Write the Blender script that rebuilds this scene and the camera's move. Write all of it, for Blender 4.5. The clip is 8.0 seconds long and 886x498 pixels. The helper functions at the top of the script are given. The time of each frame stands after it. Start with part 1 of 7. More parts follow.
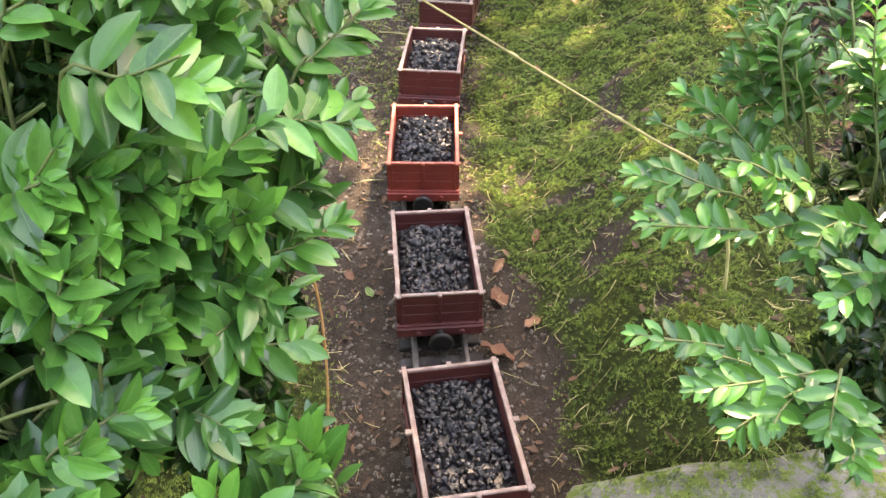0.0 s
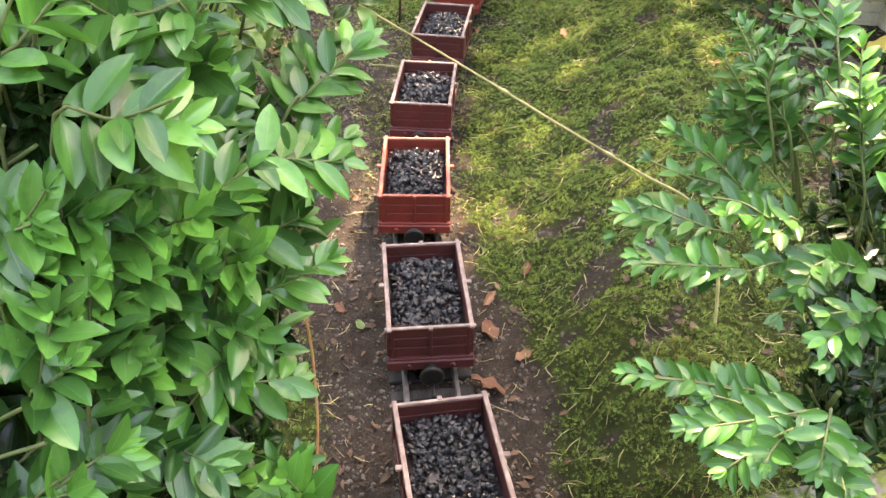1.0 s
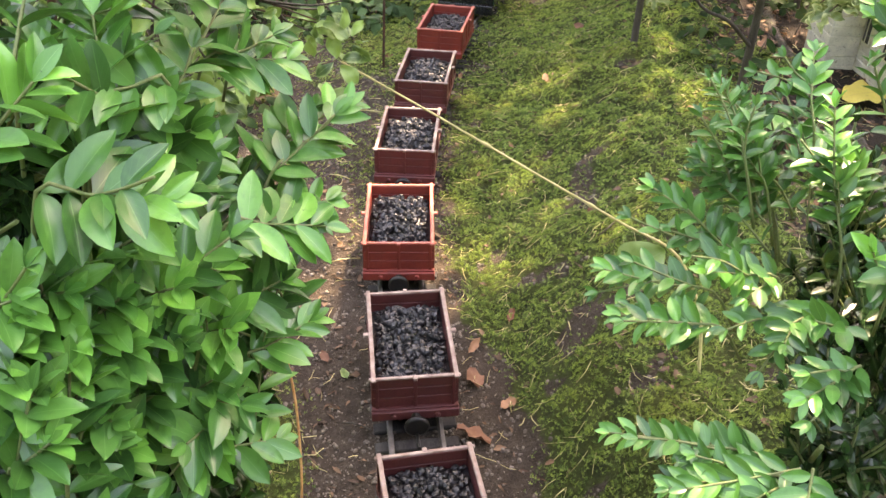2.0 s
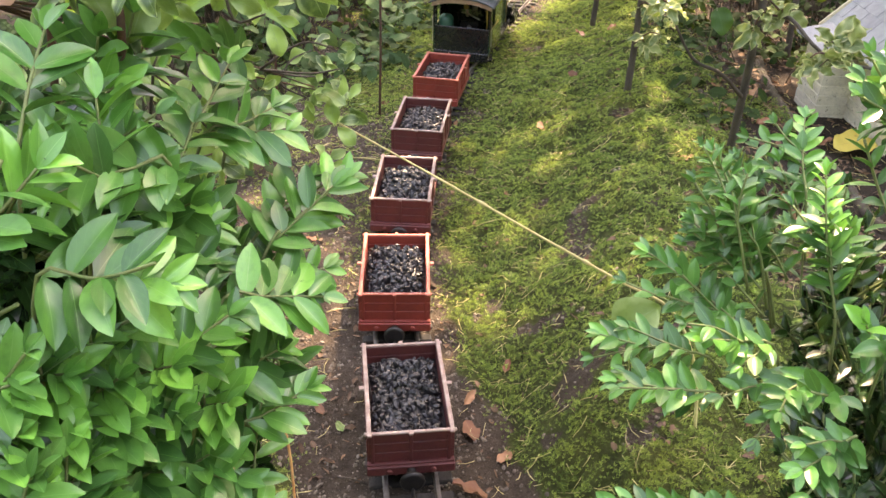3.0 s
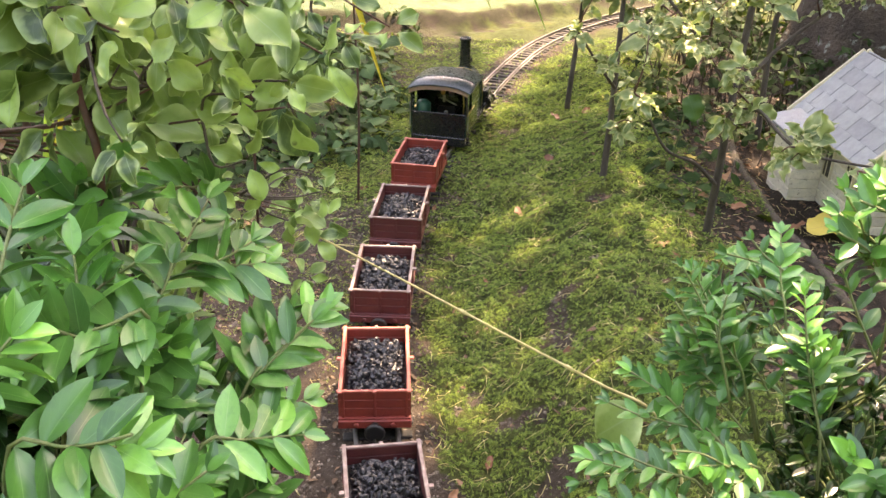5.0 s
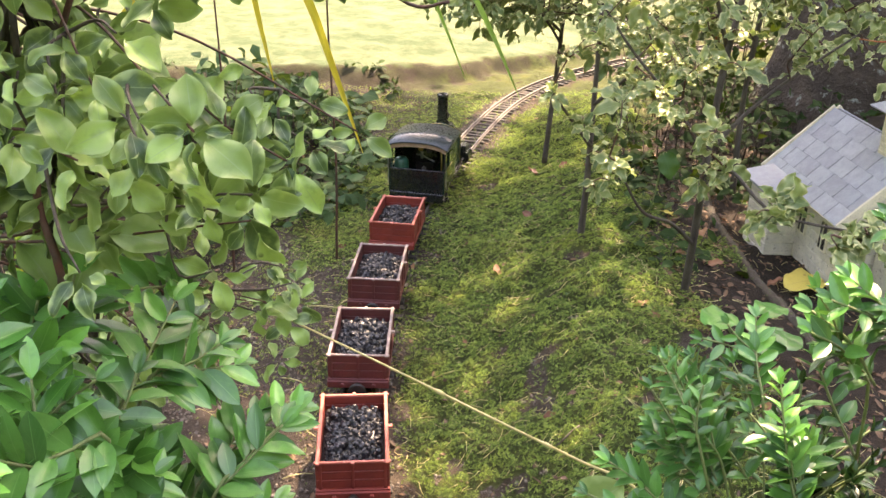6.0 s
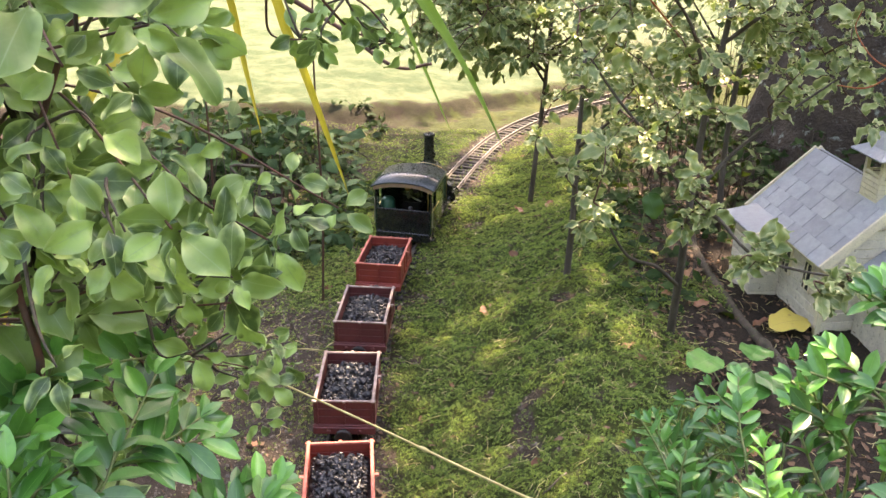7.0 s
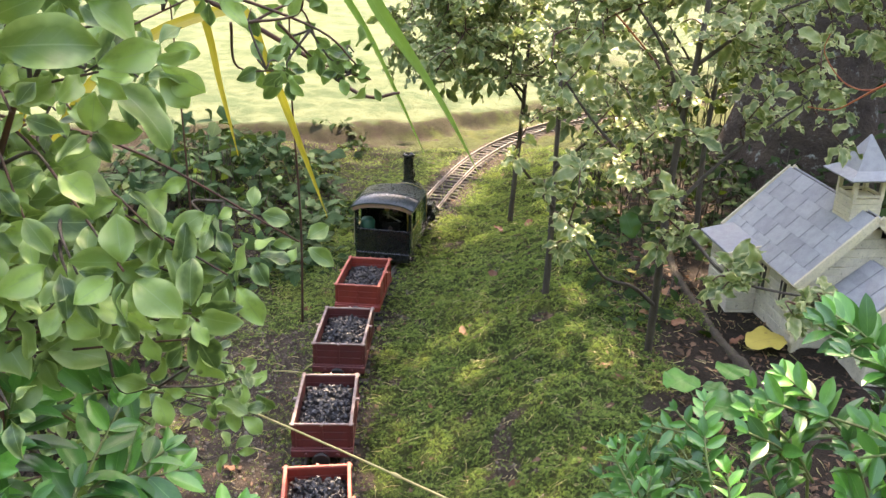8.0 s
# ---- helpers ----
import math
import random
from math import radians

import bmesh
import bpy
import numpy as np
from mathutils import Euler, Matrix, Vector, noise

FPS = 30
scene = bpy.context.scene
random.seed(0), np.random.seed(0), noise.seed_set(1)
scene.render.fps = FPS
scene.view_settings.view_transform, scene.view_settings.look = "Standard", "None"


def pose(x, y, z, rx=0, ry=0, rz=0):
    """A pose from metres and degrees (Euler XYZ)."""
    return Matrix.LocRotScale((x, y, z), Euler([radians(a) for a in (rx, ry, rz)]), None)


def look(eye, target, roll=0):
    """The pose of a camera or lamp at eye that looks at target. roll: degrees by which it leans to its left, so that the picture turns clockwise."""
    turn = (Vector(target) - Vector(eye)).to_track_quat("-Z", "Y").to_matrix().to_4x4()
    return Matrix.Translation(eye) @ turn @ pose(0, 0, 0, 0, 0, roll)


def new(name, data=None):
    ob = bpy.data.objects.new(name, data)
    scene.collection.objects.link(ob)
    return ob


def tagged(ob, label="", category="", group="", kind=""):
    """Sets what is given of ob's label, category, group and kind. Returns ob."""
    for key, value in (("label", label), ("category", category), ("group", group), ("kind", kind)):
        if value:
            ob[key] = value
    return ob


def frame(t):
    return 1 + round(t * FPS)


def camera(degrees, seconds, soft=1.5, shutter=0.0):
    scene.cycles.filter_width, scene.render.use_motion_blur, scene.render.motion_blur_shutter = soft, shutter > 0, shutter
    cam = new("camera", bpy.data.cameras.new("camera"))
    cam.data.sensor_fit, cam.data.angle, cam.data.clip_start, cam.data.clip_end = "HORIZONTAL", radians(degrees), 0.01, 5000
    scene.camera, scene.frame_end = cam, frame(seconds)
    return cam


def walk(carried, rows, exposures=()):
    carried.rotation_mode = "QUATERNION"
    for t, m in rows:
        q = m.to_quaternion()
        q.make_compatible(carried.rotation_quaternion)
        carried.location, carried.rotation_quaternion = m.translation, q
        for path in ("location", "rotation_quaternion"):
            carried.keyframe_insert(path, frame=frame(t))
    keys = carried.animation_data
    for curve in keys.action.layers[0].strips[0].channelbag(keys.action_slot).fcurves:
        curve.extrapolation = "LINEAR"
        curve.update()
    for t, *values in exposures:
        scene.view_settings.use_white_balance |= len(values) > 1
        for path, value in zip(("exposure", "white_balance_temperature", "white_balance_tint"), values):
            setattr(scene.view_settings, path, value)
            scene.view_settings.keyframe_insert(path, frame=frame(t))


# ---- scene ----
cam = camera(53.9, 8.0)
PATH = [
    (0, (0.034, 0.18, 0.588), (0.065, 1.741, -0.662), 0.3),
    (0.5, (0.033, 0.18, 0.589), (0.071, 1.757, -0.641), 0.7),
    (1, (0.034, 0.182, 0.592), (0.086, 1.782, -0.606), 0.9),
    (2.5, (0.036, 0.19, 0.61), (0.131, 1.861, -0.485), 1.2),
    (3, (0.035, 0.193, 0.617), (0.132, 1.887, -0.442), 1.3),
    (3.5, (0.033, 0.195, 0.62), (0.128, 1.906, -0.41), 1.3),
    (4, (0.032, 0.197, 0.623), (0.136, 1.921, -0.386), 1.2),
    (4.5, (0.032, 0.201, 0.629), (0.157, 1.942, -0.347), 1.4),
    (5, (0.034, 0.21, 0.642), (0.182, 1.977, -0.282), 1.4),
    (6.5, (0.041, 0.229, 0.672), (0.249, 2.05, -0.128), 1.3),
    (7, (0.043, 0.231, 0.681), (0.263, 2.064, -0.09), 1.3),
    (7.5, (0.05, 0.234, 0.687), (0.287, 2.073, -0.062), 1.2),
    (8, (0.053, 0.229, 0.689), (0.308, 2.071, -0.046), 1.3),
]
walk(cam, [(t, look(eye, target, roll)) for t, eye, target, roll in PATH],
     [(0.0, 3.84, 9900.0, 21.0), (4.0, 3.8, 10600.0, 25.0), (6.5, 3.56, 9500.0, 25.0), (8.0, 3.42, 8900.0, 21.0)])

# ---- world and sun ----
SUN_EL, SUN_AZ = radians(52), radians(28)   # azimuth from +y towards +x
world = bpy.data.worlds.new("sky")
scene.world = world
world.use_nodes = True
wn = world.node_tree
bg = wn.nodes["Background"]
sky = wn.nodes.new("ShaderNodeTexSky")
sky.sky_type, sky.sun_disc = "NISHITA", False
sky.sun_elevation, sky.sun_rotation = SUN_EL, SUN_AZ
sky.air_density, sky.dust_density = 1.0, 2.0
bg.inputs["Strength"].default_value = 0.15
wn.links.new(sky.outputs[0], bg.inputs[0])
sun_way = Vector((math.sin(SUN_AZ) * math.cos(SUN_EL), math.cos(SUN_AZ) * math.cos(SUN_EL), math.sin(SUN_EL)))
sun_data = bpy.data.lights.new("sun", "SUN")
sun_data.energy, sun_data.angle, sun_data.color = 2.0, radians(0.55), (1.0, 0.95, 0.84)
sun = new("sun", sun_data)
sun.matrix_world = look(sun_way * 20, (0, 0, 0))


# ---- materials ----
def node(nt, kind, **ins):
    n = nt.nodes.new(kind)
    for k, v in ins.items():
        n.inputs[k.replace("_", " ")].default_value = v
    return n


def blank(name):
    m = bpy.data.materials.new(name)
    m.use_nodes = True
    nt = m.node_tree
    return m, nt, nt.nodes["Principled BSDF"]


def mixcol(nt, a, b, fac, mode="MIX"):
    n = nt.nodes.new("ShaderNodeMix")
    n.data_type, n.blend_type = "RGBA", mode
    for sock, v in ((n.inputs[6], a), (n.inputs[7], b), (n.inputs[0], fac)):
        if hasattr(v, "links"):
            nt.links.new(v, sock)
        else:
            sock.default_value = v if isinstance(v, float) else (*v, 1.0)
    return n.outputs[2]


def ramp(nt, src, lo, hi):
    n = nt.nodes.new("ShaderNodeMapRange")
    n.inputs[1].default_value, n.inputs[2].default_value = lo, hi
    nt.links.new(src, n.inputs[0])
    return n.outputs[0]


def surface(name, c1, c2, scale=60.0, rough=0.6, metal=0.0, bump=0.3, fine=6.0, wear=None, wear_at=0.62, rnd=0.0,
            stretch=None, spec=0.5, coat=0.0, depth=0.002, local=True):
    """Two tones at one scale, grain at a finer one, worn patches of a third tone."""
    m, nt, p = blank(name)
    tc = nt.nodes.new("ShaderNodeTexCoord")
    vec = tc.outputs["Object"]
    if not local:
        vec = nt.nodes.new("ShaderNodeNewGeometry").outputs["Position"]
    if stretch:
        mp = nt.nodes.new("ShaderNodeMapping")
        mp.inputs["Scale"].default_value = stretch
        nt.links.new(vec, mp.inputs[0])
        vec = mp.outputs[0]
    n1, n2 = node(nt, "ShaderNodeTexNoise", Scale=scale, Detail=4.0), node(nt, "ShaderNodeTexNoise", Scale=scale * fine, Detail=5.0, Roughness=0.65)
    for n in (n1, n2):
        nt.links.new(vec, n.inputs["Vector"])
    col = mixcol(nt, c1, c2, ramp(nt, n1.outputs[0], 0.35, 0.65))
    dark = tuple(v * 0.6 for v in c1)
    col = mixcol(nt, col, dark, ramp(nt, n2.outputs[0], 0.52, 0.75))
    if wear:
        n3 = node(nt, "ShaderNodeTexNoise", Scale=scale * 2.3, Detail=6.0, Roughness=0.7)
        nt.links.new(vec, n3.inputs["Vector"])
        col = mixcol(nt, col, wear, ramp(nt, n3.outputs[0], wear_at, wear_at + 0.1))
    if rnd:
        info = nt.nodes.new("ShaderNodeObjectInfo")
        hsv = node(nt, "ShaderNodeHueSaturation")
        nt.links.new(col, hsv.inputs["Color"])
        mr = nt.nodes.new("ShaderNodeMapRange")
        mr.inputs[3].default_value, mr.inputs[4].default_value = 1 - rnd, 1 + rnd
        nt.links.new(info.outputs["Random"], mr.inputs[0])
        nt.links.new(mr.outputs[0], hsv.inputs["Value"])
        col = hsv.outputs[0]
    nt.links.new(col, p.inputs["Base Color"])
    rr = nt.nodes.new("ShaderNodeMapRange")
    rr.inputs[3].default_value, rr.inputs[4].default_value = max(0.05, rough - 0.12), min(1.0, rough + 0.15)
    nt.links.new(n2.outputs[0], rr.inputs[0])
    nt.links.new(rr.outputs[0], p.inputs["Roughness"])
    p.inputs["Metallic"].default_value = metal
    p.inputs["Specular IOR Level"].default_value = spec
    p.inputs["Coat Weight"].default_value = coat
    b = node(nt, "ShaderNodeBump", Strength=bump, Distance=depth)
    nt.links.new(n2.outputs[0], b.inputs["Height"])
    nt.links.new(b.outputs[0], p.inputs["Normal"])
    return m


def foliage(name, c1, c2, vein, rough=0.35, trans=0.35, margin=None, island=False, glow=None, blotch=None, spec=0.5, blotch2=False):
    """Leaf: tone from leaf to leaf, pale midrib and side veins, light passing through; margin: a paler edge."""
    m, nt, p = blank(name)
    if island:
        rnd = nt.nodes.new("ShaderNodeNewGeometry").outputs["Random Per Island"]
    else:
        rnd = nt.nodes.new("ShaderNodeObjectInfo").outputs["Random"]
    col = mixcol(nt, c1, c2, rnd)
    uv = nt.nodes.new("ShaderNodeUVMap")
    sep = nt.nodes.new("ShaderNodeSeparateXYZ")
    nt.links.new(uv.outputs[0], sep.inputs[0])
    a = nt.nodes.new("ShaderNodeMath")
    a.operation = "ABSOLUTE"
    nt.links.new(sep.outputs[0], a.inputs[0])
    nz = node(nt, "ShaderNodeTexNoise", Scale=260.0, Detail=3.0)
    nt.links.new(nt.nodes.new("ShaderNodeNewGeometry").outputs["Position"], nz.inputs["Vector"])
    col = mixcol(nt, col, tuple((v + w) * 0.42 for v, w in zip(c1, c2)), ramp(nt, nz.outputs[0], 0.5, 0.85))
    if margin:
        nm = node(nt, "ShaderNodeTexNoise", Scale=130.0, Detail=2.0)
        nt.links.new(nt.nodes.new("ShaderNodeNewGeometry").outputs["Position"], nm.inputs["Vector"])
        ad = nt.nodes.new("ShaderNodeMath")
        ad.operation = "ADD"
        nt.links.new(a.outputs[0], ad.inputs[0])
        nt.links.new(ramp(nt, nm.outputs[0], 0.1, 1.0), ad.inputs[1])
        col = mixcol(nt, col, margin, ramp(nt, ad.outputs[0], 1.0, 1.45))
    if blotch:
        nb = node(nt, "ShaderNodeTexNoise", Scale=55.0, Detail=2.0)
        nt.links.new(nt.nodes.new("ShaderNodeNewGeometry").outputs["Position"], nb.inputs["Vector"])
        col = mixcol(nt, col, blotch, ramp(nt, nb.outputs[0], 0.62, 0.7))
    if blotch2:
        spots = node(nt, "ShaderNodeTexVoronoi", Scale=150.0)
        nt.links.new(nt.nodes.new("ShaderNodeNewGeometry").outputs["Position"], spots.inputs["Vector"])
        n5 = node(nt, "ShaderNodeTexNoise", Scale=30.0)
        nt.links.new(nt.nodes.new("ShaderNodeNewGeometry").outputs["Position"], n5.inputs["Vector"])
        gate = nt.nodes.new("ShaderNodeMath")
        gate.operation = "MULTIPLY"
        nt.links.new(ramp(nt, spots.outputs["Distance"], 0.2, 0.12), gate.inputs[0])
        nt.links.new(ramp(nt, n5.outputs[0], 0.56, 0.62), gate.inputs[1])
        col = mixcol(nt, col, (0.04, 0.035, 0.02), gate.outputs[0])
    mid = mixfac(nt, ramp(nt, a.outputs[0], 0.05, 0.0), 0.75)
    col = mixcol(nt, col, vein, mid)
    wv = node(nt, "ShaderNodeTexWave", Scale=1.6, Distortion=0.6)
    wv.bands_direction = "Y"
    sk = nt.nodes.new("ShaderNodeVectorMath")
    sk.operation = "ADD"
    cmb = nt.nodes.new("ShaderNodeCombineXYZ")
    ng = nt.nodes.new("ShaderNodeMath")
    ng.operation, ng.inputs[1].default_value = "MULTIPLY", -0.45
    nt.links.new(a.outputs[0], ng.inputs[0])
    nt.links.new(ng.outputs[0], cmb.inputs[1])
    nt.links.new(uv.outputs[0], sk.inputs[0])
    nt.links.new(cmb.outputs[0], sk.inputs[1])
    nt.links.new(sk.outputs[0], wv.inputs["Vector"])
    col = mixcol(nt, col, vein, mixfac(nt, ramp(nt, wv.outputs[0], 0.93, 1.0), 0.1))
    nt.links.new(col, p.inputs["Base Color"])
    p.inputs["Roughness"].default_value = rough
    p.inputs["Specular IOR Level"].default_value = spec
    b = node(nt, "ShaderNodeBump", Strength=0.2, Distance=0.0004)
    nt.links.new(nz.outputs[0], b.inputs["Height"])
    nt.links.new(b.outputs[0], p.inputs["Normal"])
    tr = nt.nodes.new("ShaderNodeBsdfTranslucent")
    tint = mixcol(nt, col, glow or (0.35, 0.55, 0.05), 0.35)
    nt.links.new(tint, tr.inputs[0])
    ms = nt.nodes.new("ShaderNodeMixShader")
    ms.inputs[0].default_value = trans
    nt.links.new(p.outputs[0], ms.inputs[1])
    nt.links.new(tr.outputs[0], ms.inputs[2])
    nt.links.new(ms.outputs[0], nt.nodes["Material Output"].inputs[0])
    return m


def mixfac(nt, fac, k):
    n = nt.nodes.new("ShaderNodeMath")
    n.operation, n.inputs[1].default_value = "MULTIPLY", k
    nt.links.new(fac, n.inputs[0])
    return n.outputs[0]


BOX_LEAF = dict(c1=(0.032, 0.165, 0.03), c2=(0.135, 0.43, 0.07), vein=(0.2, 0.45, 0.13), rough=0.3, trans=0.16, spec=0.7, glow=(0.22, 0.5, 0.07))
# older inner leaves, darkened further to stand for shade inside the bush
M_BOX_OLD_SHADE = foliage("box_leaf_old_shade", (0.005, 0.02, 0.006), (0.025, 0.08, 0.019), (0.07, 0.16, 0.06), rough=0.26, trans=0.08, island=True, glow=(0.15, 0.35, 0.05))
MID_LEAF = dict(c1=(0.015, 0.085, 0.02), c2=(0.075, 0.26, 0.05), vein=(0.12, 0.3, 0.09), rough=0.32, trans=0.12, spec=0.6, glow=(0.18, 0.42, 0.06))
M_BOX_MID, M_BOX_MID_J = foliage("box_leaf_grown", **MID_LEAF), foliage("box_leaf_grown_joined", island=True, **MID_LEAF)
M_BOX, M_BOX_J = foliage("box_leaf", **BOX_LEAF), foliage("box_leaf_joined", island=True, **BOX_LEAF)
PIT_LEAF = dict(c1=(0.022, 0.058, 0.02), c2=(0.29, 0.46, 0.12), vein=(0.22, 0.32, 0.14), rough=0.38, trans=0.24, spec=0.45, blotch2=True,
                margin=(0.28, 0.4, 0.15), glow=(0.25, 0.5, 0.08))
M_PIT, M_PIT_J = foliage("shrub_leaf", **PIT_LEAF), foliage("shrub_leaf_joined", island=True, **PIT_LEAF)
TREE_LEAF = dict(c1=(0.06, 0.11, 0.034), c2=(0.26, 0.32, 0.11), vein=(0.27, 0.33, 0.15), rough=0.42, trans=0.25,
                 margin=(0.46, 0.46, 0.22), glow=(0.3, 0.5, 0.12))
M_TREE, M_TREE_J = foliage("tree_leaf", **TREE_LEAF), foliage("tree_leaf_joined", island=True, **TREE_LEAF)
# dark green leaves, deepened further to carry the shade beneath shrubs and trees
M_DARK_J = foliage("undergrowth_leaf_shade", (0.008, 0.022, 0.008), (0.034, 0.07, 0.022), (0.06, 0.1, 0.035), island=True, trans=0.08, rough=0.75, spec=0.1)
M_CANOPY = foliage("canopy_leaf", (0.03, 0.09, 0.02), (0.07, 0.16, 0.03), (0.1, 0.18, 0.05), island=True, trans=0.2)
M_BLADE = foliage("strap_leaf", (0.12, 0.26, 0.05), (0.16, 0.3, 0.06), (0.25, 0.4, 0.12), trans=0.35)
M_YELLOW_BLADE = foliage("strap_leaf_yellow", (0.5, 0.36, 0.04), (0.55, 0.42, 0.06), (0.6, 0.5, 0.1), trans=0.35)
M_DEAD = foliage("dead_leaf", (0.14, 0.05, 0.025), (0.34, 0.17, 0.09), (0.3, 0.18, 0.09), rough=0.6, trans=0.15, glow=(0.5, 0.2, 0.05))
M_DEADJ = foliage("dead_leaf_joined", (0.03, 0.016, 0.01), (0.18, 0.1, 0.055), (0.3, 0.18, 0.09), rough=0.7, trans=0.1, island=True, glow=(0.5, 0.2, 0.05))
M_YLEAF = foliage("yellow_leaf", (0.6, 0.46, 0.1), (0.66, 0.5, 0.13), (0.5, 0.36, 0.1), rough=0.55, trans=0.2, blotch=(0.4, 0.25, 0.08))
M_BARK = surface("bark", (0.05, 0.038, 0.03), (0.085, 0.07, 0.055), scale=90, rough=0.85, bump=0.6, stretch=(1, 1, 0.3))
M_TWIG = surface("green_twig", (0.12, 0.18, 0.055), (0.15, 0.17, 0.07), scale=120, rough=0.7)
M_REDTWIG = surface("red_twig", (0.1, 0.035, 0.022), (0.055, 0.032, 0.024), scale=120, rough=0.7)
M_STRAW = surface("straw", (0.62, 0.55, 0.26), (0.5, 0.42, 0.18), scale=90, rough=0.55, stretch=(1, 1, 1))
M_ORANGE = surface("dry_stem", (0.45, 0.17, 0.05), (0.55, 0.3, 0.12), scale=90, rough=0.6)
M_RED = surface("red_paint", (0.26, 0.035, 0.022), (0.2, 0.028, 0.02), scale=50, rough=0.5, bump=0.15, wear=(0.12, 0.04, 0.03), wear_at=0.66)
M_MAROON = surface("maroon_paint", (0.115, 0.022, 0.02), (0.085, 0.018, 0.017), scale=50, rough=0.55, bump=0.2, wear=(0.06, 0.03, 0.025), wear_at=0.64)
M_RIM_RED = surface("worn_red_rim", (0.5, 0.14, 0.1), (0.4, 0.1, 0.07), scale=120, rough=0.6, bump=0.2)
M_RIM_GREY = surface("worn_grey_rim", (0.33, 0.25, 0.22), (0.22, 0.14, 0.12), scale=120, rough=0.65, bump=0.2)
M_IRON = surface("black_iron", (0.012, 0.012, 0.012), (0.025, 0.022, 0.02), scale=120, rough=0.45, bump=0.15, metal=0.3)
M_BLACK = surface("black_paint", (0.008, 0.009, 0.009), (0.014, 0.015, 0.014), scale=60, rough=0.25, bump=0.05, coat=0.15)
M_GREEN = surface("dark_green_paint", (0.012, 0.032, 0.022), (0.016, 0.04, 0.027), scale=60, rough=0.24, bump=0.04, coat=0.5)
M_GASGREEN = surface("green_cylinder", (0.01, 0.075, 0.048), (0.012, 0.085, 0.055), scale=60, rough=0.35, bump=0.05)
M_ROOF = surface("roof_paint", (0.035, 0.042, 0.044), (0.05, 0.058, 0.06), scale=45, rough=0.27, bump=0.12, wear=(0.25, 0.26, 0.25), wear_at=0.72)
M_WOODRIM = surface("varnished_strip", (0.36, 0.22, 0.16), (0.28, 0.16, 0.11), scale=150, rough=0.5)
M_STEEL = surface("bare_steel", (0.5, 0.5, 0.5), (0.38, 0.38, 0.4), scale=120, rough=0.3, metal=1.0, bump=0.1)
M_BRASS = surface("brass", (0.6, 0.45, 0.2), (0.5, 0.36, 0.15), scale=120, rough=0.3, metal=1.0, bump=0.1)
M_RAIL = surface("rail_metal", (0.2, 0.18, 0.165), (0.13, 0.11, 0.095), scale=140, rough=0.55, metal=0.45, bump=0.2, wear=(0.12, 0.08, 0.06), wear_at=0.58)
M_TIE = surface("sleeper", (0.026, 0.023, 0.021), (0.055, 0.048, 0.043), scale=160, rough=0.85, bump=0.4, rnd=0.35, stretch=(1, 0.3, 1))
M_COAL = surface("coal", (0.008, 0.008, 0.01), (0.02, 0.021, 0.025), scale=300, rough=0.34, bump=0.3, spec=0.5, depth=0.001)
M_TIMBER = surface("sawn_timber", (0.52, 0.24, 0.11), (0.44, 0.19, 0.085), scale=45, rough=0.6, stretch=(1, 0.06, 1), rnd=0.08)
M_CORD = surface("dark_cord", (0.12, 0.05, 0.03), (0.08, 0.04, 0.03), scale=200, rough=0.8)
M_CAN = surface("galvanised", (0.55, 0.58, 0.62), (0.42, 0.45, 0.5), scale=140, rough=0.32, metal=0.9, bump=0.1)
M_SHINGLE = surface("slate_shingle", (0.37, 0.38, 0.4), (0.31, 0.32, 0.34), scale=90, rough=0.85, bump=0.5, fine=12, rnd=0.1)
M_CREAM = surface("cream_wood", (0.7, 0.62, 0.43), (0.6, 0.53, 0.38), scale=70, rough=0.7, bump=0.3, wear=(0.3, 0.27, 0.22), wear_at=0.6)
M_WALL = surface("weathered_siding", (0.68, 0.61, 0.48), (0.56, 0.5, 0.4), scale=60, rough=0.8, bump=0.3, wear=(0.2, 0.18, 0.14), wear_at=0.58, rnd=0.08)
M_GLASS = surface("dark_pane", (0.02, 0.022, 0.024), (0.03, 0.03, 0.03), scale=60, rough=0.15, bump=0.02)
M_STONE = surface("edging_stone", (0.24, 0.225, 0.2), (0.15, 0.14, 0.125), scale=40, rough=0.9, bump=0.8, wear=(0.12, 0.16, 0.03), wear_at=0.46, local=False, depth=0.004)
M_LOG = surface("edging_log", (0.11, 0.085, 0.06), (0.06, 0.048, 0.036), scale=70, rough=0.95, bump=1.0, wear=(0.1, 0.14, 0.04), wear_at=0.56, depth=0.004)
M_TRUNK = surface("lichen_bark", (0.085, 0.06, 0.047), (0.04, 0.028, 0.022), scale=16, rough=0.95, bump=1.0, wear=(0.26, 0.29, 0.26), wear_at=0.57, depth=0.01, fine=5)


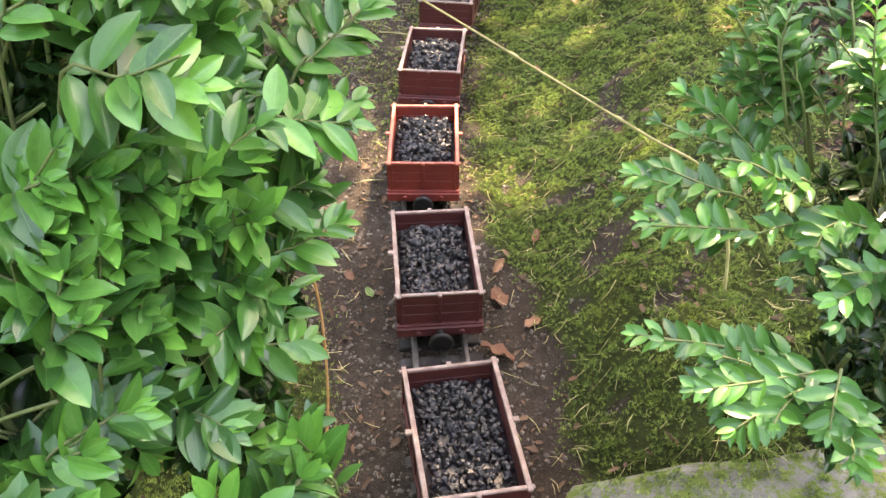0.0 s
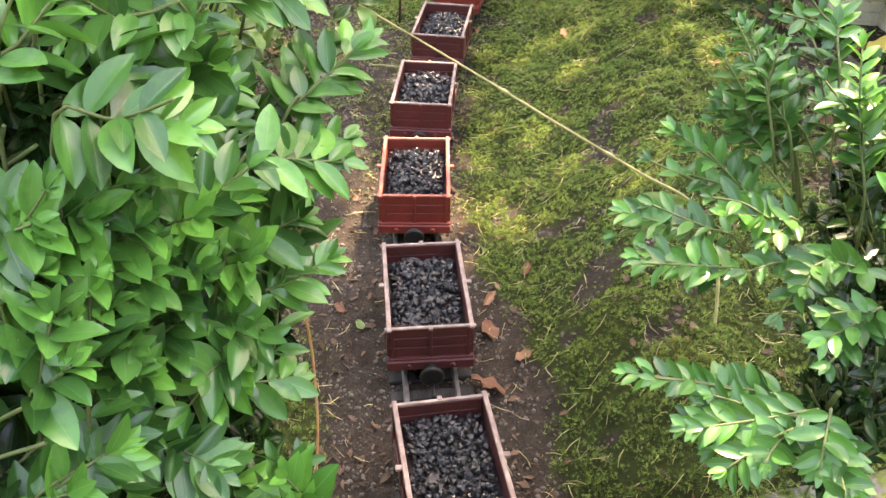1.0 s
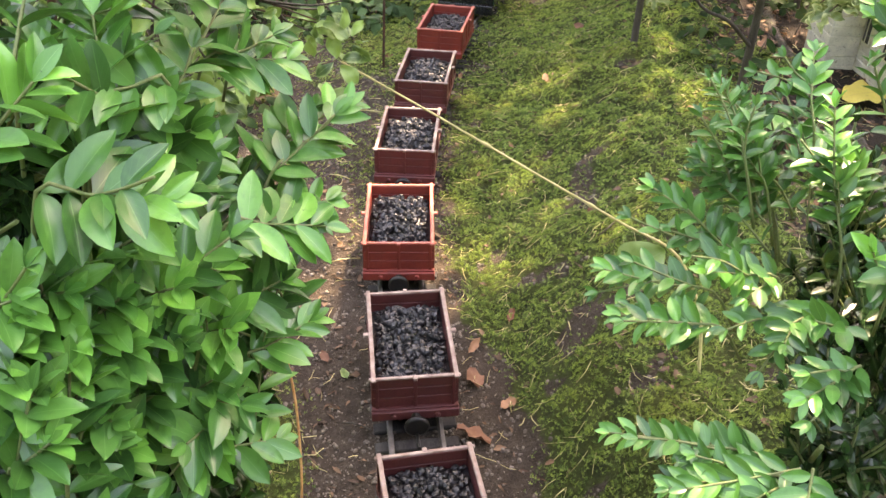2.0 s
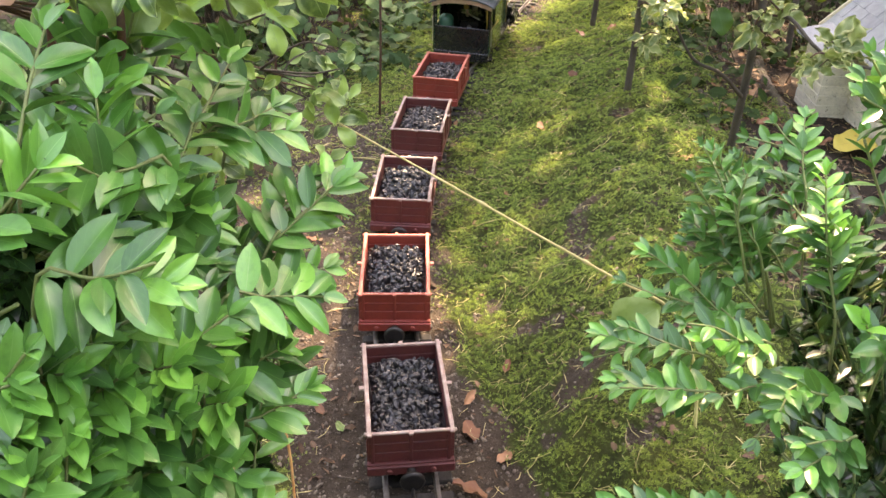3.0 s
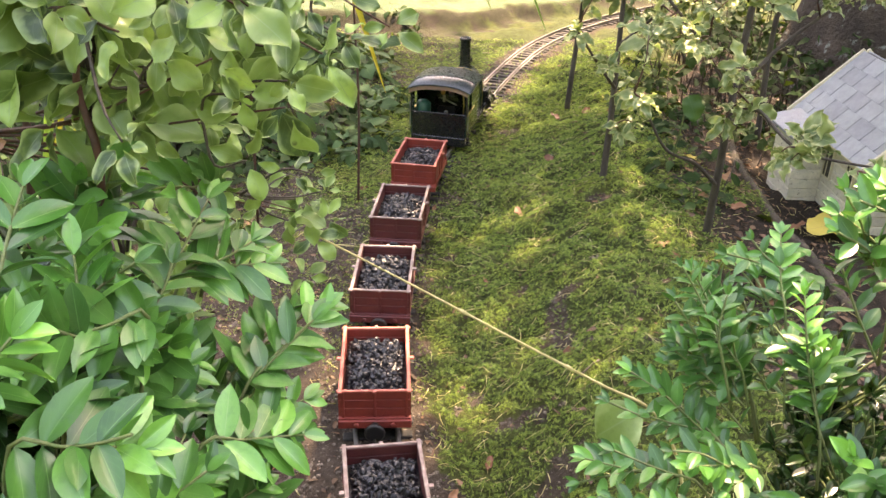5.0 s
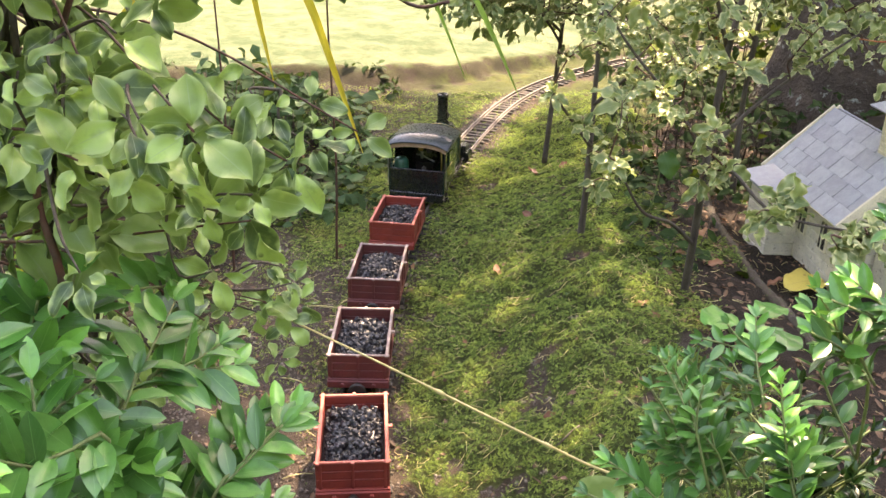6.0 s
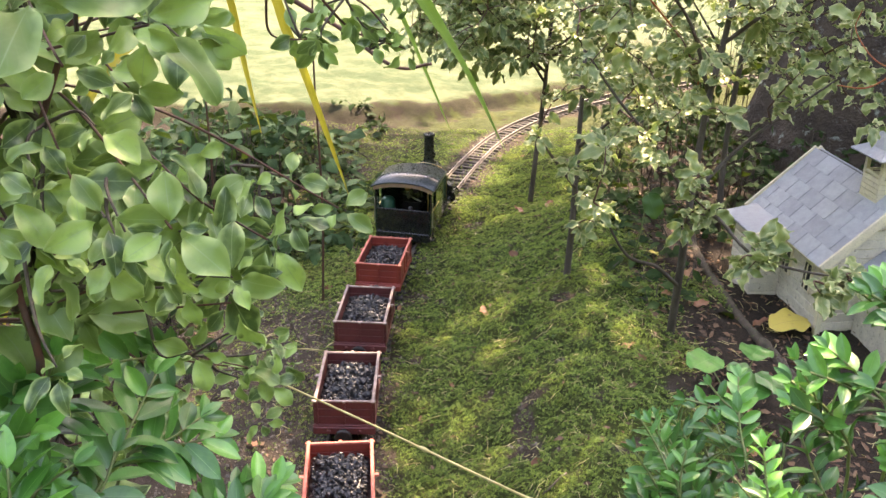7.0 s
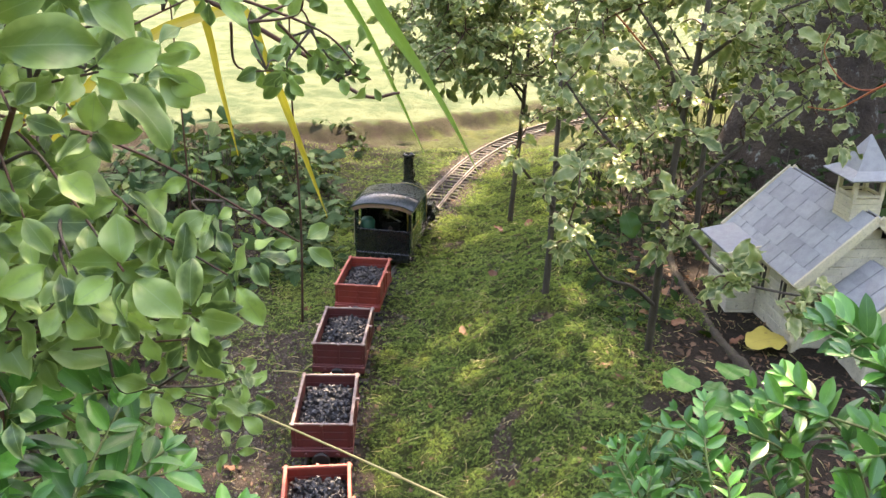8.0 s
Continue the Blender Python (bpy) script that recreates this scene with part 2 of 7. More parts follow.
def moss_material():
    """One ground: bare crumbly soil, moss cushions and lawn, by where each grows."""
    m, nt, p = blank("garden_ground")
    at = nt.nodes.new("ShaderNodeAttribute")
    at.attribute_name = "cover"
    sep = nt.nodes.new("ShaderNodeSeparateColor")
    nt.links.new(at.outputs["Color"], sep.inputs[0])
    pos = nt.nodes.new("ShaderNodeNewGeometry").outputs["Position"]
    ns = {}
    for k, s, d in (("a", 9.0, 4.0), ("b", 60.0, 5.0), ("c", 420.0, 4.0), ("d", 1100.0, 3.0)):
        ns[k] = node(nt, "ShaderNodeTexNoise", Scale=s, Detail=d, Roughness=0.62)
        nt.links.new(pos, ns[k].inputs["Vector"])
        ns[k] = ns[k].outputs[0]
    soil = mixcol(nt, (0.036, 0.027, 0.02), (0.07, 0.053, 0.04), ramp(nt, ns["b"], 0.35, 0.65))
    soil = mixcol(nt, soil, (0.025, 0.018, 0.013), ramp(nt, ns["c"], 0.5, 0.65))
    soil = mixcol(nt, soil, (0.34, 0.29, 0.24), ramp(nt, ns["d"], 0.66, 0.72))
    # ground tone under moss is darkened, as shade in gaps between the tufts
    moss = mixcol(nt, (0.022, 0.03, 0.009), (0.055, 0.07, 0.018), ramp(nt, ns["b"], 0.35, 0.68))
    moss = mixcol(nt, moss, (0.075, 0.08, 0.022), ramp(nt, ns["a"], 0.52, 0.7))
    moss = mixcol(nt, moss, (0.035, 0.05, 0.012), ramp(nt, ns["c"], 0.5, 0.68))
    lawn = mixcol(nt, (0.05, 0.08, 0.038), (0.105, 0.13, 0.072), ramp(nt, ns["a"], 0.4, 0.6))
    edge = nt.nodes.new("ShaderNodeMath")
    edge.operation = "ADD"
    nt.links.new(sep.outputs[0], edge.inputs[0])
    nt.links.new(ramp(nt, ns["b"], 0.0, 1.0), edge.inputs[1])
    col = mixcol(nt, soil, moss, ramp(nt, edge.outputs[0], 0.92, 1.08))
    humus = mixcol(nt, (0.012, 0.009, 0.007), (0.04, 0.029, 0.021), ramp(nt, ns["c"], 0.35, 0.65))
    col = mixcol(nt, col, humus, sep.outputs[2])
    col = mixcol(nt, col, lawn, sep.outputs[1])
    nt.links.new(col, p.inputs["Base Color"])
    p.inputs["Roughness"].default_value = 0.95
    p.inputs["Specular IOR Level"].default_value = 0.2
    b1 = node(nt, "ShaderNodeBump", Strength=0.8, Distance=0.004)
    nt.links.new(ns["c"], b1.inputs["Height"])
    b2 = node(nt, "ShaderNodeBump", Strength=0.6, Distance=0.0015)
    nt.links.new(ns["d"], b2.inputs["Height"])
    nt.links.new(b1.outputs[0], b2.inputs["Normal"])
    nt.links.new(b2.outputs[0], p.inputs["Normal"])
    return m


def sprig_material():
    m, nt, p = blank("moss_sprig")
    g = nt.nodes.new("ShaderNodeNewGeometry")
    na, nb = node(nt, "ShaderNodeTexNoise", Scale=9.0, Detail=4.0), node(nt, "ShaderNodeTexNoise", Scale=60.0, Detail=4.0)
    for n in (na, nb):
        nt.links.new(g.outputs["Position"], n.inputs["Vector"])
    col = mixcol(nt, (0.07, 0.135, 0.03), (0.37, 0.5, 0.115), g.outputs["Random Per Island"])
    col = mixcol(nt, col, (0.31, 0.36, 0.07), mixfac(nt, ramp(nt, na.outputs[0], 0.54, 0.72), 0.55))
    col = mixcol(nt, col, (0.075, 0.13, 0.028), ramp(nt, nb.outputs[0], 0.52, 0.8))
    nd = node(nt, "ShaderNodeTexNoise", Scale=24.0, Detail=6.0, Roughness=0.7)
    nt.links.new(g.outputs["Position"], nd.inputs["Vector"])
    col = mixcol(nt, col, (0.17, 0.125, 0.055), mixfac(nt, ramp(nt, nd.outputs[0], 0.56, 0.69), 0.42))
    nc = node(nt, "ShaderNodeTexNoise", Scale=150.0, Detail=3.0)
    nt.links.new(g.outputs["Position"], nc.inputs["Vector"])
    col = mixcol(nt, col, (0.04, 0.06, 0.014), ramp(nt, nc.outputs[0], 0.55, 0.74))
    nt.links.new(col, p.inputs["Base Color"])
    p.inputs["Roughness"].default_value = 0.7
    tr = nt.nodes.new("ShaderNodeBsdfTranslucent")
    nt.links.new(col, tr.inputs[0])
    ms = nt.nodes.new("ShaderNodeMixShader")
    ms.inputs[0].default_value = 0.35
    nt.links.new(p.outputs[0], ms.inputs[1])
    nt.links.new(tr.outputs[0], ms.inputs[2])
    nt.links.new(ms.outputs[0], nt.nodes["Material Output"].inputs[0])
    return m


M_GROUND, M_SPRIG = moss_material(), sprig_material()
M_CRUMB = surface("soil_crumb", (0.075, 0.057, 0.044), (0.23, 0.19, 0.155), scale=40, rough=0.9, bump=0.3, local=False)


# ---- shaping helpers ----
def part(name, bm, material, parent=None, label="", smooth=False):
    me = bpy.data.meshes.new(name)
    bm.to_mesh(me)
    bm.free()
    me.materials.append(material)
    if smooth:
        me.polygons.foreach_set("use_smooth", [True] * len(me.polygons))
    ob = new(name, me)
    ob.parent = parent
    return tagged(ob, label)


def holder(name, m, label, category, group="", kind=""):
    ob = new(name)
    ob.empty_display_size = 0.02
    ob.matrix_basis = m
    return tagged(ob, label, category, group, kind)


def box(bm, c, s, bevel=0.0, m=None):
    """A box of size s about c, its edges rounded by bevel."""
    mat = (m or Matrix()) @ Matrix.Translation(c) @ Matrix.Diagonal((*s, 1))
    vs = bmesh.ops.create_cube(bm, size=1.0, matrix=mat)["verts"]
    if bevel:
        es = list({e for v in vs for e in v.link_edges})
        bmesh.ops.bevel(bm, geom=es, offset=bevel, segments=1, affect="EDGES", profile=0.5)
    return bm


def rod(bm, a, b, r, r2=None, seg=12):
    """A capped round bar from a to b."""
    a, b = Vector(a), Vector(b)
    d = b - a
    q = d.to_track_quat("Z", "Y").to_matrix().to_4x4()
    bmesh.ops.create_cone(bm, cap_ends=True, segments=seg, radius1=r, radius2=r if r2 is None else r2, depth=d.length,
                          matrix=Matrix.Translation((a + b) / 2) @ q)
    return bm


def tube(bm, pts, radii, seg=6):
    """A tapering round stem through pts."""
    pts = [Vector(p) for p in pts]
    rings, up = [], Vector((0.13, 0.27, 0.95)).normalized()
    for i, p in enumerate(pts):
        d = (pts[min(i + 1, len(pts) - 1)] - pts[max(i - 1, 0)]).normalized()
        x = d.cross(up)
        x = x.normalized() if x.length > 1e-4 else Vector((1, 0, 0))
        y = d.cross(x)
        r = radii[i] if hasattr(radii, "__len__") else radii
        rings.append([bm.verts.new(p + (x * math.cos(k * math.tau / seg) + y * math.sin(k * math.tau / seg)) * r) for k in range(seg)])
    for a, b in zip(rings, rings[1:]):
        for k in range(seg):
            f = bm.faces.new((a[k], a[(k + 1) % seg], b[(k + 1) % seg], b[k]))
            f.smooth = True
    bm.faces.new(rings[0][::-1])
    bm.faces.new(rings[-1])
    return bm


def lathe(bm, profile, seg=20, m=None):
    """Turns (radius, height) pairs about z."""
    m = m or Matrix()
    rings = [[bm.verts.new(m @ Vector((r * math.cos(k * math.tau / seg), r * math.sin(k * math.tau / seg), z))) for k in range(seg)]
             for r, z in profile]
    for a, b in zip(rings, rings[1:]):
        for k in range(seg):
            bm.faces.new((a[k], a[(k + 1) % seg], b[(k + 1) % seg], b[k])).smooth = True
    bm.faces.new(rings[0][::-1])
    bm.faces.new(rings[-1])
    return bm


def spline(ctrl, n):
    """Points along a smooth curve through ctrl (Catmull-Rom), n to a span."""
    c = [Vector(p) for p in ctrl]
    c = [c[0] * 2 - c[1]] + c + [c[-1] * 2 - c[-2]]
    out = []
    for i in range(1, len(c) - 2):
        p0, p1, p2, p3 = c[i - 1:i + 3]
        for k in range(n):
            t = k / n
            out.append(0.5 * (2 * p1 + (p2 - p0) * t + (2 * p0 - 5 * p1 + 4 * p2 - p3) * t * t + (3 * p1 - p0 - 3 * p2 + p3) * t ** 3))
    return out + [c[-2]]


def mesh_of(name, verts, faces, material, uvs=None, smooth=True):
    me = bpy.data.meshes.new(name)
    me.from_pydata(verts, [], faces)
    if uvs is not None:
        layer = me.uv_layers.new(name="UVMap")
        idx = np.empty(len(me.loops), dtype=np.int32)
        me.loops.foreach_get("vertex_index", idx)
        layer.data.foreach_set("uv", np.asarray(uvs, dtype=np.float32)[idx].ravel())
    me.materials.append(material)
    if smooth:
        me.polygons.foreach_set("use_smooth", [True] * len(me.polygons))
    me.update()
    return me


def lift(y, lo, hi):
    t = min(1.0, max(0.0, (y - lo) / (hi - lo)))
    return t * t * (3 - 2 * t)


# ---- line of the track ----
LINE = spline([(p[0], p[1], 0) for p in (
    (0.42, -0.45), (0.24, 0.02), (0.13, 0.28), (0.078, 0.5), (0.053, 0.65), (0.041, 0.79), (0.031, 0.95), (0.029, 1.04), (0.036, 1.19),
    (0.055, 1.36), (0.086, 1.55), (0.118, 1.7), (0.163, 1.86), (0.258, 2.12), (0.364, 2.39), (0.49, 2.65), (0.66, 2.88),
    (0.88, 3.08), (1.3, 3.35), (2.0, 3.6))], 24)
ARC = [0.0]
for _a, _b in zip(LINE, LINE[1:]):
    ARC.append(ARC[-1] + (_b - _a).length)
LX, LY = np.array([p.x for p in LINE]), np.array([p.y for p in LINE])


def along(s):
    """Place and heading of the track at length s."""
    i = min(max(int(np.searchsorted(ARC, s)) - 1, 0), len(LINE) - 2)
    a, b = LINE[i], LINE[i + 1]
    return a + (b - a) * ((s - ARC[i]) / (ARC[i + 1] - ARC[i])), (b - a).normalized()


def length_at(y):
    return float(np.interp(y, LY, ARC))


def on_track(s, z=0.0):
    p, d = along(s)
    return Matrix.Translation((p.x, p.y, z + 0.0045 * lift(p.y, 1.1, 1.7))) @ Matrix.Rotation(math.atan2(-d.x, d.y), 4, "Z")


# ---- ground ----
_ys = np.arange(-0.5, 4.5, 0.002) + 0.001
SIDE_X = np.interp(_ys, LY, LX).tolist()
SIDE_K = (1 / np.sqrt(1 + ((np.interp(_ys + 0.02, LY, LX) - np.interp(_ys - 0.02, LY, LX)) / 0.04) ** 2)).tolist()


def side(x, y):
    """How far (x, y) lies to the right of the track's middle."""
    i = min(max(int((y + 0.5) * 500), 0), len(SIDE_X) - 1)
    return (x - SIDE_X[i]) * SIDE_K[i]


def lawn_edge(x, y):
    """The ragged line, across the garden, where the mown lawn ends in a low bank."""
    return 2.8 + 0.62 * max(0.0, x - 0.1) + 0.07 * noise.noise(Vector((x * 3, 0, 3.3))) + 0.05 * noise.noise(Vector((x * 11, y * 4, 1.3)))


def ground_z(x, y):
    d = side(x, y)
    z = 0.0
    if d > 0:
        reach = 0.2 + 0.17 * lift(y, 0.75, 1.2)
        z += 0.088 * lift(d, 0.085, reach) * (1 - 0.4 * lift(y, 1.6, 2.2)) * (1 - lift(y, 2.5, 3.2))
        z -= 0.03 * lift(d, 0.5, 0.62) * (1 - lift(y, 2.2, 2.8))
    else:
        z += 0.05 * lift(-d, 0.1, 0.24) * (1 - lift(y, 0.95, 1.4)) + 0.03 * lift(-d, 0.2, 0.5)
    near = 1 - lift(abs(d), 0.4, 1.5)
    bump = noise.noise(Vector((x * 11, y * 11, 0.3))) * (0.0085 if d > 0 else 0.006) + noise.noise(Vector((x * 34, y * 34, 1.7))) * 0.0035
    z += bump * (0.25 + (1.35 if d > 0 else 0.75) * lift(abs(d), 0.05, 0.13) * (1 - lift(abs(d), 0.6, 1.2)))
    z += (0.0042 + 0.003 * noise.noise(Vector((x * 40, y * 40, 3.0)))) * lift(y, 1.3, 1.9) * (1 - lift(abs(d), 0.05, 0.08))
    z += 0.0075 * (0.5 - abs(noise.noise(Vector((x * 24, y * 24, 6.1)))) * 1.6) * (lift(d, 0.09, 0.16) * (1 - lift(d, 0.42, 0.5)) * (1 - lift(y, 2.2, 2.6)))
    z += 0.036 * lift(y, lawn_edge(x, y) - 0.045, lawn_edge(x, y) + 0.045) * lift(abs(d), 0.08, 0.2)
    r = max(abs(x), abs(y - 1.5))
    if r > 3:
        z += 0.06 * noise.noise(Vector((x * 0.3, y * 0.3, 4.0))) * lift(r, 3, 8)
    return z


def moss_cover(x, y):
    d = side(x, y)
    w = 0.105 - 0.04 * lift(y, 0.82, 1.0) + 0.025 * noise.noise(Vector((x * 14, y * 14, 7.7)))
    if d > 0:
        v = lift(d, w - 0.03, w + 0.03)
        out = 0.42 - 0.1 * lift(y, 1.6, 2.0) + 0.06 * noise.noise(Vector((x * 10, y * 10, 2)))
        v *= 1 - lift(d, out, out + 0.08)
        v = max(v, 0.9 * lift(0.075 - math.hypot(x - 0.6, y - 1.45), 0.0, 0.03))
        if y < 2.0:
            v *= 1 - 0.75 * lift(noise.noise(Vector((x * 17, y * 17, 8.8))) + 0.35 * noise.noise(Vector((x * 60, y * 60, 1.8))), 0.34, 0.5)
        v = max(v, 0.62 * lift(y, 1.9, 2.3) * lift(d, 0.04, 0.09) * (1 - lift(d, 0.4, 0.5)))
    else:
        v = lift(-d, 0.08, 0.13) * (1 - lift(-d, 0.3, 0.5)) * (1 - lift(y, 0.72, 0.9)) * lift(y, 0.2, 0.35) + (0.62 + 0.5 * noise.noise(Vector((x * 12, y * 12, 3.4)))) * lift(y, 1.5, 1.75) * lift(-d, 0.035, 0.08) * (1 - lift(-d, 0.14, 0.24))
        v += 0.28 * lift(-d, 0.03, 0.09) * lift(y, 1.0, 1.3)
        v = max(v, 0.6 * lift(y, 2.2, 2.5) * lift(-d, 0.035, 0.08) * (1 - lift(-d, 0.9, 1.2)))
    v += (0.34 + 0.3 * lift(y, 1.4, 1.9)) * (1 - lift(abs(d), 0.05, 0.09)) * lift(y, 0.95, 1.25) * (1 - 0.8 * lift(y, 2.0, 2.25))
    return min(1.0, max(0.0, v + 0.3 * noise.noise(Vector((x * 22, y * 22, 5.1))) * (0.2 < v) * (v < 0.9)))


def spread(lo, hi, step, far, grow):
    inner = list(np.arange(lo, hi, step))
    out, s, a = [], step, hi
    while a < far:
        out.append(a)
        s *= grow
        a += s
    back, s, a = [], step, lo
    while a > -far:
        s *= grow
        a -= s
        back.append(a)
    return back[::-1] + inner + out


def build_ground():
    xs, ys = spread(-0.3, 0.85, 0.009, 400, 1.13), spread(0.4, 3.3, 0.01, 400, 1.1)
    verts, cover = [], []
    for y in ys:
        for x in xs:
            verts.append((x, y, ground_z(x, y)))
            e = lawn_edge(x, y)
            yy = y + 0.04 * noise.noise(Vector((x * 25, y * 25, 1.3)))
            lawn = max(lift(yy, e + 0.025, e + 0.08) * lift(1.1 - x, -0.4, 0.2), lift(math.hypot(x - 0.4, y - 1.2), 2.6, 3.2))
            d = side(x, y)
            rot = max(max(lift(d, 0.4, 0.5), lift(-d, 0.2, 0.3)) * (1 - lift(y, 2.7, 3.0)) * lift(y, 0.2, 0.5), 0.75 * lift(yy, e - 0.08, e - 0.04) * (1 - lift(yy, e + 0.02, e + 0.045)) * lift(x + 0.3 * noise.noise(Vector((x * 7, y * 7, 2.2))), 0.05, 0.2) * lift(noise.noise(Vector((x * 13, y * 13, 9.2))), -0.3, 0.05))
            cover.append((moss_cover(x, y) if -0.4 < y < 4 and abs(x) < 2 else 0.0, lawn, min(1.0, rot) * (1 - moss_cover(x, y) * (y < e - 0.1)), 1.0))
    w = len(xs)
    faces = [(j * w + i, j * w + i + 1, j * w + w + i + 1, j * w + w + i) for j in range(len(ys) - 1) for i in range(w - 1)]
    me = mesh_of("ground", verts, faces, M_GROUND)
    layer = me.attributes.new("cover", "FLOAT_COLOR", "POINT")
    layer.data.foreach_set("color", np.asarray(cover, dtype=np.float32).ravel())
    return tagged(new("ground", me), "brown garden soil with green moss and mown lawn beyond", "ground", kind="structure")


build_ground()


# ---- track ----
def build_track():
    track = holder("railway_track", Matrix(), "narrow garden railway track with weathered grey sleepers", "track")
    s0, s1 = ARC[0] + 0.02, ARC[-1] - 0.02
    for off in (-0.0235, 0.0235):
        bm = bmesh.new()
        prof = ((-0.0028, 0.0), (0.0028, 0.0), (0.0028, 0.0012), (0.0008, 0.002), (0.0008, 0.0058), (0.0016, 0.0062), (0.0016, 0.0085),
                (-0.0016, 0.0085), (-0.0016, 0.0062), (-0.0008, 0.0058), (-0.0008, 0.002), (-0.0028, 0.0012))
        prev, s = None, s0
        while s < s1:
            m = on_track(s, 0.0035)
            ring = [bm.verts.new(m @ Vector((off + a, 0, b))) for a, b in prof]
            if prev:
                for k in range(len(prof)):
                    bm.faces.new((prev[k], prev[(k + 1) % len(prof)], ring[(k + 1) % len(prof)], ring[k]))
            prev, s = ring, s + 0.02
        part("rail", bm, M_RAIL, track, "dull weathered steel rail")
    rng = random.Random(4)
    tie = None
    s = s0
    while s < s1:
        if tie is None:
            tie = part("sleeper", box(bmesh.new(), (0, 0, 0), (0.078, 0.0125, 0.007), 0.0012), M_TIE, track)
            ob = tie
        else:
            ob = new("sleeper", tie.data)
            ob.parent = track
        ob.matrix_basis = on_track(s, 0.0005 + rng.uniform(-0.0015, 0.001)) @ pose(rng.uniform(-0.004, 0.004), 0, 0, rng.uniform(-2, 2), 0, rng.uniform(-3, 3))
        s += rng.uniform(0.0245, 0.0285)


build_track()


# ---- the train ----
def wheelset(parent, y, r=0.0155, gauge=0.045):
    bm = bmesh.new()
    rod(bm, (-0.03, 0, 0), (0.03, 0, 0), 0.0018, seg=8)
    axle = part("axle", bm, M_IRON, parent)
    axle.location = (0, y, r + 0.012)
    for sx in (-1, 1):
        bm = lathe(bmesh.new(), ((0.003, -0.003), (r - 0.003, -0.003), (r - 0.003, -0.002), (r, -0.002), (r, 0.0018), (r + 0.0018, 0.002),
                                 (r + 0.0018, 0.0032), (0.003, 0.0032)), 18, Matrix.Rotation(-sx * math.pi / 2, 4, "Y"))
        w = part("wheel", bm, M_IRON, axle)
        w.location = (sx * gauge / 2, 0, 0)


def underframe(parent, length, width, mat, z=0.03):
    """Solebars, headstocks, buffers, hooks, axleboxes and wheels."""
    for sx in (-1, 1):
        part("solebar", box(bmesh.new(), (sx * (width / 2 - 0.004), 0, z), (0.006, length - 0.008, 0.009), 0.0008), mat, parent)
    for sy in (-1, 1):
        part("headstock", box(bmesh.new(), (0, sy * (length / 2 - 0.002), z), (width, 0.006, 0.0105), 0.001), mat, parent)
        bm = bmesh.new()
        rod(bm, (0, sy * length / 2, z - 0.001), (0, sy * (length / 2 + 0.012), z - 0.001), 0.0045, 0.0035)
        lathe(bm, ((0.011, 0), (0.0115, 0.0015), (0.0115, 0.003), (0.009, 0.0042)), 16,
              Matrix.Translation((0, sy * (length / 2 + 0.012), z - 0.001)) @ Matrix.Rotation(-sy * math.pi / 2, 4, "X"))
        part("buffer", bm, M_IRON, parent)
        bm = bmesh.new()
        tube(bm, [(0, sy * (length / 2 + 0.01), z - 0.008), (0, sy * (length / 2 + 0.026), z - 0.009), (0, sy * (length / 2 + 0.036), z - 0.006)], 0.0018)
        part("coupling_link", bm, M_IRON, parent)
        for sx in (-1, 1):
            part("bolt", lathe(bmesh.new(), ((0.0028, 0), (0.0028, 0.0018), (0.0015, 0.0024)), 6,
                               Matrix.Translation((sx * 0.02, sy * (length / 2 + 0.001), z)) @ Matrix.Rotation(-sy * math.pi / 2, 4, "X")), mat, parent)
    wb = length * 0.26
    for y in (-wb, wb):
        wheelset(parent, y)
        for sx in (-1, 1):
            bm = box(bmesh.new(), (sx * 0.0315, y, z - 0.009), (0.006, 0.012, 0.011), 0.001)
            box(bm, (sx * 0.0315, y, z - 0.003), (0.003, 0.024, 0.004), 0.0008)
            part("axlebox", bm, M_IRON, parent)


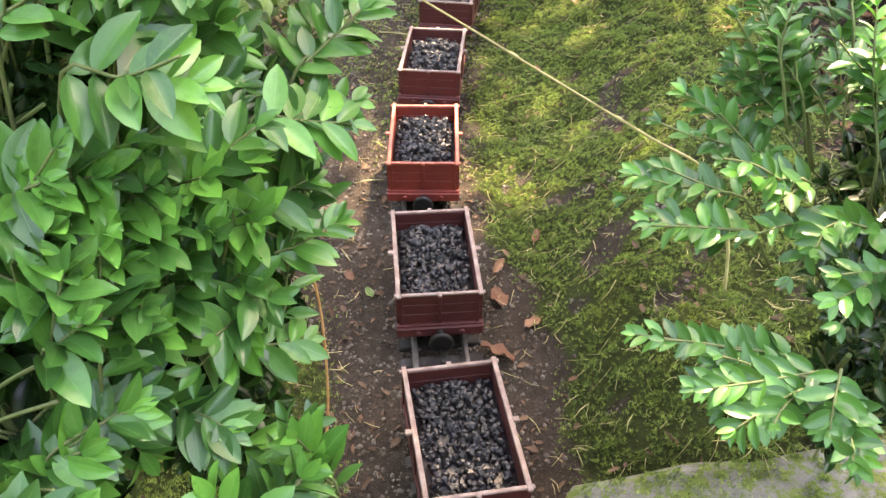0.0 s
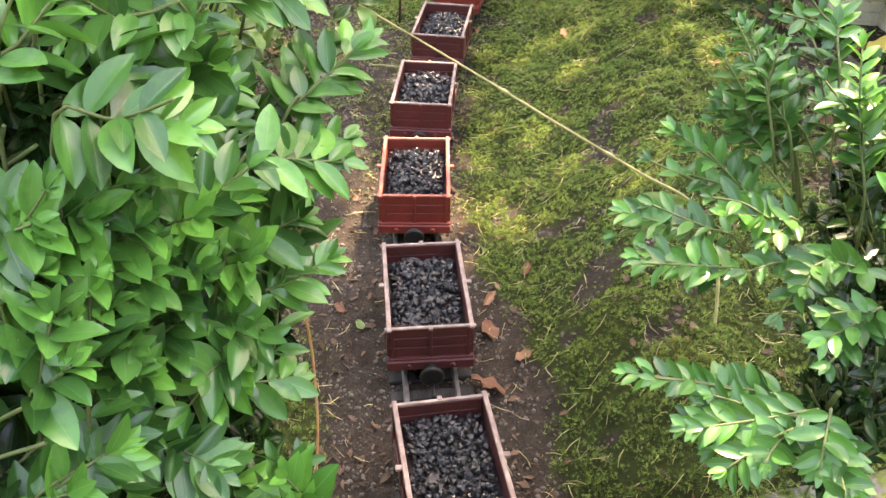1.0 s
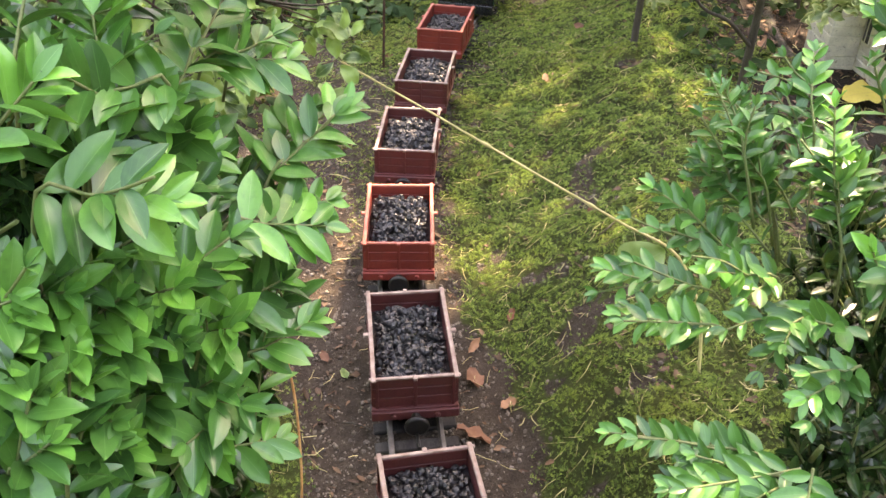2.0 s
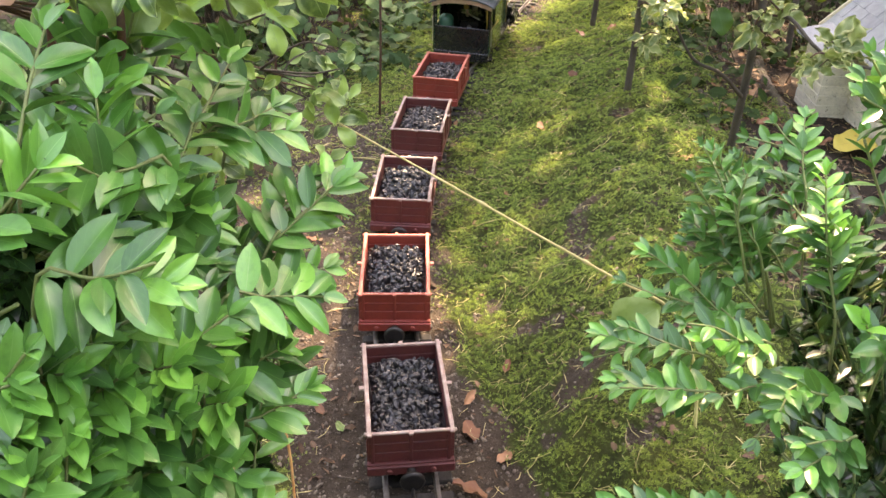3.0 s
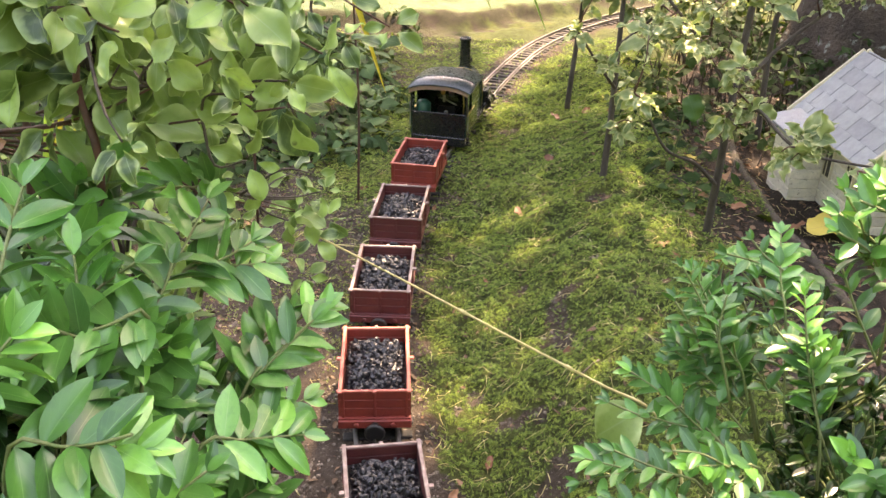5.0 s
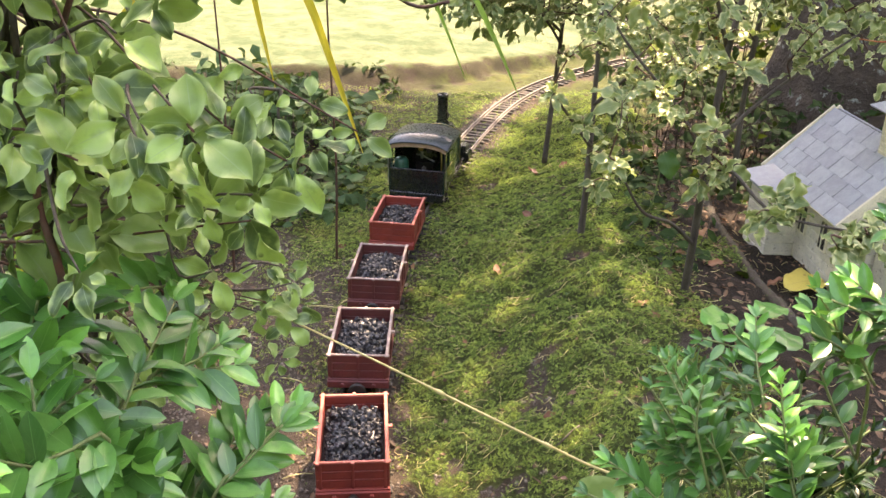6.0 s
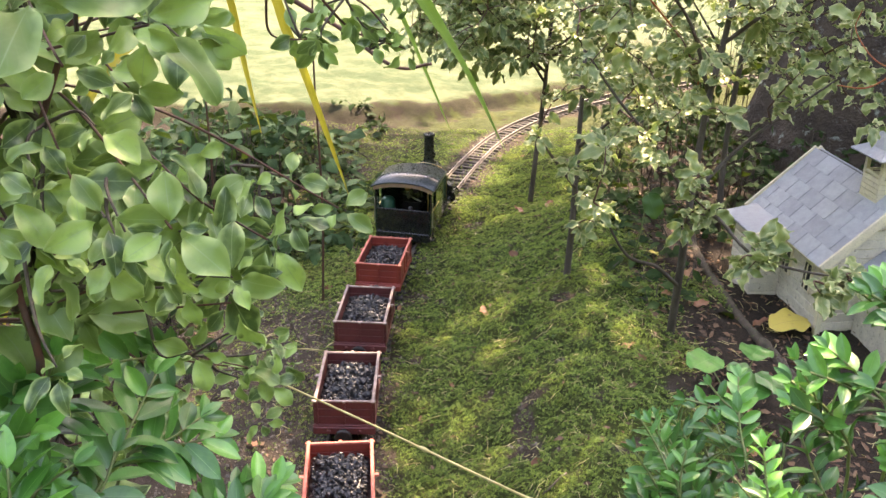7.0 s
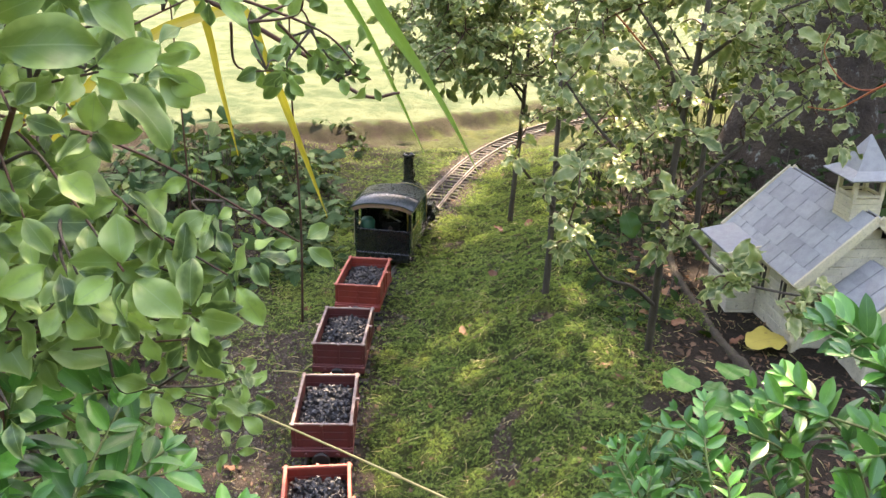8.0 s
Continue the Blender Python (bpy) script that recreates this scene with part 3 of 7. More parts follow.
def coal_wagon(m, bright, grp="coal wagons of the train"):
    body, rim = (M_RED, M_RIM_RED) if bright else (M_MAROON, M_RIM_GREY)
    label = ("bright red open wagon heaped with black coal" if bright else "maroon open wagon with worn grey rim, carrying coal")
    w = holder("coal_wagon", m, label, "wagon", grp)
    L, W, z0, z1, t = 0.126, 0.076, 0.035, 0.071, 0.003
    part("floor", box(bmesh.new(), (0, 0, z0 + 0.001), (W + 0.003, L + 0.006, 0.003), 0.0006), body, w)
    underframe(w, L + 0.008, W + 0.004, body)
    plank = (z1 - z0 - 0.0025) / 3
    for sx in (-1, 1):
        sd = holder("side", Matrix(), "", "")
        sd.parent = w
        for k in range(3):
            part("plank", box(bmesh.new(), (sx * (W / 2 - t / 2), 0, z0 + 0.0025 + plank * (k + 0.5)), (t, L - 0.001, plank - 0.0005), 0.0004), body, sd)
        for y in (-L / 2 + 0.004, -0.012, 0.012, L / 2 - 0.004):
            part("strap", box(bmesh.new(), (sx * (W / 2 + 0.0006), y, (z0 + z1) / 2), (0.0016, 0.0042, z1 - z0), 0.0004), body, sd)
        part("side_rim", box(bmesh.new(), (sx * (W / 2 - 0.001), 0, z1 + 0.0008), (0.0042, L + 0.007, 0.0026), 0.0007), rim, sd)
        part("rim_ear", box(bmesh.new(), (sx * (W / 2 + 0.003), 0, z1 - 0.0002), (0.006, 0.005, 0.003), 0.0006), rim, sd)
    for sy in (-1, 1):
        en = holder("end_board", Matrix(), "", "")
        en.parent = w
        for k in range(3):
            part("plank", box(bmesh.new(), (0, sy * (L / 2 - t / 2), z0 + 0.0025 + plank * (k + 0.5)), (W - 2 * t - 0.0004, t, plank - 0.0005), 0.0004), body, en)
        for x in (-W / 2 + 0.0035, 0.0, W / 2 - 0.0035):
            part("strap", box(bmesh.new(), (x, sy * (L / 2 + 0.0007), (z0 + z1) / 2), (0.0032, 0.0016, z1 - z0), 0.0004), body, en)
        part("end_rim", box(bmesh.new(), (0, sy * (L / 2 - 0.0008), z1 + 0.0004), (W + 0.006, 0.0034, 0.0024), 0.0006), rim, en)
        part("rim_ear", box(bmesh.new(), (0, sy * (L / 2 + 0.001), z1 + 0.0006), (0.004, 0.005, 0.003), 0.0006), rim, en)
    return w


def lump(rng, r):
    """A broken lump: a few corners pulled out of a ball."""
    bm = bmesh.new()
    bmesh.ops.create_icosphere(bm, subdivisions=1, radius=r)
    for v in bm.verts:
        v.co *= rng.uniform(0.65, 1.2)
        v.co.z *= 0.75
    vs = [v.co.copy() for v in bm.verts]
    fs = [[v.index for v in f.verts] for f in bm.faces]
    bm.free()
    return vs, fs


def coal_load(m, seed, heap):
    rng = random.Random(seed)
    kinds = [lump(rng, 1.0) for _ in range(9)]
    verts, faces = [], []

    def top(x, y):
        return 0.0545 + heap * (1 - (x / 0.036) ** 2) * (1 - (y / 0.062) ** 4) + 0.003 * noise.noise(Vector((x * 60, y * 60, seed)))
    # bed below the lumps
    nx, ny = 10, 18
    for j in range(ny):
        for i in range(nx):
            x, y = -0.0347 + 0.0694 * i / (nx - 1), -0.0597 + 0.1194 * j / (ny - 1)
            verts.append((x, y, top(x, y) - 0.003))
    faces += [(j * nx + i, j * nx + i + 1, j * nx + nx + i + 1, j * nx + nx + i) for j in range(ny - 1) for i in range(nx - 1)]
    for _ in range(560):
        x, y = rng.uniform(-0.0315, 0.0315), rng.uniform(-0.0565, 0.0565)
        r = rng.choice((0.002, 0.0026, 0.0032, 0.0038, 0.0046))
        c = Vector((x, y, top(x, y) + rng.uniform(-0.002, 0.0015)))
        q = Euler([rng.uniform(0, 6.28) for _ in range(3)]).to_matrix()
        vs, fs = rng.choice(kinds)
        n = len(verts)
        verts += [c + q @ (v * r) for v in vs]
        faces += [[n + k for k in f] for f in fs]
    ob = new("coal_load", mesh_of("coal_load", verts, faces, M_COAL, smooth=False))
    ob.matrix_basis = m
    return tagged(ob, "heap of small glossy black coal lumps in a wagon", "coal", "coal loads", "stuff")


PITCH = 0.213
S4 = length_at(0.972) + 0.064
for k in range(6):
    s = S4 + (3 - k) * PITCH
    coal_wagon(on_track(s), k in (0, 3))
    coal_load(on_track(s), 20 + k, (0.004, 0.008, 0.009, 0.010, 0.007, 0.008)[k])


def flat_wagon(m, L, label):
    w = holder("flat_wagon", m, label, "wagon")
    underframe(w, L, 0.08, M_MAROON)
    part("deck", box(bmesh.new(), (0, 0, 0.0365), (0.08, L + 0.002, 0.004), 0.0006), M_MAROON, w)
    for sx in (-1, 1):
        part("side_board", box(bmesh.new(), (sx * 0.0385, 0, 0.045), (0.003, L, 0.013), 0.0006), M_MAROON, w)
        part("side_rim", box(bmesh.new(), (sx * 0.0385, 0, 0.0525), (0.0044, L + 0.004, 0.002), 0.0005), M_RIM_GREY, w)
    for sy in (-1, 1):
        part("end_board", box(bmesh.new(), (0, sy * (L / 2 - 0.0016), 0.045), (0.0735, 0.003, 0.013), 0.0006), M_MAROON, w)
    return w


def timber_load(m):
    ld = holder("timber_load", m, "stack of orange sawn timber tied with dark cord", "timber")
    rows = ((0.040, (-0.0285, -0.0175, -0.0065, 0.0045, 0.0155, 0.0265), 0.010), (0.0505, (-0.0175, -0.0065, 0.0045, 0.0155), 0.010),
            (0.061, (-0.0065, 0.0045), 0.010), (0.0715, (-0.001,), 0.012))
    for z, xs, s in rows:
        for x in xs:
            part("plank", box(bmesh.new(), (x, 0, z + s / 2), (s, 0.2, s), 0.0005), M_TIMBER, ld)
    for y in (-0.06, 0.06):
        pts = [(-0.036, y, 0.042), (-0.0345, y, 0.052), (-0.022, y, 0.0625), (-0.009, y + 0.003, 0.073), (-0.004, y, 0.0845), (0.004, y, 0.0845),
               (0.011, y + 0.003, 0.073), (0.022, y, 0.0625), (0.0345, y, 0.052), (0.036, y, 0.042)]
        part("cord", tube(bmesh.new(), pts, 0.0009, 5), M_CORD, ld)
    return ld


s_flat = S4 - 2 * PITCH - 0.063 - 0.04 - 0.115
flat_wagon(on_track(s_flat), 0.225, "long maroon flat wagon under a timber load")
timber_load(on_track(s_flat))
s_can = s_flat - 0.115 - 0.04 - 0.065
flat_wagon(on_track(s_can), 0.13, "small maroon flat wagon carrying metal drums")
for gx in (-0.0185, 0.0185):
    for gy in (-0.036, 0.0, 0.036):
        bm = lathe(bmesh.new(), ((0.0155, 0), (0.0163, 0.001), (0.0163, 0.002), (0.0155, 0.003), (0.0155, 0.0335), (0.0163, 0.0345), (0.0163, 0.036),
                                 (0.0152, 0.0364), (0.015, 0.035), (0.002, 0.035)), 24)
        ob = part("metal_drum", bm, M_CAN)
        ob.matrix_basis = on_track(s_can) @ pose(gx, gy, 0.0386)
        tagged(ob, "shiny galvanised metal drum standing on a wagon", "drum", "drums on the wagon")


def locomotive(m):
    lo = holder("steam_locomotive", m, "dark green model steam locomotive with open black cab", "locomotive")
    # local y ahead, y = 0 at the cab's back
    part("footplate", box(bmesh.new(), (0, 0.123, 0.034), (0.1, 0.25, 0.004), 0.0008), M_BLACK, lo)
    for sx in (-1, 1):
        part("frame", box(bmesh.new(), (sx * 0.017, 0.123, 0.026), (0.003, 0.235, 0.018), 0.0006), M_BLACK, lo)
    for y, h in ((-0.001, 0.016), (0.247, 0.018)):
        part("buffer_beam", box(bmesh.new(), (0, y, 0.0285), (0.1, 0.004, h), 0.0008), M_BLACK, lo)
    bm = bmesh.new()
    rod(bm, (0, -0.003, 0.027), (0, -0.014, 0.027), 0.0045)
    tube(bm, [(0, -0.012, 0.022), (0, -0.026, 0.0205)], 0.002)
    part("coupling", bm, M_IRON, lo)
    # cab: side sheets with a cut-away, front sheet, waist-high back rail, curved roof
    for sx in (-1, 1):
        cs = holder("cab_side", Matrix(), "", "")
        cs.parent = lo
        bm = box(bmesh.new(), (sx * 0.0505, 0.05, 0.0565), (0.002, 0.1, 0.041), 0.0004)
        box(bm, (sx * 0.0505, 0.071, 0.1), (0.002, 0.058, 0.046), 0.0004)
        box(bm, (sx * 0.0505, 0.012, 0.1), (0.002, 0.016, 0.046), 0.0004)
        part("side_sheet", bm, M_GREEN, cs)
        part("corner_post", box(bmesh.new(), (sx * 0.0505, 0.003, 0.0995), (0.0035, 0.004, 0.047), 0.0005), M_BLACK, cs)
        part("handrail", rod(bmesh.new(), (sx * 0.0535, 0.004, 0.05), (sx * 0.0535, 0.004, 0.095), 0.0009, seg=8), M_STEEL, cs)
        part("beading", box(bmesh.new(), (sx * 0.0517, 0.035, 0.0775), (0.0022, 0.066, 0.0022), 0.0004), M_BRASS, cs)
    part("cab_front", box(bmesh.new(), (0, 0.1, 0.081), (0.1, 0.002, 0.084), 0.0004), M_GREEN, lo)
    part("back_rail", box(bmesh.new(), (0, 0.002, 0.0785), (0.0975, 0.003, 0.003), 0.0006), M_BLACK, lo)
    part("back_sheet", box(bmesh.new(), (0, 0.002, 0.0565), (0.0975, 0.002, 0.041), 0.0004), M_BLACK, lo)
    bm = bmesh.new()
    rows = []
    for zz in (0.0, -0.0022):
        for y in (-0.008, 0.112):
            rows.append([bm.verts.new((x, y, 0.1335 + zz - 0.0115 * abs(x / 0.058) ** 2.8)) for x in np.linspace(-0.058, 0.058, 17)])
    for a, b in ((0, 1), (3, 2), (0, 2), (3, 1)):
        for k in range(16):
            bm.faces.new((rows[a][k], rows[a][k + 1], rows[b][k + 1], rows[b][k])).smooth = a in (0, 3) and b in (1, 2) and (a, b) != (0, 2)
    for k in (0, 16):
        bm.faces.new([rows[i][k] for i in (0, 1, 3, 2)])
    bmesh.ops.recalc_face_normals(bm, faces=bm.faces)
    roof = part("cab_roof", bm, M_ROOF, lo, "dark grey curved cab roof with rivets")
    bm = tube(bmesh.new(), [(x, 0.05, 0.1339 - 0.0115 * abs(x / 0.058) ** 2.8) for x in np.linspace(-0.0575, 0.0575, 15)], 0.0009, 5)
    part("roof_seam", bm, M_ROOF, roof)
    for x, y in ((-0.04, 0.042), (-0.022, 0.042), (-0.002, 0.042), (0.032, 0.042), (0.006, 0.068)):
        part("rivet", lathe(bmesh.new(), ((0.0017, -0.001), (0.0017, 0.0006), (0.0008, 0.0014)), 8, Matrix.Translation((x, y, 0.1336 - 0.0115 * abs(x / 0.058) ** 2.8))), M_STEEL, roof)
    part("whistle_hole", lathe(bmesh.new(), ((0.003, -0.002), (0.003, 0.0012), (0.002, 0.0012), (0.002, 0.0003)), 14, Matrix.Translation((0.002, 0.077, 0.1336))), M_IRON, roof)
    bm = bmesh.new()
    hoop = []
    for x in np.linspace(-0.0535, 0.0535, 15):
        z = 0.1312 - 0.0115 * abs(x / 0.058) ** 2.8
        hoop.append([bm.verts.new((x, y, z + dz)) for y, dz in ((-0.0055, 0), (-0.0015, 0), (-0.0015, -0.0075), (-0.0055, -0.0075))])
    for p, q in zip(hoop, hoop[1:]):
        for k in range(4):
            bm.faces.new((p[k], p[(k + 1) % 4], q[(k + 1) % 4], q[k]))
    bm.faces.new(hoop[0][::-1])
    bm.faces.new(hoop[-1])
    part("roof_hoop", bm, M_WOODRIM, lo, "pinkish wooden hoop under the roof edge")
    # fittings in the cab
    bm = lathe(bmesh.new(), ((0.009, 0), (0.0135, 0.003), (0.0135, 0.05), (0.009, 0.056), (0.003, 0.057)), 20, Matrix.Translation((-0.034, 0.025, 0.037)))
    part("gas_tank", bm, M_GASGREEN, lo, "green enamelled gas tank in the cab corner", True)
    bm = lathe(bmesh.new(), ((0.002, 0), (0.024, 0.0), (0.026, 0.004), (0.026, 0.03)), 24, Matrix.Translation((0, 0.07, 0.078)) @ Matrix.Rotation(-math.pi / 2, 4, "X"))
    part("backhead", bm, M_BLACK, lo)
    for x, z, r in ((0.022, 0.108, 0.0075), (-0.006, 0.1, 0.0045)):
        bm = lathe(bmesh.new(), ((r, 0), (r, 0.004), (r - 0.0012, 0.0048)), 18, Matrix.Translation((x, 0.062, z)) @ Matrix.Rotation(math.pi / 2, 4, "X"))
        part("pressure_gauge", bm, M_BRASS, lo)
    bm = tube(bmesh.new(), [(-0.012, 0.05, 0.092), (0.0, 0.042, 0.094), (0.014, 0.036, 0.09), (0.026, 0.03, 0.088)], 0.0014)
    rod(bm, (0.0, 0.042, 0.088), (0.0, 0.042, 0.1), 0.0026)
    part("regulator", bm, M_STEEL, lo)
    bm = tube(bmesh.new(), spline([(0.012, 0.066, 0.12), (0.03, 0.055, 0.116), (0.036, 0.045, 0.095), (0.037, 0.04, 0.06)], 6), 0.0013)
    part("copper_pipe", bm, M_BRASS, lo)
    bm = lathe(bmesh.new(), ((0.005, 0), (0.005, 0.01), (0.007, 0.012), (0.007, 0.016), (0.002, 0.018)), 14, Matrix.Translation((0.012, 0.05, 0.098)))
    part("lubricator", bm, M_STEEL, lo)
    part("fire_door", box(bmesh.new(), (0, 0.064, 0.06), (0.032, 0.004, 0.026), 0.001), M_IRON, lo)
    part("door_knob", lathe(bmesh.new(), ((0.004, 0), (0.004, 0.004), (0.002, 0.006)), 12, Matrix.Translation((0.0, 0.0615, 0.062)) @ Matrix.Rotation(math.pi / 2, 4, "X")), M_STEEL, lo)
    # tank over the boiler, full width, rounded on top
    bm = bmesh.new()
    prof = [(-0.043, 0.037), (-0.043, 0.083)] + [(0.043 * math.cos(a), 0.083 + 0.0285 * math.sin(a)) for a in np.linspace(math.pi - 0.25, 0.25, 15)] + [(0.043, 0.083), (0.043, 0.037)]
    ra, rb = ([bm.verts.new((x, y, z)) for x, z in prof] for y in (0.101, 0.196))
    for k in range(len(prof) - 1):
        bm.faces.new((ra[k], ra[k + 1], rb[k + 1], rb[k])).smooth = True
    bm.faces.new(ra)
    bm.faces.new(rb[::-1])
    tank = part("saddle_tank", bm, M_GREEN, lo, "glossy dark green saddle tank")
    for y in (0.108, 0.189):
        pts = [(x * 1.006, y, 0.083 + (z - 0.083) * 1.012) for x, z in prof]
        part("tank_band", tube(bmesh.new(), pts, 0.0007, 5), M_BRASS, tank)
    bm = lathe(bmesh.new(), ((0.0085, 0), (0.0085, 0.0025), (0.006, 0.0032), (0.0025, 0.0035), (0.0025, 0.006), (0.001, 0.0065)), 20, Matrix.Translation((0.002, 0.122, 0.1108)))
    part("filler_cap", bm, M_STEEL, tank, "dull steel filler cap")
    # smokebox and chimney
    bm = lathe(bmesh.new(), ((0.0295, 0.196), (0.0295, 0.242), (0.027, 0.244), (0.0265, 0.2445), (0.0255, 0.249), (0.012, 0.252), (0.003, 0.2525)), 28,
               Matrix.Translation((0, 0, 0.075)) @ Matrix.Rotation(-math.pi / 2, 4, "X"))
    part("smokebox", bm, M_BLACK, lo, "", True)
    bm = lathe(bmesh.new(), ((0.015, -0.004), (0.0125, 0.002), (0.0105, 0.007), (0.0098, 0.05), (0.0098, 0.053), (0.0118, 0.054), (0.0118, 0.0585), (0.0098, 0.0595),
                             (0.0082, 0.0595), (0.0078, 0.03)), 22, Matrix.Translation((0.0, 0.22, 0.1045)))
    part("chimney", bm, M_BLACK, lo, "tall plain black stovepipe chimney", True)
    bm = lathe(bmesh.new(), ((0.0085, 0), (0.0085, 0.006), (0.007, 0.007)), 16, Matrix.Translation((0, 0.2445, 0.112)) @ Matrix.Rotation(-math.pi / 2, 4, "X"))
    box(bm, (0, 0.24, 0.108), (0.012, 0.01, 0.016), 0.001)
    part("headlamp", bm, M_BLACK, lo)
    # wheels, rods, cylinders
    for sx in (-1, 1):
        bm = rod(bmesh.new(), (sx * 0.047, 0.203, 0.04), (sx * 0.047, 0.237, 0.04), 0.0125, seg=20)
        box(bm, (sx * 0.045, 0.22, 0.056), (0.014, 0.03, 0.016), 0.001)
        part("cylinder", bm, M_BLACK, lo)
        bm = lathe(bmesh.new(), ((0.0135, 0), (0.0135, 0.0025), (0.006, 0.004)), 18, Matrix.Translation((sx * 0.047, 0.237, 0.04)) @ Matrix.Rotation(-math.pi / 2, 4, "X"))
        part("cylinder_cover", bm, M_IRON, lo)
        for y in (0.07, 0.15):
            bm = lathe(bmesh.new(), ((0.004, -0.003), (0.017, -0.003), (0.017, 0.002), (0.019, 0.0025), (0.019, 0.004), (0.004, 0.004)), 22,
                       Matrix.Translation((sx * 0.0225, y, 0.031)) @ Matrix.Rotation(-sx * math.pi / 2, 4, "Y"))
            part("driving_wheel", bm, M_IRON, lo)
        bm = box(bmesh.new(), (sx * 0.042, 0.11, 0.026), (0.0025, 0.092, 0.005), 0.0006)
        for y in (0.07, 0.15):
            rod(bm, (sx * 0.026, y, 0.026), (sx * 0.044, y, 0.026), 0.0028)
        part("coupling_rod", bm, M_STEEL, lo)
        bm = rod(bmesh.new(), (sx * 0.047, 0.205, 0.04), (sx * 0.046, 0.16, 0.03), 0.0018, seg=8)
        part("piston_rod", bm, M_STEEL, lo)
        part("step", box(bmesh.new(), (sx * 0.05, 0.02, 0.02), (0.008, 0.02, 0.002), 0.0004), M_BLACK, lo)
        part("step_hanger", box(bmesh.new(), (sx * 0.047, 0.02, 0.0265), (0.0015, 0.014, 0.013), 0.0003), M_BLACK, lo)
        part("tank_step", box(bmesh.new(), (sx * 0.046, 0.15, 0.0375), (0.012, 0.12, 0.003), 0.0005), M_BLACK, lo)
    return lo


locomotive(on_track(length_at(1.835)) @ Matrix.Scale(1.09, 4))


# ---- leaves and shoots ----
def leaf_shape(kind, seed=0):
    """Vertices, faces and uv (across -1..1, along 0..1) of a leaf of length 1 lying along y, face up."""
    rng = random.Random(seed)
    rows, cols = (15 if kind in ('round', 'wavy', 'ovate') else 8, 5)
    wid, fold, droop, wave = {"box": (0.215, 0.26, 0.26, 0.0), "round": (0.35, 0.14, 0.26, 0.05), "ovate": (0.32, 0.26, 0.42, 0.085), "wavy": (0.25, 0.2, 0.3, 0.085),
                              "strap": (0.03, 0.25, 0.5, 0.0), "litter": (0.28, 0.3, -0.3, 0.08)}[kind]
    fold, droop = fold * rng.uniform(0.5, 1.9), droop * rng.uniform(0.2, 1.8)
    verts, uvs = [], []
    for j in range(rows):
        t = j / (rows - 1)
        if kind == "box":
            w = wid * math.sin(math.pi * min(1, t ** 0.95)) ** 0.72
        elif kind == "round":
            w = wid * max(0.0, 1 - abs(2 * t ** 0.88 - 1) ** 2.3) ** 0.62
        elif kind == "ovate":
            # broadest past the middle, short point, narrowed to the stalk
            w = wid * max(0.0, math.sin(math.pi * t ** (1.12 + 0.12 * math.sin(seed)))) ** 0.72 * (1 - 0.12 * max(0, t - 0.75) * 4)
        else:
            w = wid * math.sin(math.pi * t ** 0.85) ** 0.7
        w = max(w, 0.012)
        for i in range(cols):
            u = -1 + 2 * i / (cols - 1)
            z = fold * abs(u) * w - droop * (t * t - t * 0.4) * 0.5 + wave * math.sin(t * (8 if kind == 'ovate' else 13) + u * 2 + seed) * abs(u)
            verts.append((u * w * (1 + wave * (0.8 * math.sin(t * 7 + seed * 2 + u * 2) if kind == 'ovate' else 0.7 * math.sin(t * 15 + seed * 2))), t + (0.02 * rng.uniform(-1, 1) if 0 < j < rows - 1 and kind != 'ovate' else 0), z))
            uvs.append((u, t))
    faces = [(j * cols + i, j * cols + i + 1, j * cols + cols + i + 1, j * cols + cols + i) for j in range(rows - 1) for i in range(cols - 1)]
    return np.array(verts), faces, uvs


def leaf_kinds(name, kind, material, n=8):
    shapes = [leaf_shape(kind, k) for k in range(n)]
    return shapes, [mesh_of(name, v.tolist(), f, material, u) for v, f, u in shapes]


def axes(p, along_, normal, size, width=1.0):
    y = Vector(along_).normalized()
    x = y.cross(Vector(normal))
    x = x.normalized() if x.length > 1e-5 else Vector((1, 0, 0))
    z = x.cross(y)
    m = Matrix(((x.x * width, y.x, z.x, 0), (x.y * width, y.y, z.y, 0), (x.z * width, y.z, z.z, 0), (0, 0, 0, 1)))
    return Matrix.Translation(p) @ m @ Matrix.Scale(size, 4)


def joined_leaves(name, poses, shapes, material, parent=None, label="", rng=None):
    """Many leaves as one mesh of kind stuff."""
    rng = rng or random.Random(1)
    verts, faces, uvs, n = [], [], [], 0
    for m in poses:
        v, f, u = rng.choice(shapes)
        a = np.array(m)
        verts.append(v @ a[:3, :3].T + a[:3, 3])
        faces += [tuple(k + n for k in q) for q in f]
        uvs += u
        n += len(v)
    ob = new(name, mesh_of(name, np.concatenate(verts).tolist(), faces, material, uvs))
    ob.parent = parent
    return tagged(ob, label, kind="stuff")


def leaf_parts(name, poses, meshes, parent, rng):
    for m in poses:
        ob = new(name, rng.choice(meshes))
        ob.parent = parent
        ob.matrix_basis = m


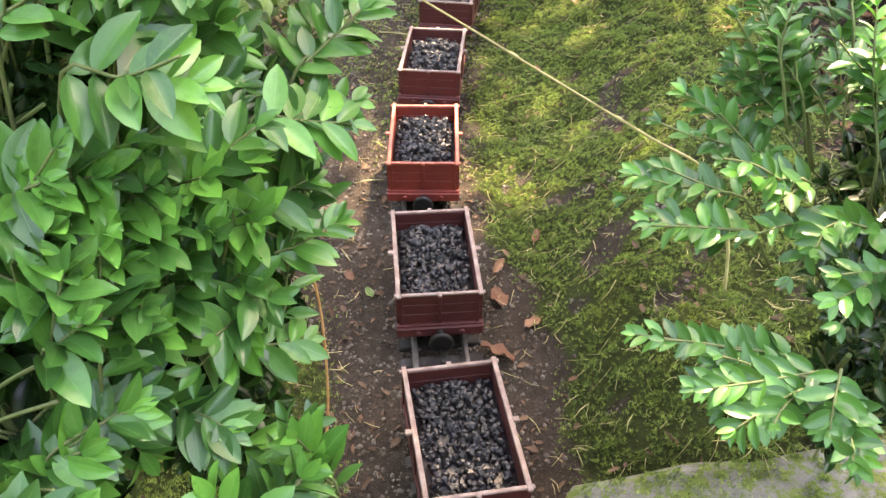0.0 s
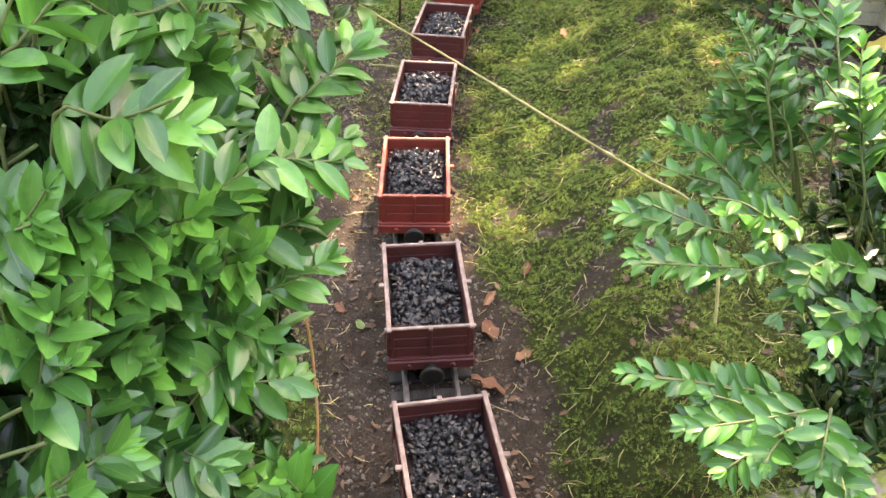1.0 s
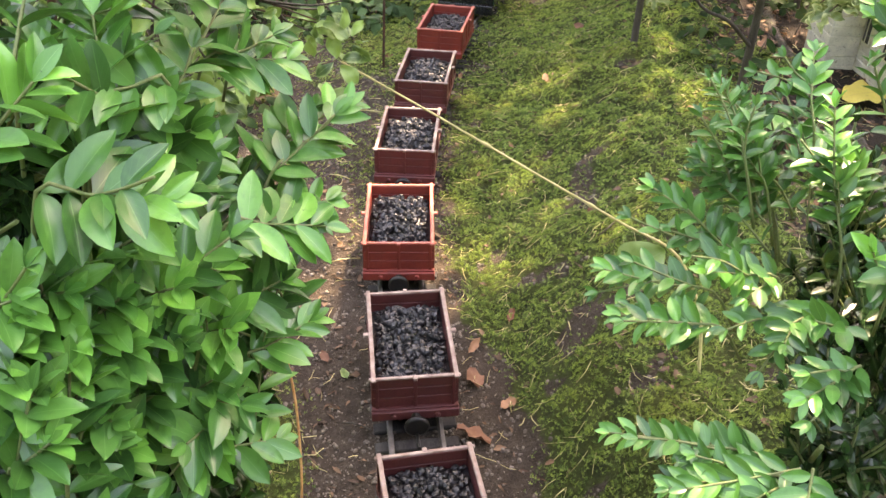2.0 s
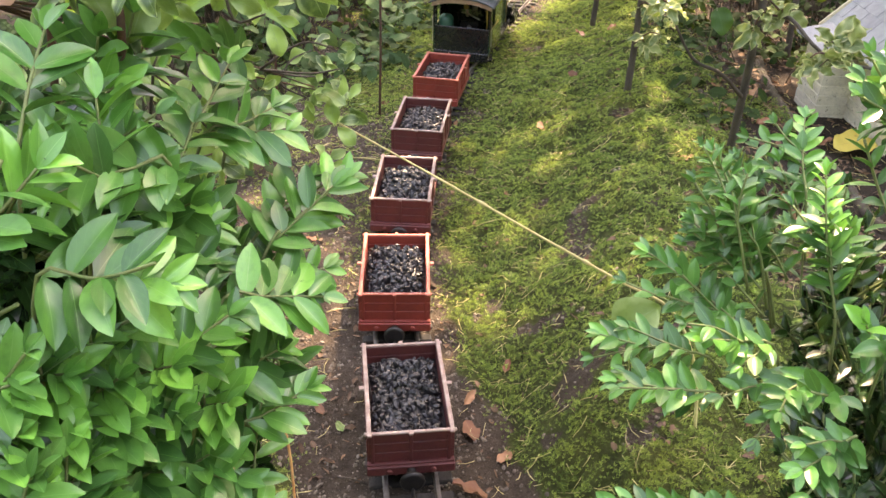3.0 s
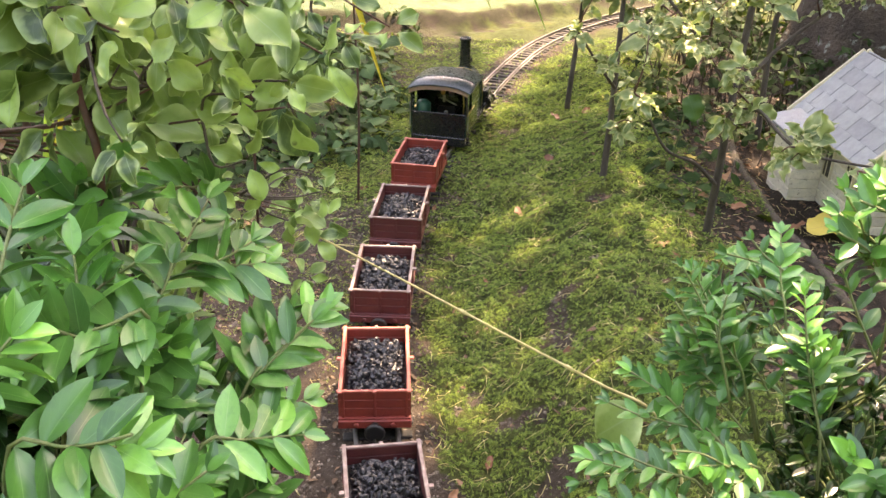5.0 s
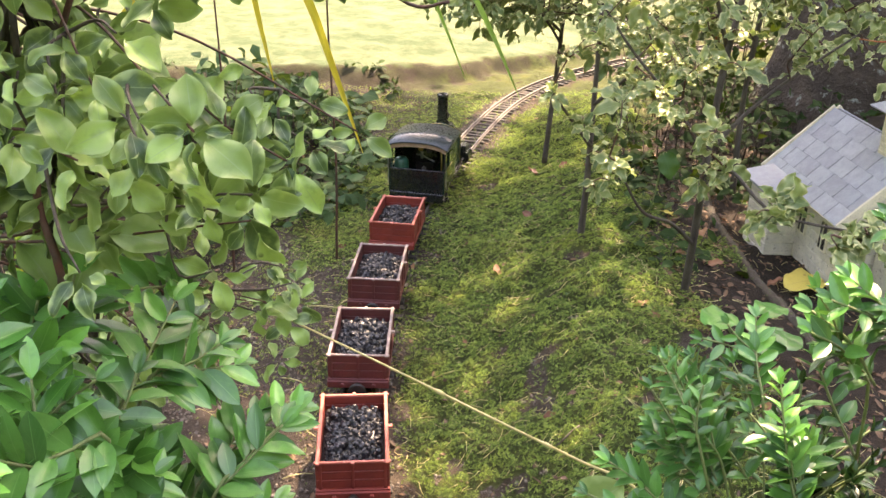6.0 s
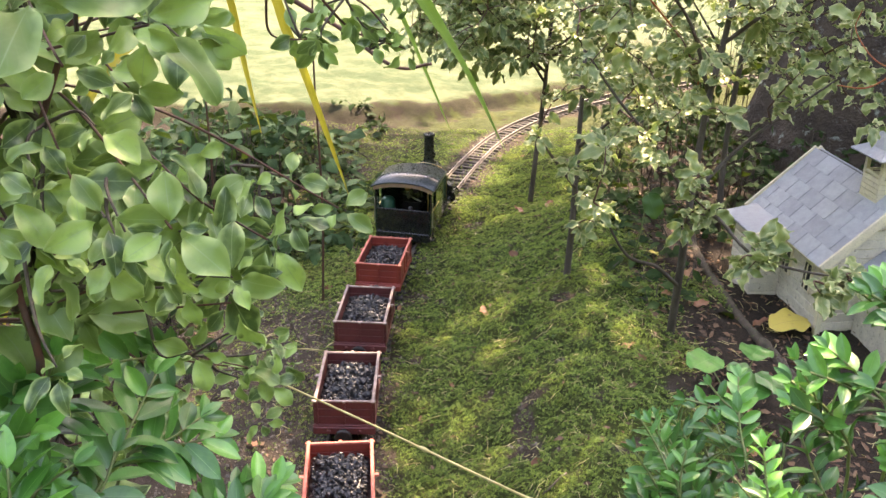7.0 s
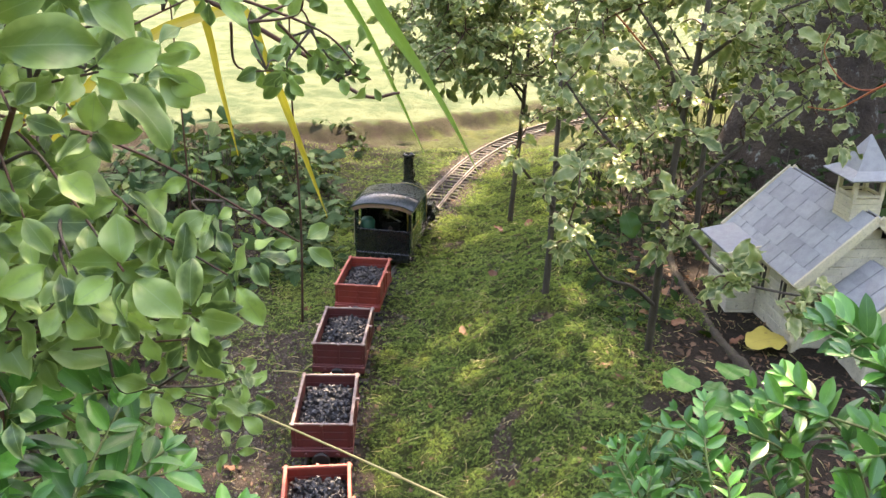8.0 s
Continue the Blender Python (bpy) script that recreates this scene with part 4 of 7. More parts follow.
def shoot(base, tip, pairs, size, rng, face=(0, -0.25, 1), sag=0.0, start=0.12, spread_=1.0):
    """A stem from base to tip with opposite leaves, every other pair turned: stem points and leaf poses, tip last."""
    base, tip, face = Vector(base), Vector(tip), Vector(face).normalized()
    mid = (base + tip) / 2 + Vector((rng.uniform(-1, 1), rng.uniform(-1, 1), rng.uniform(-0.5, 1))) * (tip - base).length * 0.07 - Vector((0, 0, sag))
    pts = spline([base, mid, tip], 6)
    poses = []
    for k in range(pairs):
        t = start + (1 - start) * k / max(1, pairs - 1)
        i = min(int(t * (len(pts) - 1)), len(pts) - 2)
        p = pts[i].lerp(pts[i + 1], t * (len(pts) - 1) - i)
        d = (pts[i + 1] - pts[i]).normalized()
        s = d.cross(face)
        s = s.normalized() if s.length > 1e-4 else Vector((1, 0, 0))
        grow = size * (0.78 + 0.3 * math.sin(math.pi * min(1, t * 0.9 + 0.1))) * rng.uniform(0.85, 1.15) * (0.8 if k == pairs - 1 else 1)
        steep = abs(d.z) > 0.62
        turn = rng.uniform(0, 30) if k % 2 else rng.uniform(-20, 10)
        s = Matrix.Rotation(radians(turn), 3, d) @ s
        for sg in (-1, 1):
            fwd = 0.55 + 0.9 * t ** 3
            a = d * fwd + s * sg * spread_ + face * rng.uniform(-0.15, 0.3) + Vector((rng.uniform(-1, 1), rng.uniform(-1, 1), rng.uniform(-1, 1))) * 0.3
            nrm = (d * 0.9 + face * 0.5 if steep else d * 0.15 + face) + s * sg * -0.3 + Vector((rng.uniform(-1, 1), rng.uniform(-1, 1), rng.uniform(-1, 1))) * 0.55
            poses.append(axes(p, a, nrm, grow, rng.uniform(0.9, 1.1)))
        if k == pairs - 1:
            poses.append(axes(p, d + face * 0.1, face + Vector((rng.uniform(-1, 1), 0, 0)) * 0.3, grow * 0.95))
    return pts, poses


BOX_SHAPES, BOX_MESHES = leaf_kinds("leaf", "box", M_BOX)
MID_MESHES = leaf_kinds("leaf", "box", M_BOX_MID)[1]


def box_bush(name_label, shoots, fill, root, seed, scale=0.88, more=1.0, between=60, sides=2, keep=lambda p: True, old=lambda p: True):
    """Shoots given one by one carry leaves of their own; fill: inner shoots as (centre, radii, count)."""
    rng = random.Random(seed)
    bush = holder("box_bush", Matrix.Translation(root), name_label, "bush")
    back = Matrix.Translation(-Vector(root))
    single, side_leaves, side_bm = [], [], bmesh.new()
    for base, tip, pairs, size, face in shoots:
        pts, poses = shoot(base, tip, round(pairs * more) + 1, size * scale, rng, face)
        # the last pairs of a spray are young and bright, those further in are grown and dark
        tender = rng.choice((3, 5, 7, 9, 13))
        single += [(m, k >= len(poses) - tender) for k, m in enumerate(poses)]
        for _k in range(sides):
            f = rng.uniform(0.1, 0.6)
            d = Vector(tip) - Vector(base)
            b0 = Vector(base) + d * f
            t0 = b0 + (d.normalized() + Vector((rng.uniform(-0.8, 0.4), rng.uniform(-0.6, 0.6), rng.uniform(-0.5, 0.7)))).normalized() * rng.uniform(0.022, 0.038)
            p2, q2 = shoot(b0, t0, rng.randint(3, 4), size * scale * 0.9, rng, face)
            side_leaves += q2
            tube(side_bm, [back @ p for p in p2], 0.0006, 4)
        # the stem runs on down towards the root
        inner = Vector(base).lerp(Vector(root), 0.12)
        b = part("branch", tube(bmesh.new(), [back @ p for p in spline([inner] + pts[1::4] + [pts[-1]], 3)], list(np.linspace(0.0009, 0.0005, 3 * (len(pts[1::4]) + 1) + 1)), 5), M_TWIG, bush)
    leaf_parts("leaf", [back @ m for m, fresh in single[:300] if fresh], BOX_MESHES, bush, rng)
    leaf_parts("leaf", [back @ m for m, fresh in single[:300] if not fresh], MID_MESHES, bush, rng)
    # more sprays between neighbouring ones
    made = 0
    while made < between:
        a, b = rng.choice(shoots), rng.choice(shoots)
        if a is b or (Vector(a[1]) - Vector(b[1])).length > 0.09:
            continue
        f = rng.uniform(0.3, 0.7)
        off = Vector((rng.uniform(-0.012, 0.008), rng.uniform(-0.008, 0.015), rng.uniform(-0.01, 0.008)))
        b0, t0 = Vector(a[0]).lerp(Vector(b[0]), f) + off, Vector(a[1]).lerp(Vector(b[1]), f) + off
        p2, q2 = shoot(b0, t0, rng.randint(4, 7), 0.0205 * scale, rng, Vector(a[4]) + Vector(b[4]))
        side_leaves += q2
        tube(side_bm, [back @ p for p in p2], 0.0007, 4)
        made += 1
    young = [m for m, fresh in single[300:] if fresh and keep(m.translation)]
    grown = [m for m in [m for m, fresh in single[300:] if not fresh] + side_leaves if keep(m.translation)]
    rest = []
    bm = side_bm
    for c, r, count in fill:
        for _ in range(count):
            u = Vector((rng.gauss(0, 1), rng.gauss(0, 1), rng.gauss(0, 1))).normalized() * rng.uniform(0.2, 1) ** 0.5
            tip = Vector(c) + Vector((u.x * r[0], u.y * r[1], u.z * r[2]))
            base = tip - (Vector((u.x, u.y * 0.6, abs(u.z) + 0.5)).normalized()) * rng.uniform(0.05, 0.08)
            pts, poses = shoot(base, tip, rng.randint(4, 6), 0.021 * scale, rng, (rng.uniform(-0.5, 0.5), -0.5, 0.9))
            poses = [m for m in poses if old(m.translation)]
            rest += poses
            if poses:
                tube(bm, [back @ p for p in pts], 0.0008, 4)
    for _ in range(10):
        c, r, _n = rng.choice(fill)
        q = Vector(c) + Vector((rng.uniform(-0.5, 0.5) * r[0], rng.uniform(-0.5, 0.5) * r[1], 0))
        tube(bm, [back @ p for p in spline([root, Vector(root).lerp(q, 0.5) + Vector((rng.uniform(-1, 1), rng.uniform(-1, 1), 0)) * 0.02, q], 4)], 0.0017, 5)
    tagged(part("twig_tangle", bm, M_TWIG, bush), kind="stuff")
    joined_leaves("foliage", [back @ m for m in young], BOX_SHAPES, M_BOX_J, bush, "glossy light green young leaves", rng)
    joined_leaves("foliage", [back @ m for m in grown], BOX_SHAPES, M_BOX_MID_J, bush, "glossy mid-green grown leaves", rng)
    joined_leaves("foliage", [back @ m for m in rest], BOX_SHAPES, M_BOX_OLD_SHADE, bush, "older inner leaves, darkened for the shade inside the bush", rng)
    return bush


# the face of the near bush: its outward normal, and the directions along it
FACE_N = Vector((0.257, -0.816, 0.514)).normalized()
FACE_H = Vector((0.954, 0.3, 0.0)).normalized()
FACE_V = FACE_N.cross(FACE_H)


def face_sprays(count, seed):
    """Leafy sprays growing out through the bush's face, to the open side and upwards."""
    rng = random.Random(seed)
    out = []
    while len(out) < count:
        u, z = rng.uniform(-0.03, 0.125), rng.uniform(0.19, 0.5)
        if z < 0.19 + 0.9 * max(0.0, u - 0.04):
            continue
        d = -0.14 - rng.uniform(0, 0.055) - 1.6 * max(0.0, u - 0.07)
        tip = FACE_H * u + FACE_N * d + FACE_V * ((z - d * FACE_N.z) / FACE_V.z)
        if any((tip - Vector(o[1])).length < 0.015 for o in out):
            continue
        way = FACE_H * rng.uniform(-0.5, 1.0) + FACE_V * rng.uniform(-0.25, 1.0) + FACE_N * rng.uniform(0.0, 0.5)
        base = tip - way.normalized() * rng.uniform(0.035, 0.055)
        out.append((base, tip, rng.randint(4, 6), rng.uniform(0.019, 0.0235), FACE_N + Vector((0, 0, 0.35))))
    return out


UP = (0.1, -0.45, 0.9)
LEFT_SHOOTS = [
    ((-0.037, 0.539, 0.403), (0.006, 0.576, 0.421), 5, 0.021, UP), ((-0.046, 0.518, 0.390), (-0.003, 0.555, 0.380), 6, 0.020, UP),
    ((-0.049, 0.497, 0.325), (-0.012, 0.522, 0.331), 6, 0.018, UP), ((-0.056, 0.487, 0.365), (-0.023, 0.516, 0.360), 5, 0.021, UP),
    ((-0.067, 0.451, 0.391), (-0.040, 0.468, 0.402), 5, 0.022, UP), ((-0.085, 0.43, 0.46), (-0.045, 0.437, 0.452), 5, 0.022, UP),
    ((-0.105, 0.41, 0.45), (-0.068, 0.393, 0.477), 4, 0.022, UP), ((-0.080, 0.401, 0.371), (-0.069, 0.432, 0.402), 6, 0.022, UP),
    ((-0.063, 0.475, 0.291), (-0.030, 0.497, 0.275), 5, 0.021, UP), ((-0.077, 0.443, 0.280), (-0.041, 0.443, 0.255), 5, 0.023, UP)]
LEFT_SHOOTS += [
    ((-0.097, 0.408, 0.342), (-0.080, 0.399, 0.312), 4, 0.022, UP), ((-0.078, 0.450, 0.434), (-0.074, 0.466, 0.464), 5, 0.022, UP),
    ((-0.027, 0.528, 0.407), (0.008, 0.566, 0.424), 5, 0.020, UP), ((-0.041, 0.488, 0.410), (0.000, 0.518, 0.389), 6, 0.020, UP),
    ((-0.055, 0.552, 0.454), (-0.019, 0.577, 0.444), 5, 0.021, UP), ((-0.071, 0.445, 0.452), (-0.072, 0.487, 0.497), 7, 0.021, (0.2, -0.8, 0.5)),
    ((-0.07, 0.39, 0.445), (-0.036, 0.412, 0.461), 4, 0.022, UP), ((-0.085, 0.375, 0.485), (-0.053, 0.386, 0.502), 4, 0.022, UP),
    ((-0.065, 0.506, 0.445), (-0.044, 0.585, 0.474), 6, 0.020, UP), ((-0.09, 0.45, 0.48), (-0.09, 0.501, 0.517), 6, 0.021, UP)]
LEFT_SHOOTS += [
    ((-0.1, 0.43, 0.47), (-0.079, 0.444, 0.491), 4, 0.022, UP), ((-0.08, 0.5, 0.41), (-0.05, 0.53, 0.42), 5, 0.021, UP),
    ((-0.1, 0.42, 0.39), (-0.09, 0.41, 0.42), 5, 0.022, UP), ((-0.09, 0.46, 0.35), (-0.055, 0.455, 0.345), 5, 0.021, UP),
    ((-0.075, 0.30, 0.445), (-0.052, 0.306, 0.452), 3, 0.022, UP), ((-0.1, 0.49, 0.45), (-0.07, 0.505, 0.475), 5, 0.021, UP),
    ((-0.08, 0.43, 0.31), (-0.055, 0.42, 0.30), 5, 0.021, UP), ((-0.1, 0.45, 0.42), (-0.062, 0.455, 0.425), 5, 0.022, UP)]
LEFT_SHOOTS += [
    ((-0.109, 0.416, 0.416), (-0.089, 0.411, 0.431), 6, 0.021, UP),
    ((-0.099, 0.429, 0.413), (-0.077, 0.422, 0.426), 5, 0.021, UP),
    ((-0.083, 0.439, 0.399), (-0.064, 0.432, 0.415), 5, 0.021, UP),
    ((-0.07, 0.454, 0.395), (-0.049, 0.446, 0.409), 6, 0.021, UP),
    ((-0.106, 0.405, 0.4), (-0.088, 0.402, 0.418), 5, 0.021, UP),
    ((-0.096, 0.419, 0.393), (-0.077, 0.414, 0.41), 6, 0.021, UP),
    ((-0.083, 0.429, 0.382), (-0.063, 0.425, 0.398), 6, 0.021, UP),
    ((-0.068, 0.451, 0.369), (-0.05, 0.444, 0.387), 5, 0.021, UP)]
LEFT_SHOOTS += [
    ((-0.059, 0.47, 0.363), (-0.035, 0.461, 0.377), 6, 0.021, UP),
    ((-0.102, 0.406, 0.387), (-0.084, 0.4, 0.4), 5, 0.021, UP),
    ((-0.094, 0.418, 0.368), (-0.073, 0.416, 0.386), 6, 0.021, UP),
    ((-0.082, 0.437, 0.35), (-0.06, 0.434, 0.368), 6, 0.021, UP),
    ((-0.066, 0.454, 0.338), (-0.043, 0.452, 0.358), 6, 0.021, UP),
    ((-0.096, 0.385, 0.378), (-0.077, 0.384, 0.395), 5, 0.021, UP),
    ((-0.088, 0.419, 0.344), (-0.068, 0.416, 0.361), 6, 0.021, UP),
    ((-0.069, 0.442, 0.325), (-0.048, 0.44, 0.344), 6, 0.021, UP)]
RF = (-0.25, -0.35, 0.9)
RIGHT_SHOOTS = [
    ((0.247, 0.60, 0.337), (0.235, 0.650, 0.392), 7, 0.022, (-0.3, -0.7, 0.6)), ((0.265, 0.551, 0.341), (0.258, 0.591, 0.412), 7, 0.022, (-0.2, -0.8, 0.5)),
    ((0.245, 0.594, 0.345), (0.204, 0.619, 0.368), 6, 0.022, RF), ((0.226, 0.565, 0.325), (0.174, 0.602, 0.358), 7, 0.022, RF),
    ((0.204, 0.548, 0.325), (0.141, 0.560, 0.333), 7, 0.022, RF), ((0.200, 0.522, 0.322), (0.147, 0.537, 0.320), 6, 0.021, RF),
    ((0.205, 0.453, 0.303), (0.130, 0.472, 0.302), 8, 0.019, RF), ((0.206, 0.446, 0.300), (0.152, 0.443, 0.296), 6, 0.019, RF),
    ((0.202, 0.437, 0.305), (0.164, 0.420, 0.296), 5, 0.020, RF)]
RIGHT_SHOOTS += [
    ((0.203, 0.431, 0.312), (0.208, 0.400, 0.303), 5, 0.019, RF), ((0.245, 0.478, 0.338), (0.212, 0.461, 0.333), 4, 0.022, RF),
    ((0.215, 0.58, 0.38), (0.205, 0.616, 0.414), 5, 0.019, (-0.3, -0.7, 0.6)), ((0.262, 0.61, 0.385), (0.270, 0.652, 0.418), 6, 0.019, (-0.3, -0.7, 0.6)),
    ((0.275, 0.52, 0.47), (0.252, 0.546, 0.497), 5, 0.022, RF), ((0.300, 0.49, 0.48), (0.268, 0.505, 0.495), 5, 0.022, RF),
    ((0.285, 0.52, 0.51), (0.261, 0.533, 0.533), 5, 0.022, RF), ((0.29, 0.48, 0.50), (0.264, 0.501, 0.526), 5, 0.022, RF),
    ((0.265, 0.53, 0.45), (0.239, 0.539, 0.475), 5, 0.022, RF)]
RIGHT_SHOOTS += [
    ((0.285, 0.49, 0.445), (0.257, 0.496, 0.470), 5, 0.023, RF), ((0.235, 0.59, 0.36), (0.215, 0.60, 0.385), 6, 0.022, RF),
    ((0.23, 0.54, 0.34), (0.185, 0.53, 0.352), 6, 0.022, RF), ((0.25, 0.53, 0.33), (0.22, 0.515, 0.325), 5, 0.022, RF),
    ((0.27, 0.57, 0.36), (0.263, 0.58, 0.388), 5, 0.022, RF), ((0.26, 0.5, 0.36), (0.238, 0.49, 0.391), 4, 0.024, RF)]
LEFT_SHOOTS = [q for q in LEFT_SHOOTS if FACE_N.dot(Vector(q[1])) < -0.12]
LEFT_SHOOTS += face_sprays(58, 17)
box_bush("glossy green box bush with small oval leaves beside the track", LEFT_SHOOTS,
         [((-0.14, 0.5, 0.37), (0.085, 0.09, 0.13), 250), ((-0.13, 0.4, 0.36), (0.05, 0.07, 0.12), 90), ((-0.1, 0.53, 0.27), (0.065, 0.05, 0.1), 130),
          ((-0.22, 0.46, 0.3), (0.1, 0.12, 0.2), 90), ((-0.115, 0.475, 0.45), (0.045, 0.06, 0.05), 110)],
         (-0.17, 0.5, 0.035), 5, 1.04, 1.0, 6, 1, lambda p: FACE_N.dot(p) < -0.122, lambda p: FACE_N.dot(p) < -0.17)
box_bush("bright green box bush with long leafy sprays over moss", RIGHT_SHOOTS,
         [((0.32, 0.57, 0.28), (0.08, 0.07, 0.09), 100), ((0.28, 0.52, 0.25), (0.055, 0.05, 0.06), 40), ((0.36, 0.54, 0.44), (0.065, 0.06, 0.1), 90), ((0.3, 0.615, 0.33), (0.045, 0.045, 0.06), 26)],
         (0.31, 0.58, 0.085), 6, 0.7, 1.5, 22)


# ---- model church ----
def church(m):
    """Local x across, y along the ridge from the gable that faces the track's near end, z up."""
    h = holder("model_church", m, "weathered cream model church with grey shingle roof and spire", "model house")
    W, L, zw, zr, zb = 0.088, 0.235, 0.14, 0.225, 0.0
    for sx in (-1, 1):
        wl = holder("wall", Matrix(), "", "")
        wl.parent = h
        n = 9
        for k in range(n):
            part("siding_board", box(bmesh.new(), (sx * (W - 0.003), L / 2, zb + (k + 0.5) * zw / n), (0.006, L - 0.012, zw / n - 0.0006), 0.001, Matrix()), M_WALL, wl)
        for y in (0.05, 0.12, 0.19):
            win = part("window", box(bmesh.new(), (sx * (W + 0.001), y, 0.085), (0.004, 0.026, 0.05), 0.0005), M_CREAM, wl)
            part("pane", box(bmesh.new(), (sx * (W + 0.0025), y, 0.085), (0.003, 0.018, 0.042), 0.0), M_GLASS, win)
            part("glazing_bar", box(bmesh.new(), (sx * (W + 0.0035), y, 0.085), (0.003, 0.002, 0.042), 0.0), M_CREAM, win)
    for y in (0.003, L - 0.003):
        wl = holder("gable_wall", Matrix(), "", "")
        wl.parent = h
        n = 15
        for k in range(n):
            z = zb + (k + 0.5) * zr / n
            half = W - 0.001 if z < zw else max(0.006, (W) * (zr - z - 0.003) / (zr - zw))
            part("siding_board", box(bmesh.new(), (0, y, z), (2 * half, 0.006, zr / n - 0.0006), 0.001), M_WALL, wl)
    for x in (-W, W):
        for y in (0.0, L):
            part("corner_board", box(bmesh.new(), (x, y, zw / 2), (0.009, 0.009, zw), 0.001), M_CREAM, h)
    over, th = 0.02, 0.004
    slope = math.atan2(zr - zw, W)
    run = (W + over) / math.cos(slope)
    for sx in (-1, 1):
        rf = holder("roof", Matrix.Translation((0, 0, zr + 0.006)) @ Matrix.Rotation(sx * slope, 4, "Y"), "", "")
        rf.parent = h
        part("roof_deck", box(bmesh.new(), (sx * run / 2, L / 2, 0), (run, L + 0.03, th), 0.0006), M_IRON, rf)
        rng = random.Random(3)
        rows = 5
        for r in range(rows):
            n = 6
            for k in range(-1, n + 1):
                wdt = (L + 0.034) / n
                y0 = max(-0.017, -0.017 + (k + 0.5 * (r % 2)) * wdt)
                y1 = min(L + 0.017, -0.017 + (k + 1 + 0.5 * (r % 2)) * wdt)
                if y1 - y0 < 0.004:
                    continue
                x0, x1 = run * r / rows, run * (r + 1) / rows + 0.002
                bm = box(bmesh.new(), (sx * (x0 + x1) / 2, (y0 + y1) / 2, 0.0042), (x1 - x0 - 0.0022, y1 - y0 - 0.0016, 0.0022), 0.0003,
                         Matrix.Translation((0, 0, 0)) @ Matrix.Rotation(0, 4, "Y"))
                ob = part("shingle", bm, M_SHINGLE, rf)
                ob.rotation_euler = (0, sx * 0.012, 0)
        for y in (-0.018, L + 0.018):
            part("barge_board", box(bmesh.new(), (sx * run / 2, y, 0.001), (run + 0.002, 0.0045, 0.0145), 0.0006), M_CREAM, rf)
        part("eaves_board", box(bmesh.new(), (sx * (run + 0.001), L / 2, -0.002), (0.003, L + 0.03, 0.008), 0.0005), M_CREAM, rf)
    # side chapel with a lean-to roof, at the far end of the left wall
    an = holder("side_chapel", Matrix(), "", "")
    an.parent = h
    for k in range(7):
        part("siding_board", box(bmesh.new(), (-W - 0.026, 0.18, 0.008 + k * 0.0165), (0.05, 0.085, 0.0158), 0.001), M_WALL, an)
    part("chapel_roof", box(bmesh.new(), (0, 0, 0), (0.078, 0.115, 0.005), 0.0008, Matrix.Translation((-W - 0.03, 0.18, 0.133)) @ Matrix.Rotation(-0.2, 4, "Y")), M_SHINGLE, an)
    part("chapel_trim", box(bmesh.new(), (0, -0.058, -0.002), (0.078, 0.004, 0.009), 0.0006, Matrix.Translation((-W - 0.03, 0.18, 0.133)) @ Matrix.Rotation(-0.2, 4, "Y")), M_CREAM, an)
    # porch before the gable
    po = holder("porch", Matrix(), "", "")
    po.parent = h
    part("porch_wall", box(bmesh.new(), (0.01, -0.055, 0.055), (0.09, 0.1, 0.11), 0.002), M_WALL, po)
    part("door", box(bmesh.new(), (0.01, -0.106, 0.045), (0.036, 0.004, 0.075), 0.001), M_LOG, po)
    for sx in (-1, 1):
        for r in range(3):
            for k in range(3):
                bm = box(bmesh.new(), (sx * (0.011 + 0.022 * r), -0.105 + 0.034 * k + 0.017, 0.002), (0.0235, 0.0328, 0.004), 0.0004,
                         Matrix.Translation((0.01, 0, 0.16)) @ Matrix.Rotation(sx * 0.68, 4, "Y"))
                part("shingle", bm, M_SHINGLE, po)
        part("barge_board", box(bmesh.new(), (sx * 0.033, -0.107, -0.004), (0.068, 0.004, 0.01), 0.0006, Matrix.Translation((0.01, 0, 0.16)) @ Matrix.Rotation(sx * 0.68, 4, "Y")), M_CREAM, po)
    bm = bmesh.new()
    vs = [bm.verts.new(v) for v in ((-0.033, -0.104, 0.11), (0.053, -0.104, 0.11), (0.01, -0.104, 0.157), (-0.033, -0.005, 0.11), (0.053, -0.005, 0.11), (0.01, -0.005, 0.157))]
    for f in ((0, 1, 2), (5, 4, 3), (0, 3, 4, 1), (1, 4, 5, 2), (2, 5, 3, 0)):
        bm.faces.new([vs[i] for i in f])
    part("porch_gable", bm, M_WALL, po)
    # belfry and spire on the ridge
    bt = holder("bell_tower", Matrix.Translation((0, 0.045, zr - 0.014)) @ Matrix.Diagonal((0.92, 0.92, 0.8, 1)), "", "")
    bt.parent = h
    for k in range(5):
        part("siding_board", box(bmesh.new(), (0, 0, 0.006 + 0.0095 * k), (0.052, 0.052, 0.0088), 0.0008), M_CREAM, bt)
    for x in (-0.023, 0.023):
        for y in (-0.023, 0.023):
            part("post", box(bmesh.new(), (x, y, 0.068), (0.007, 0.007, 0.044), 0.0006), M_CREAM, bt)
    for x, y, sx, sy in ((0, -0.024, 0.046, 0.004), (0, 0.024, 0.046, 0.004), (-0.024, 0, 0.004, 0.046), (0.024, 0, 0.004, 0.046)):
        part("belfry_rail", box(bmesh.new(), (x, y, 0.054), (sx, sy, 0.005), 0.0005), M_CREAM, bt)
    bm = bmesh.new()
    rings = [[bm.verts.new((a * r, b * r, z)) for a, b in ((-1, -1), (1, -1), (1, 1), (-1, 1))] for r, z in ((0.044, 0.088), (0.0455, 0.091), (0.028, 0.104), (0.001, 0.165))]
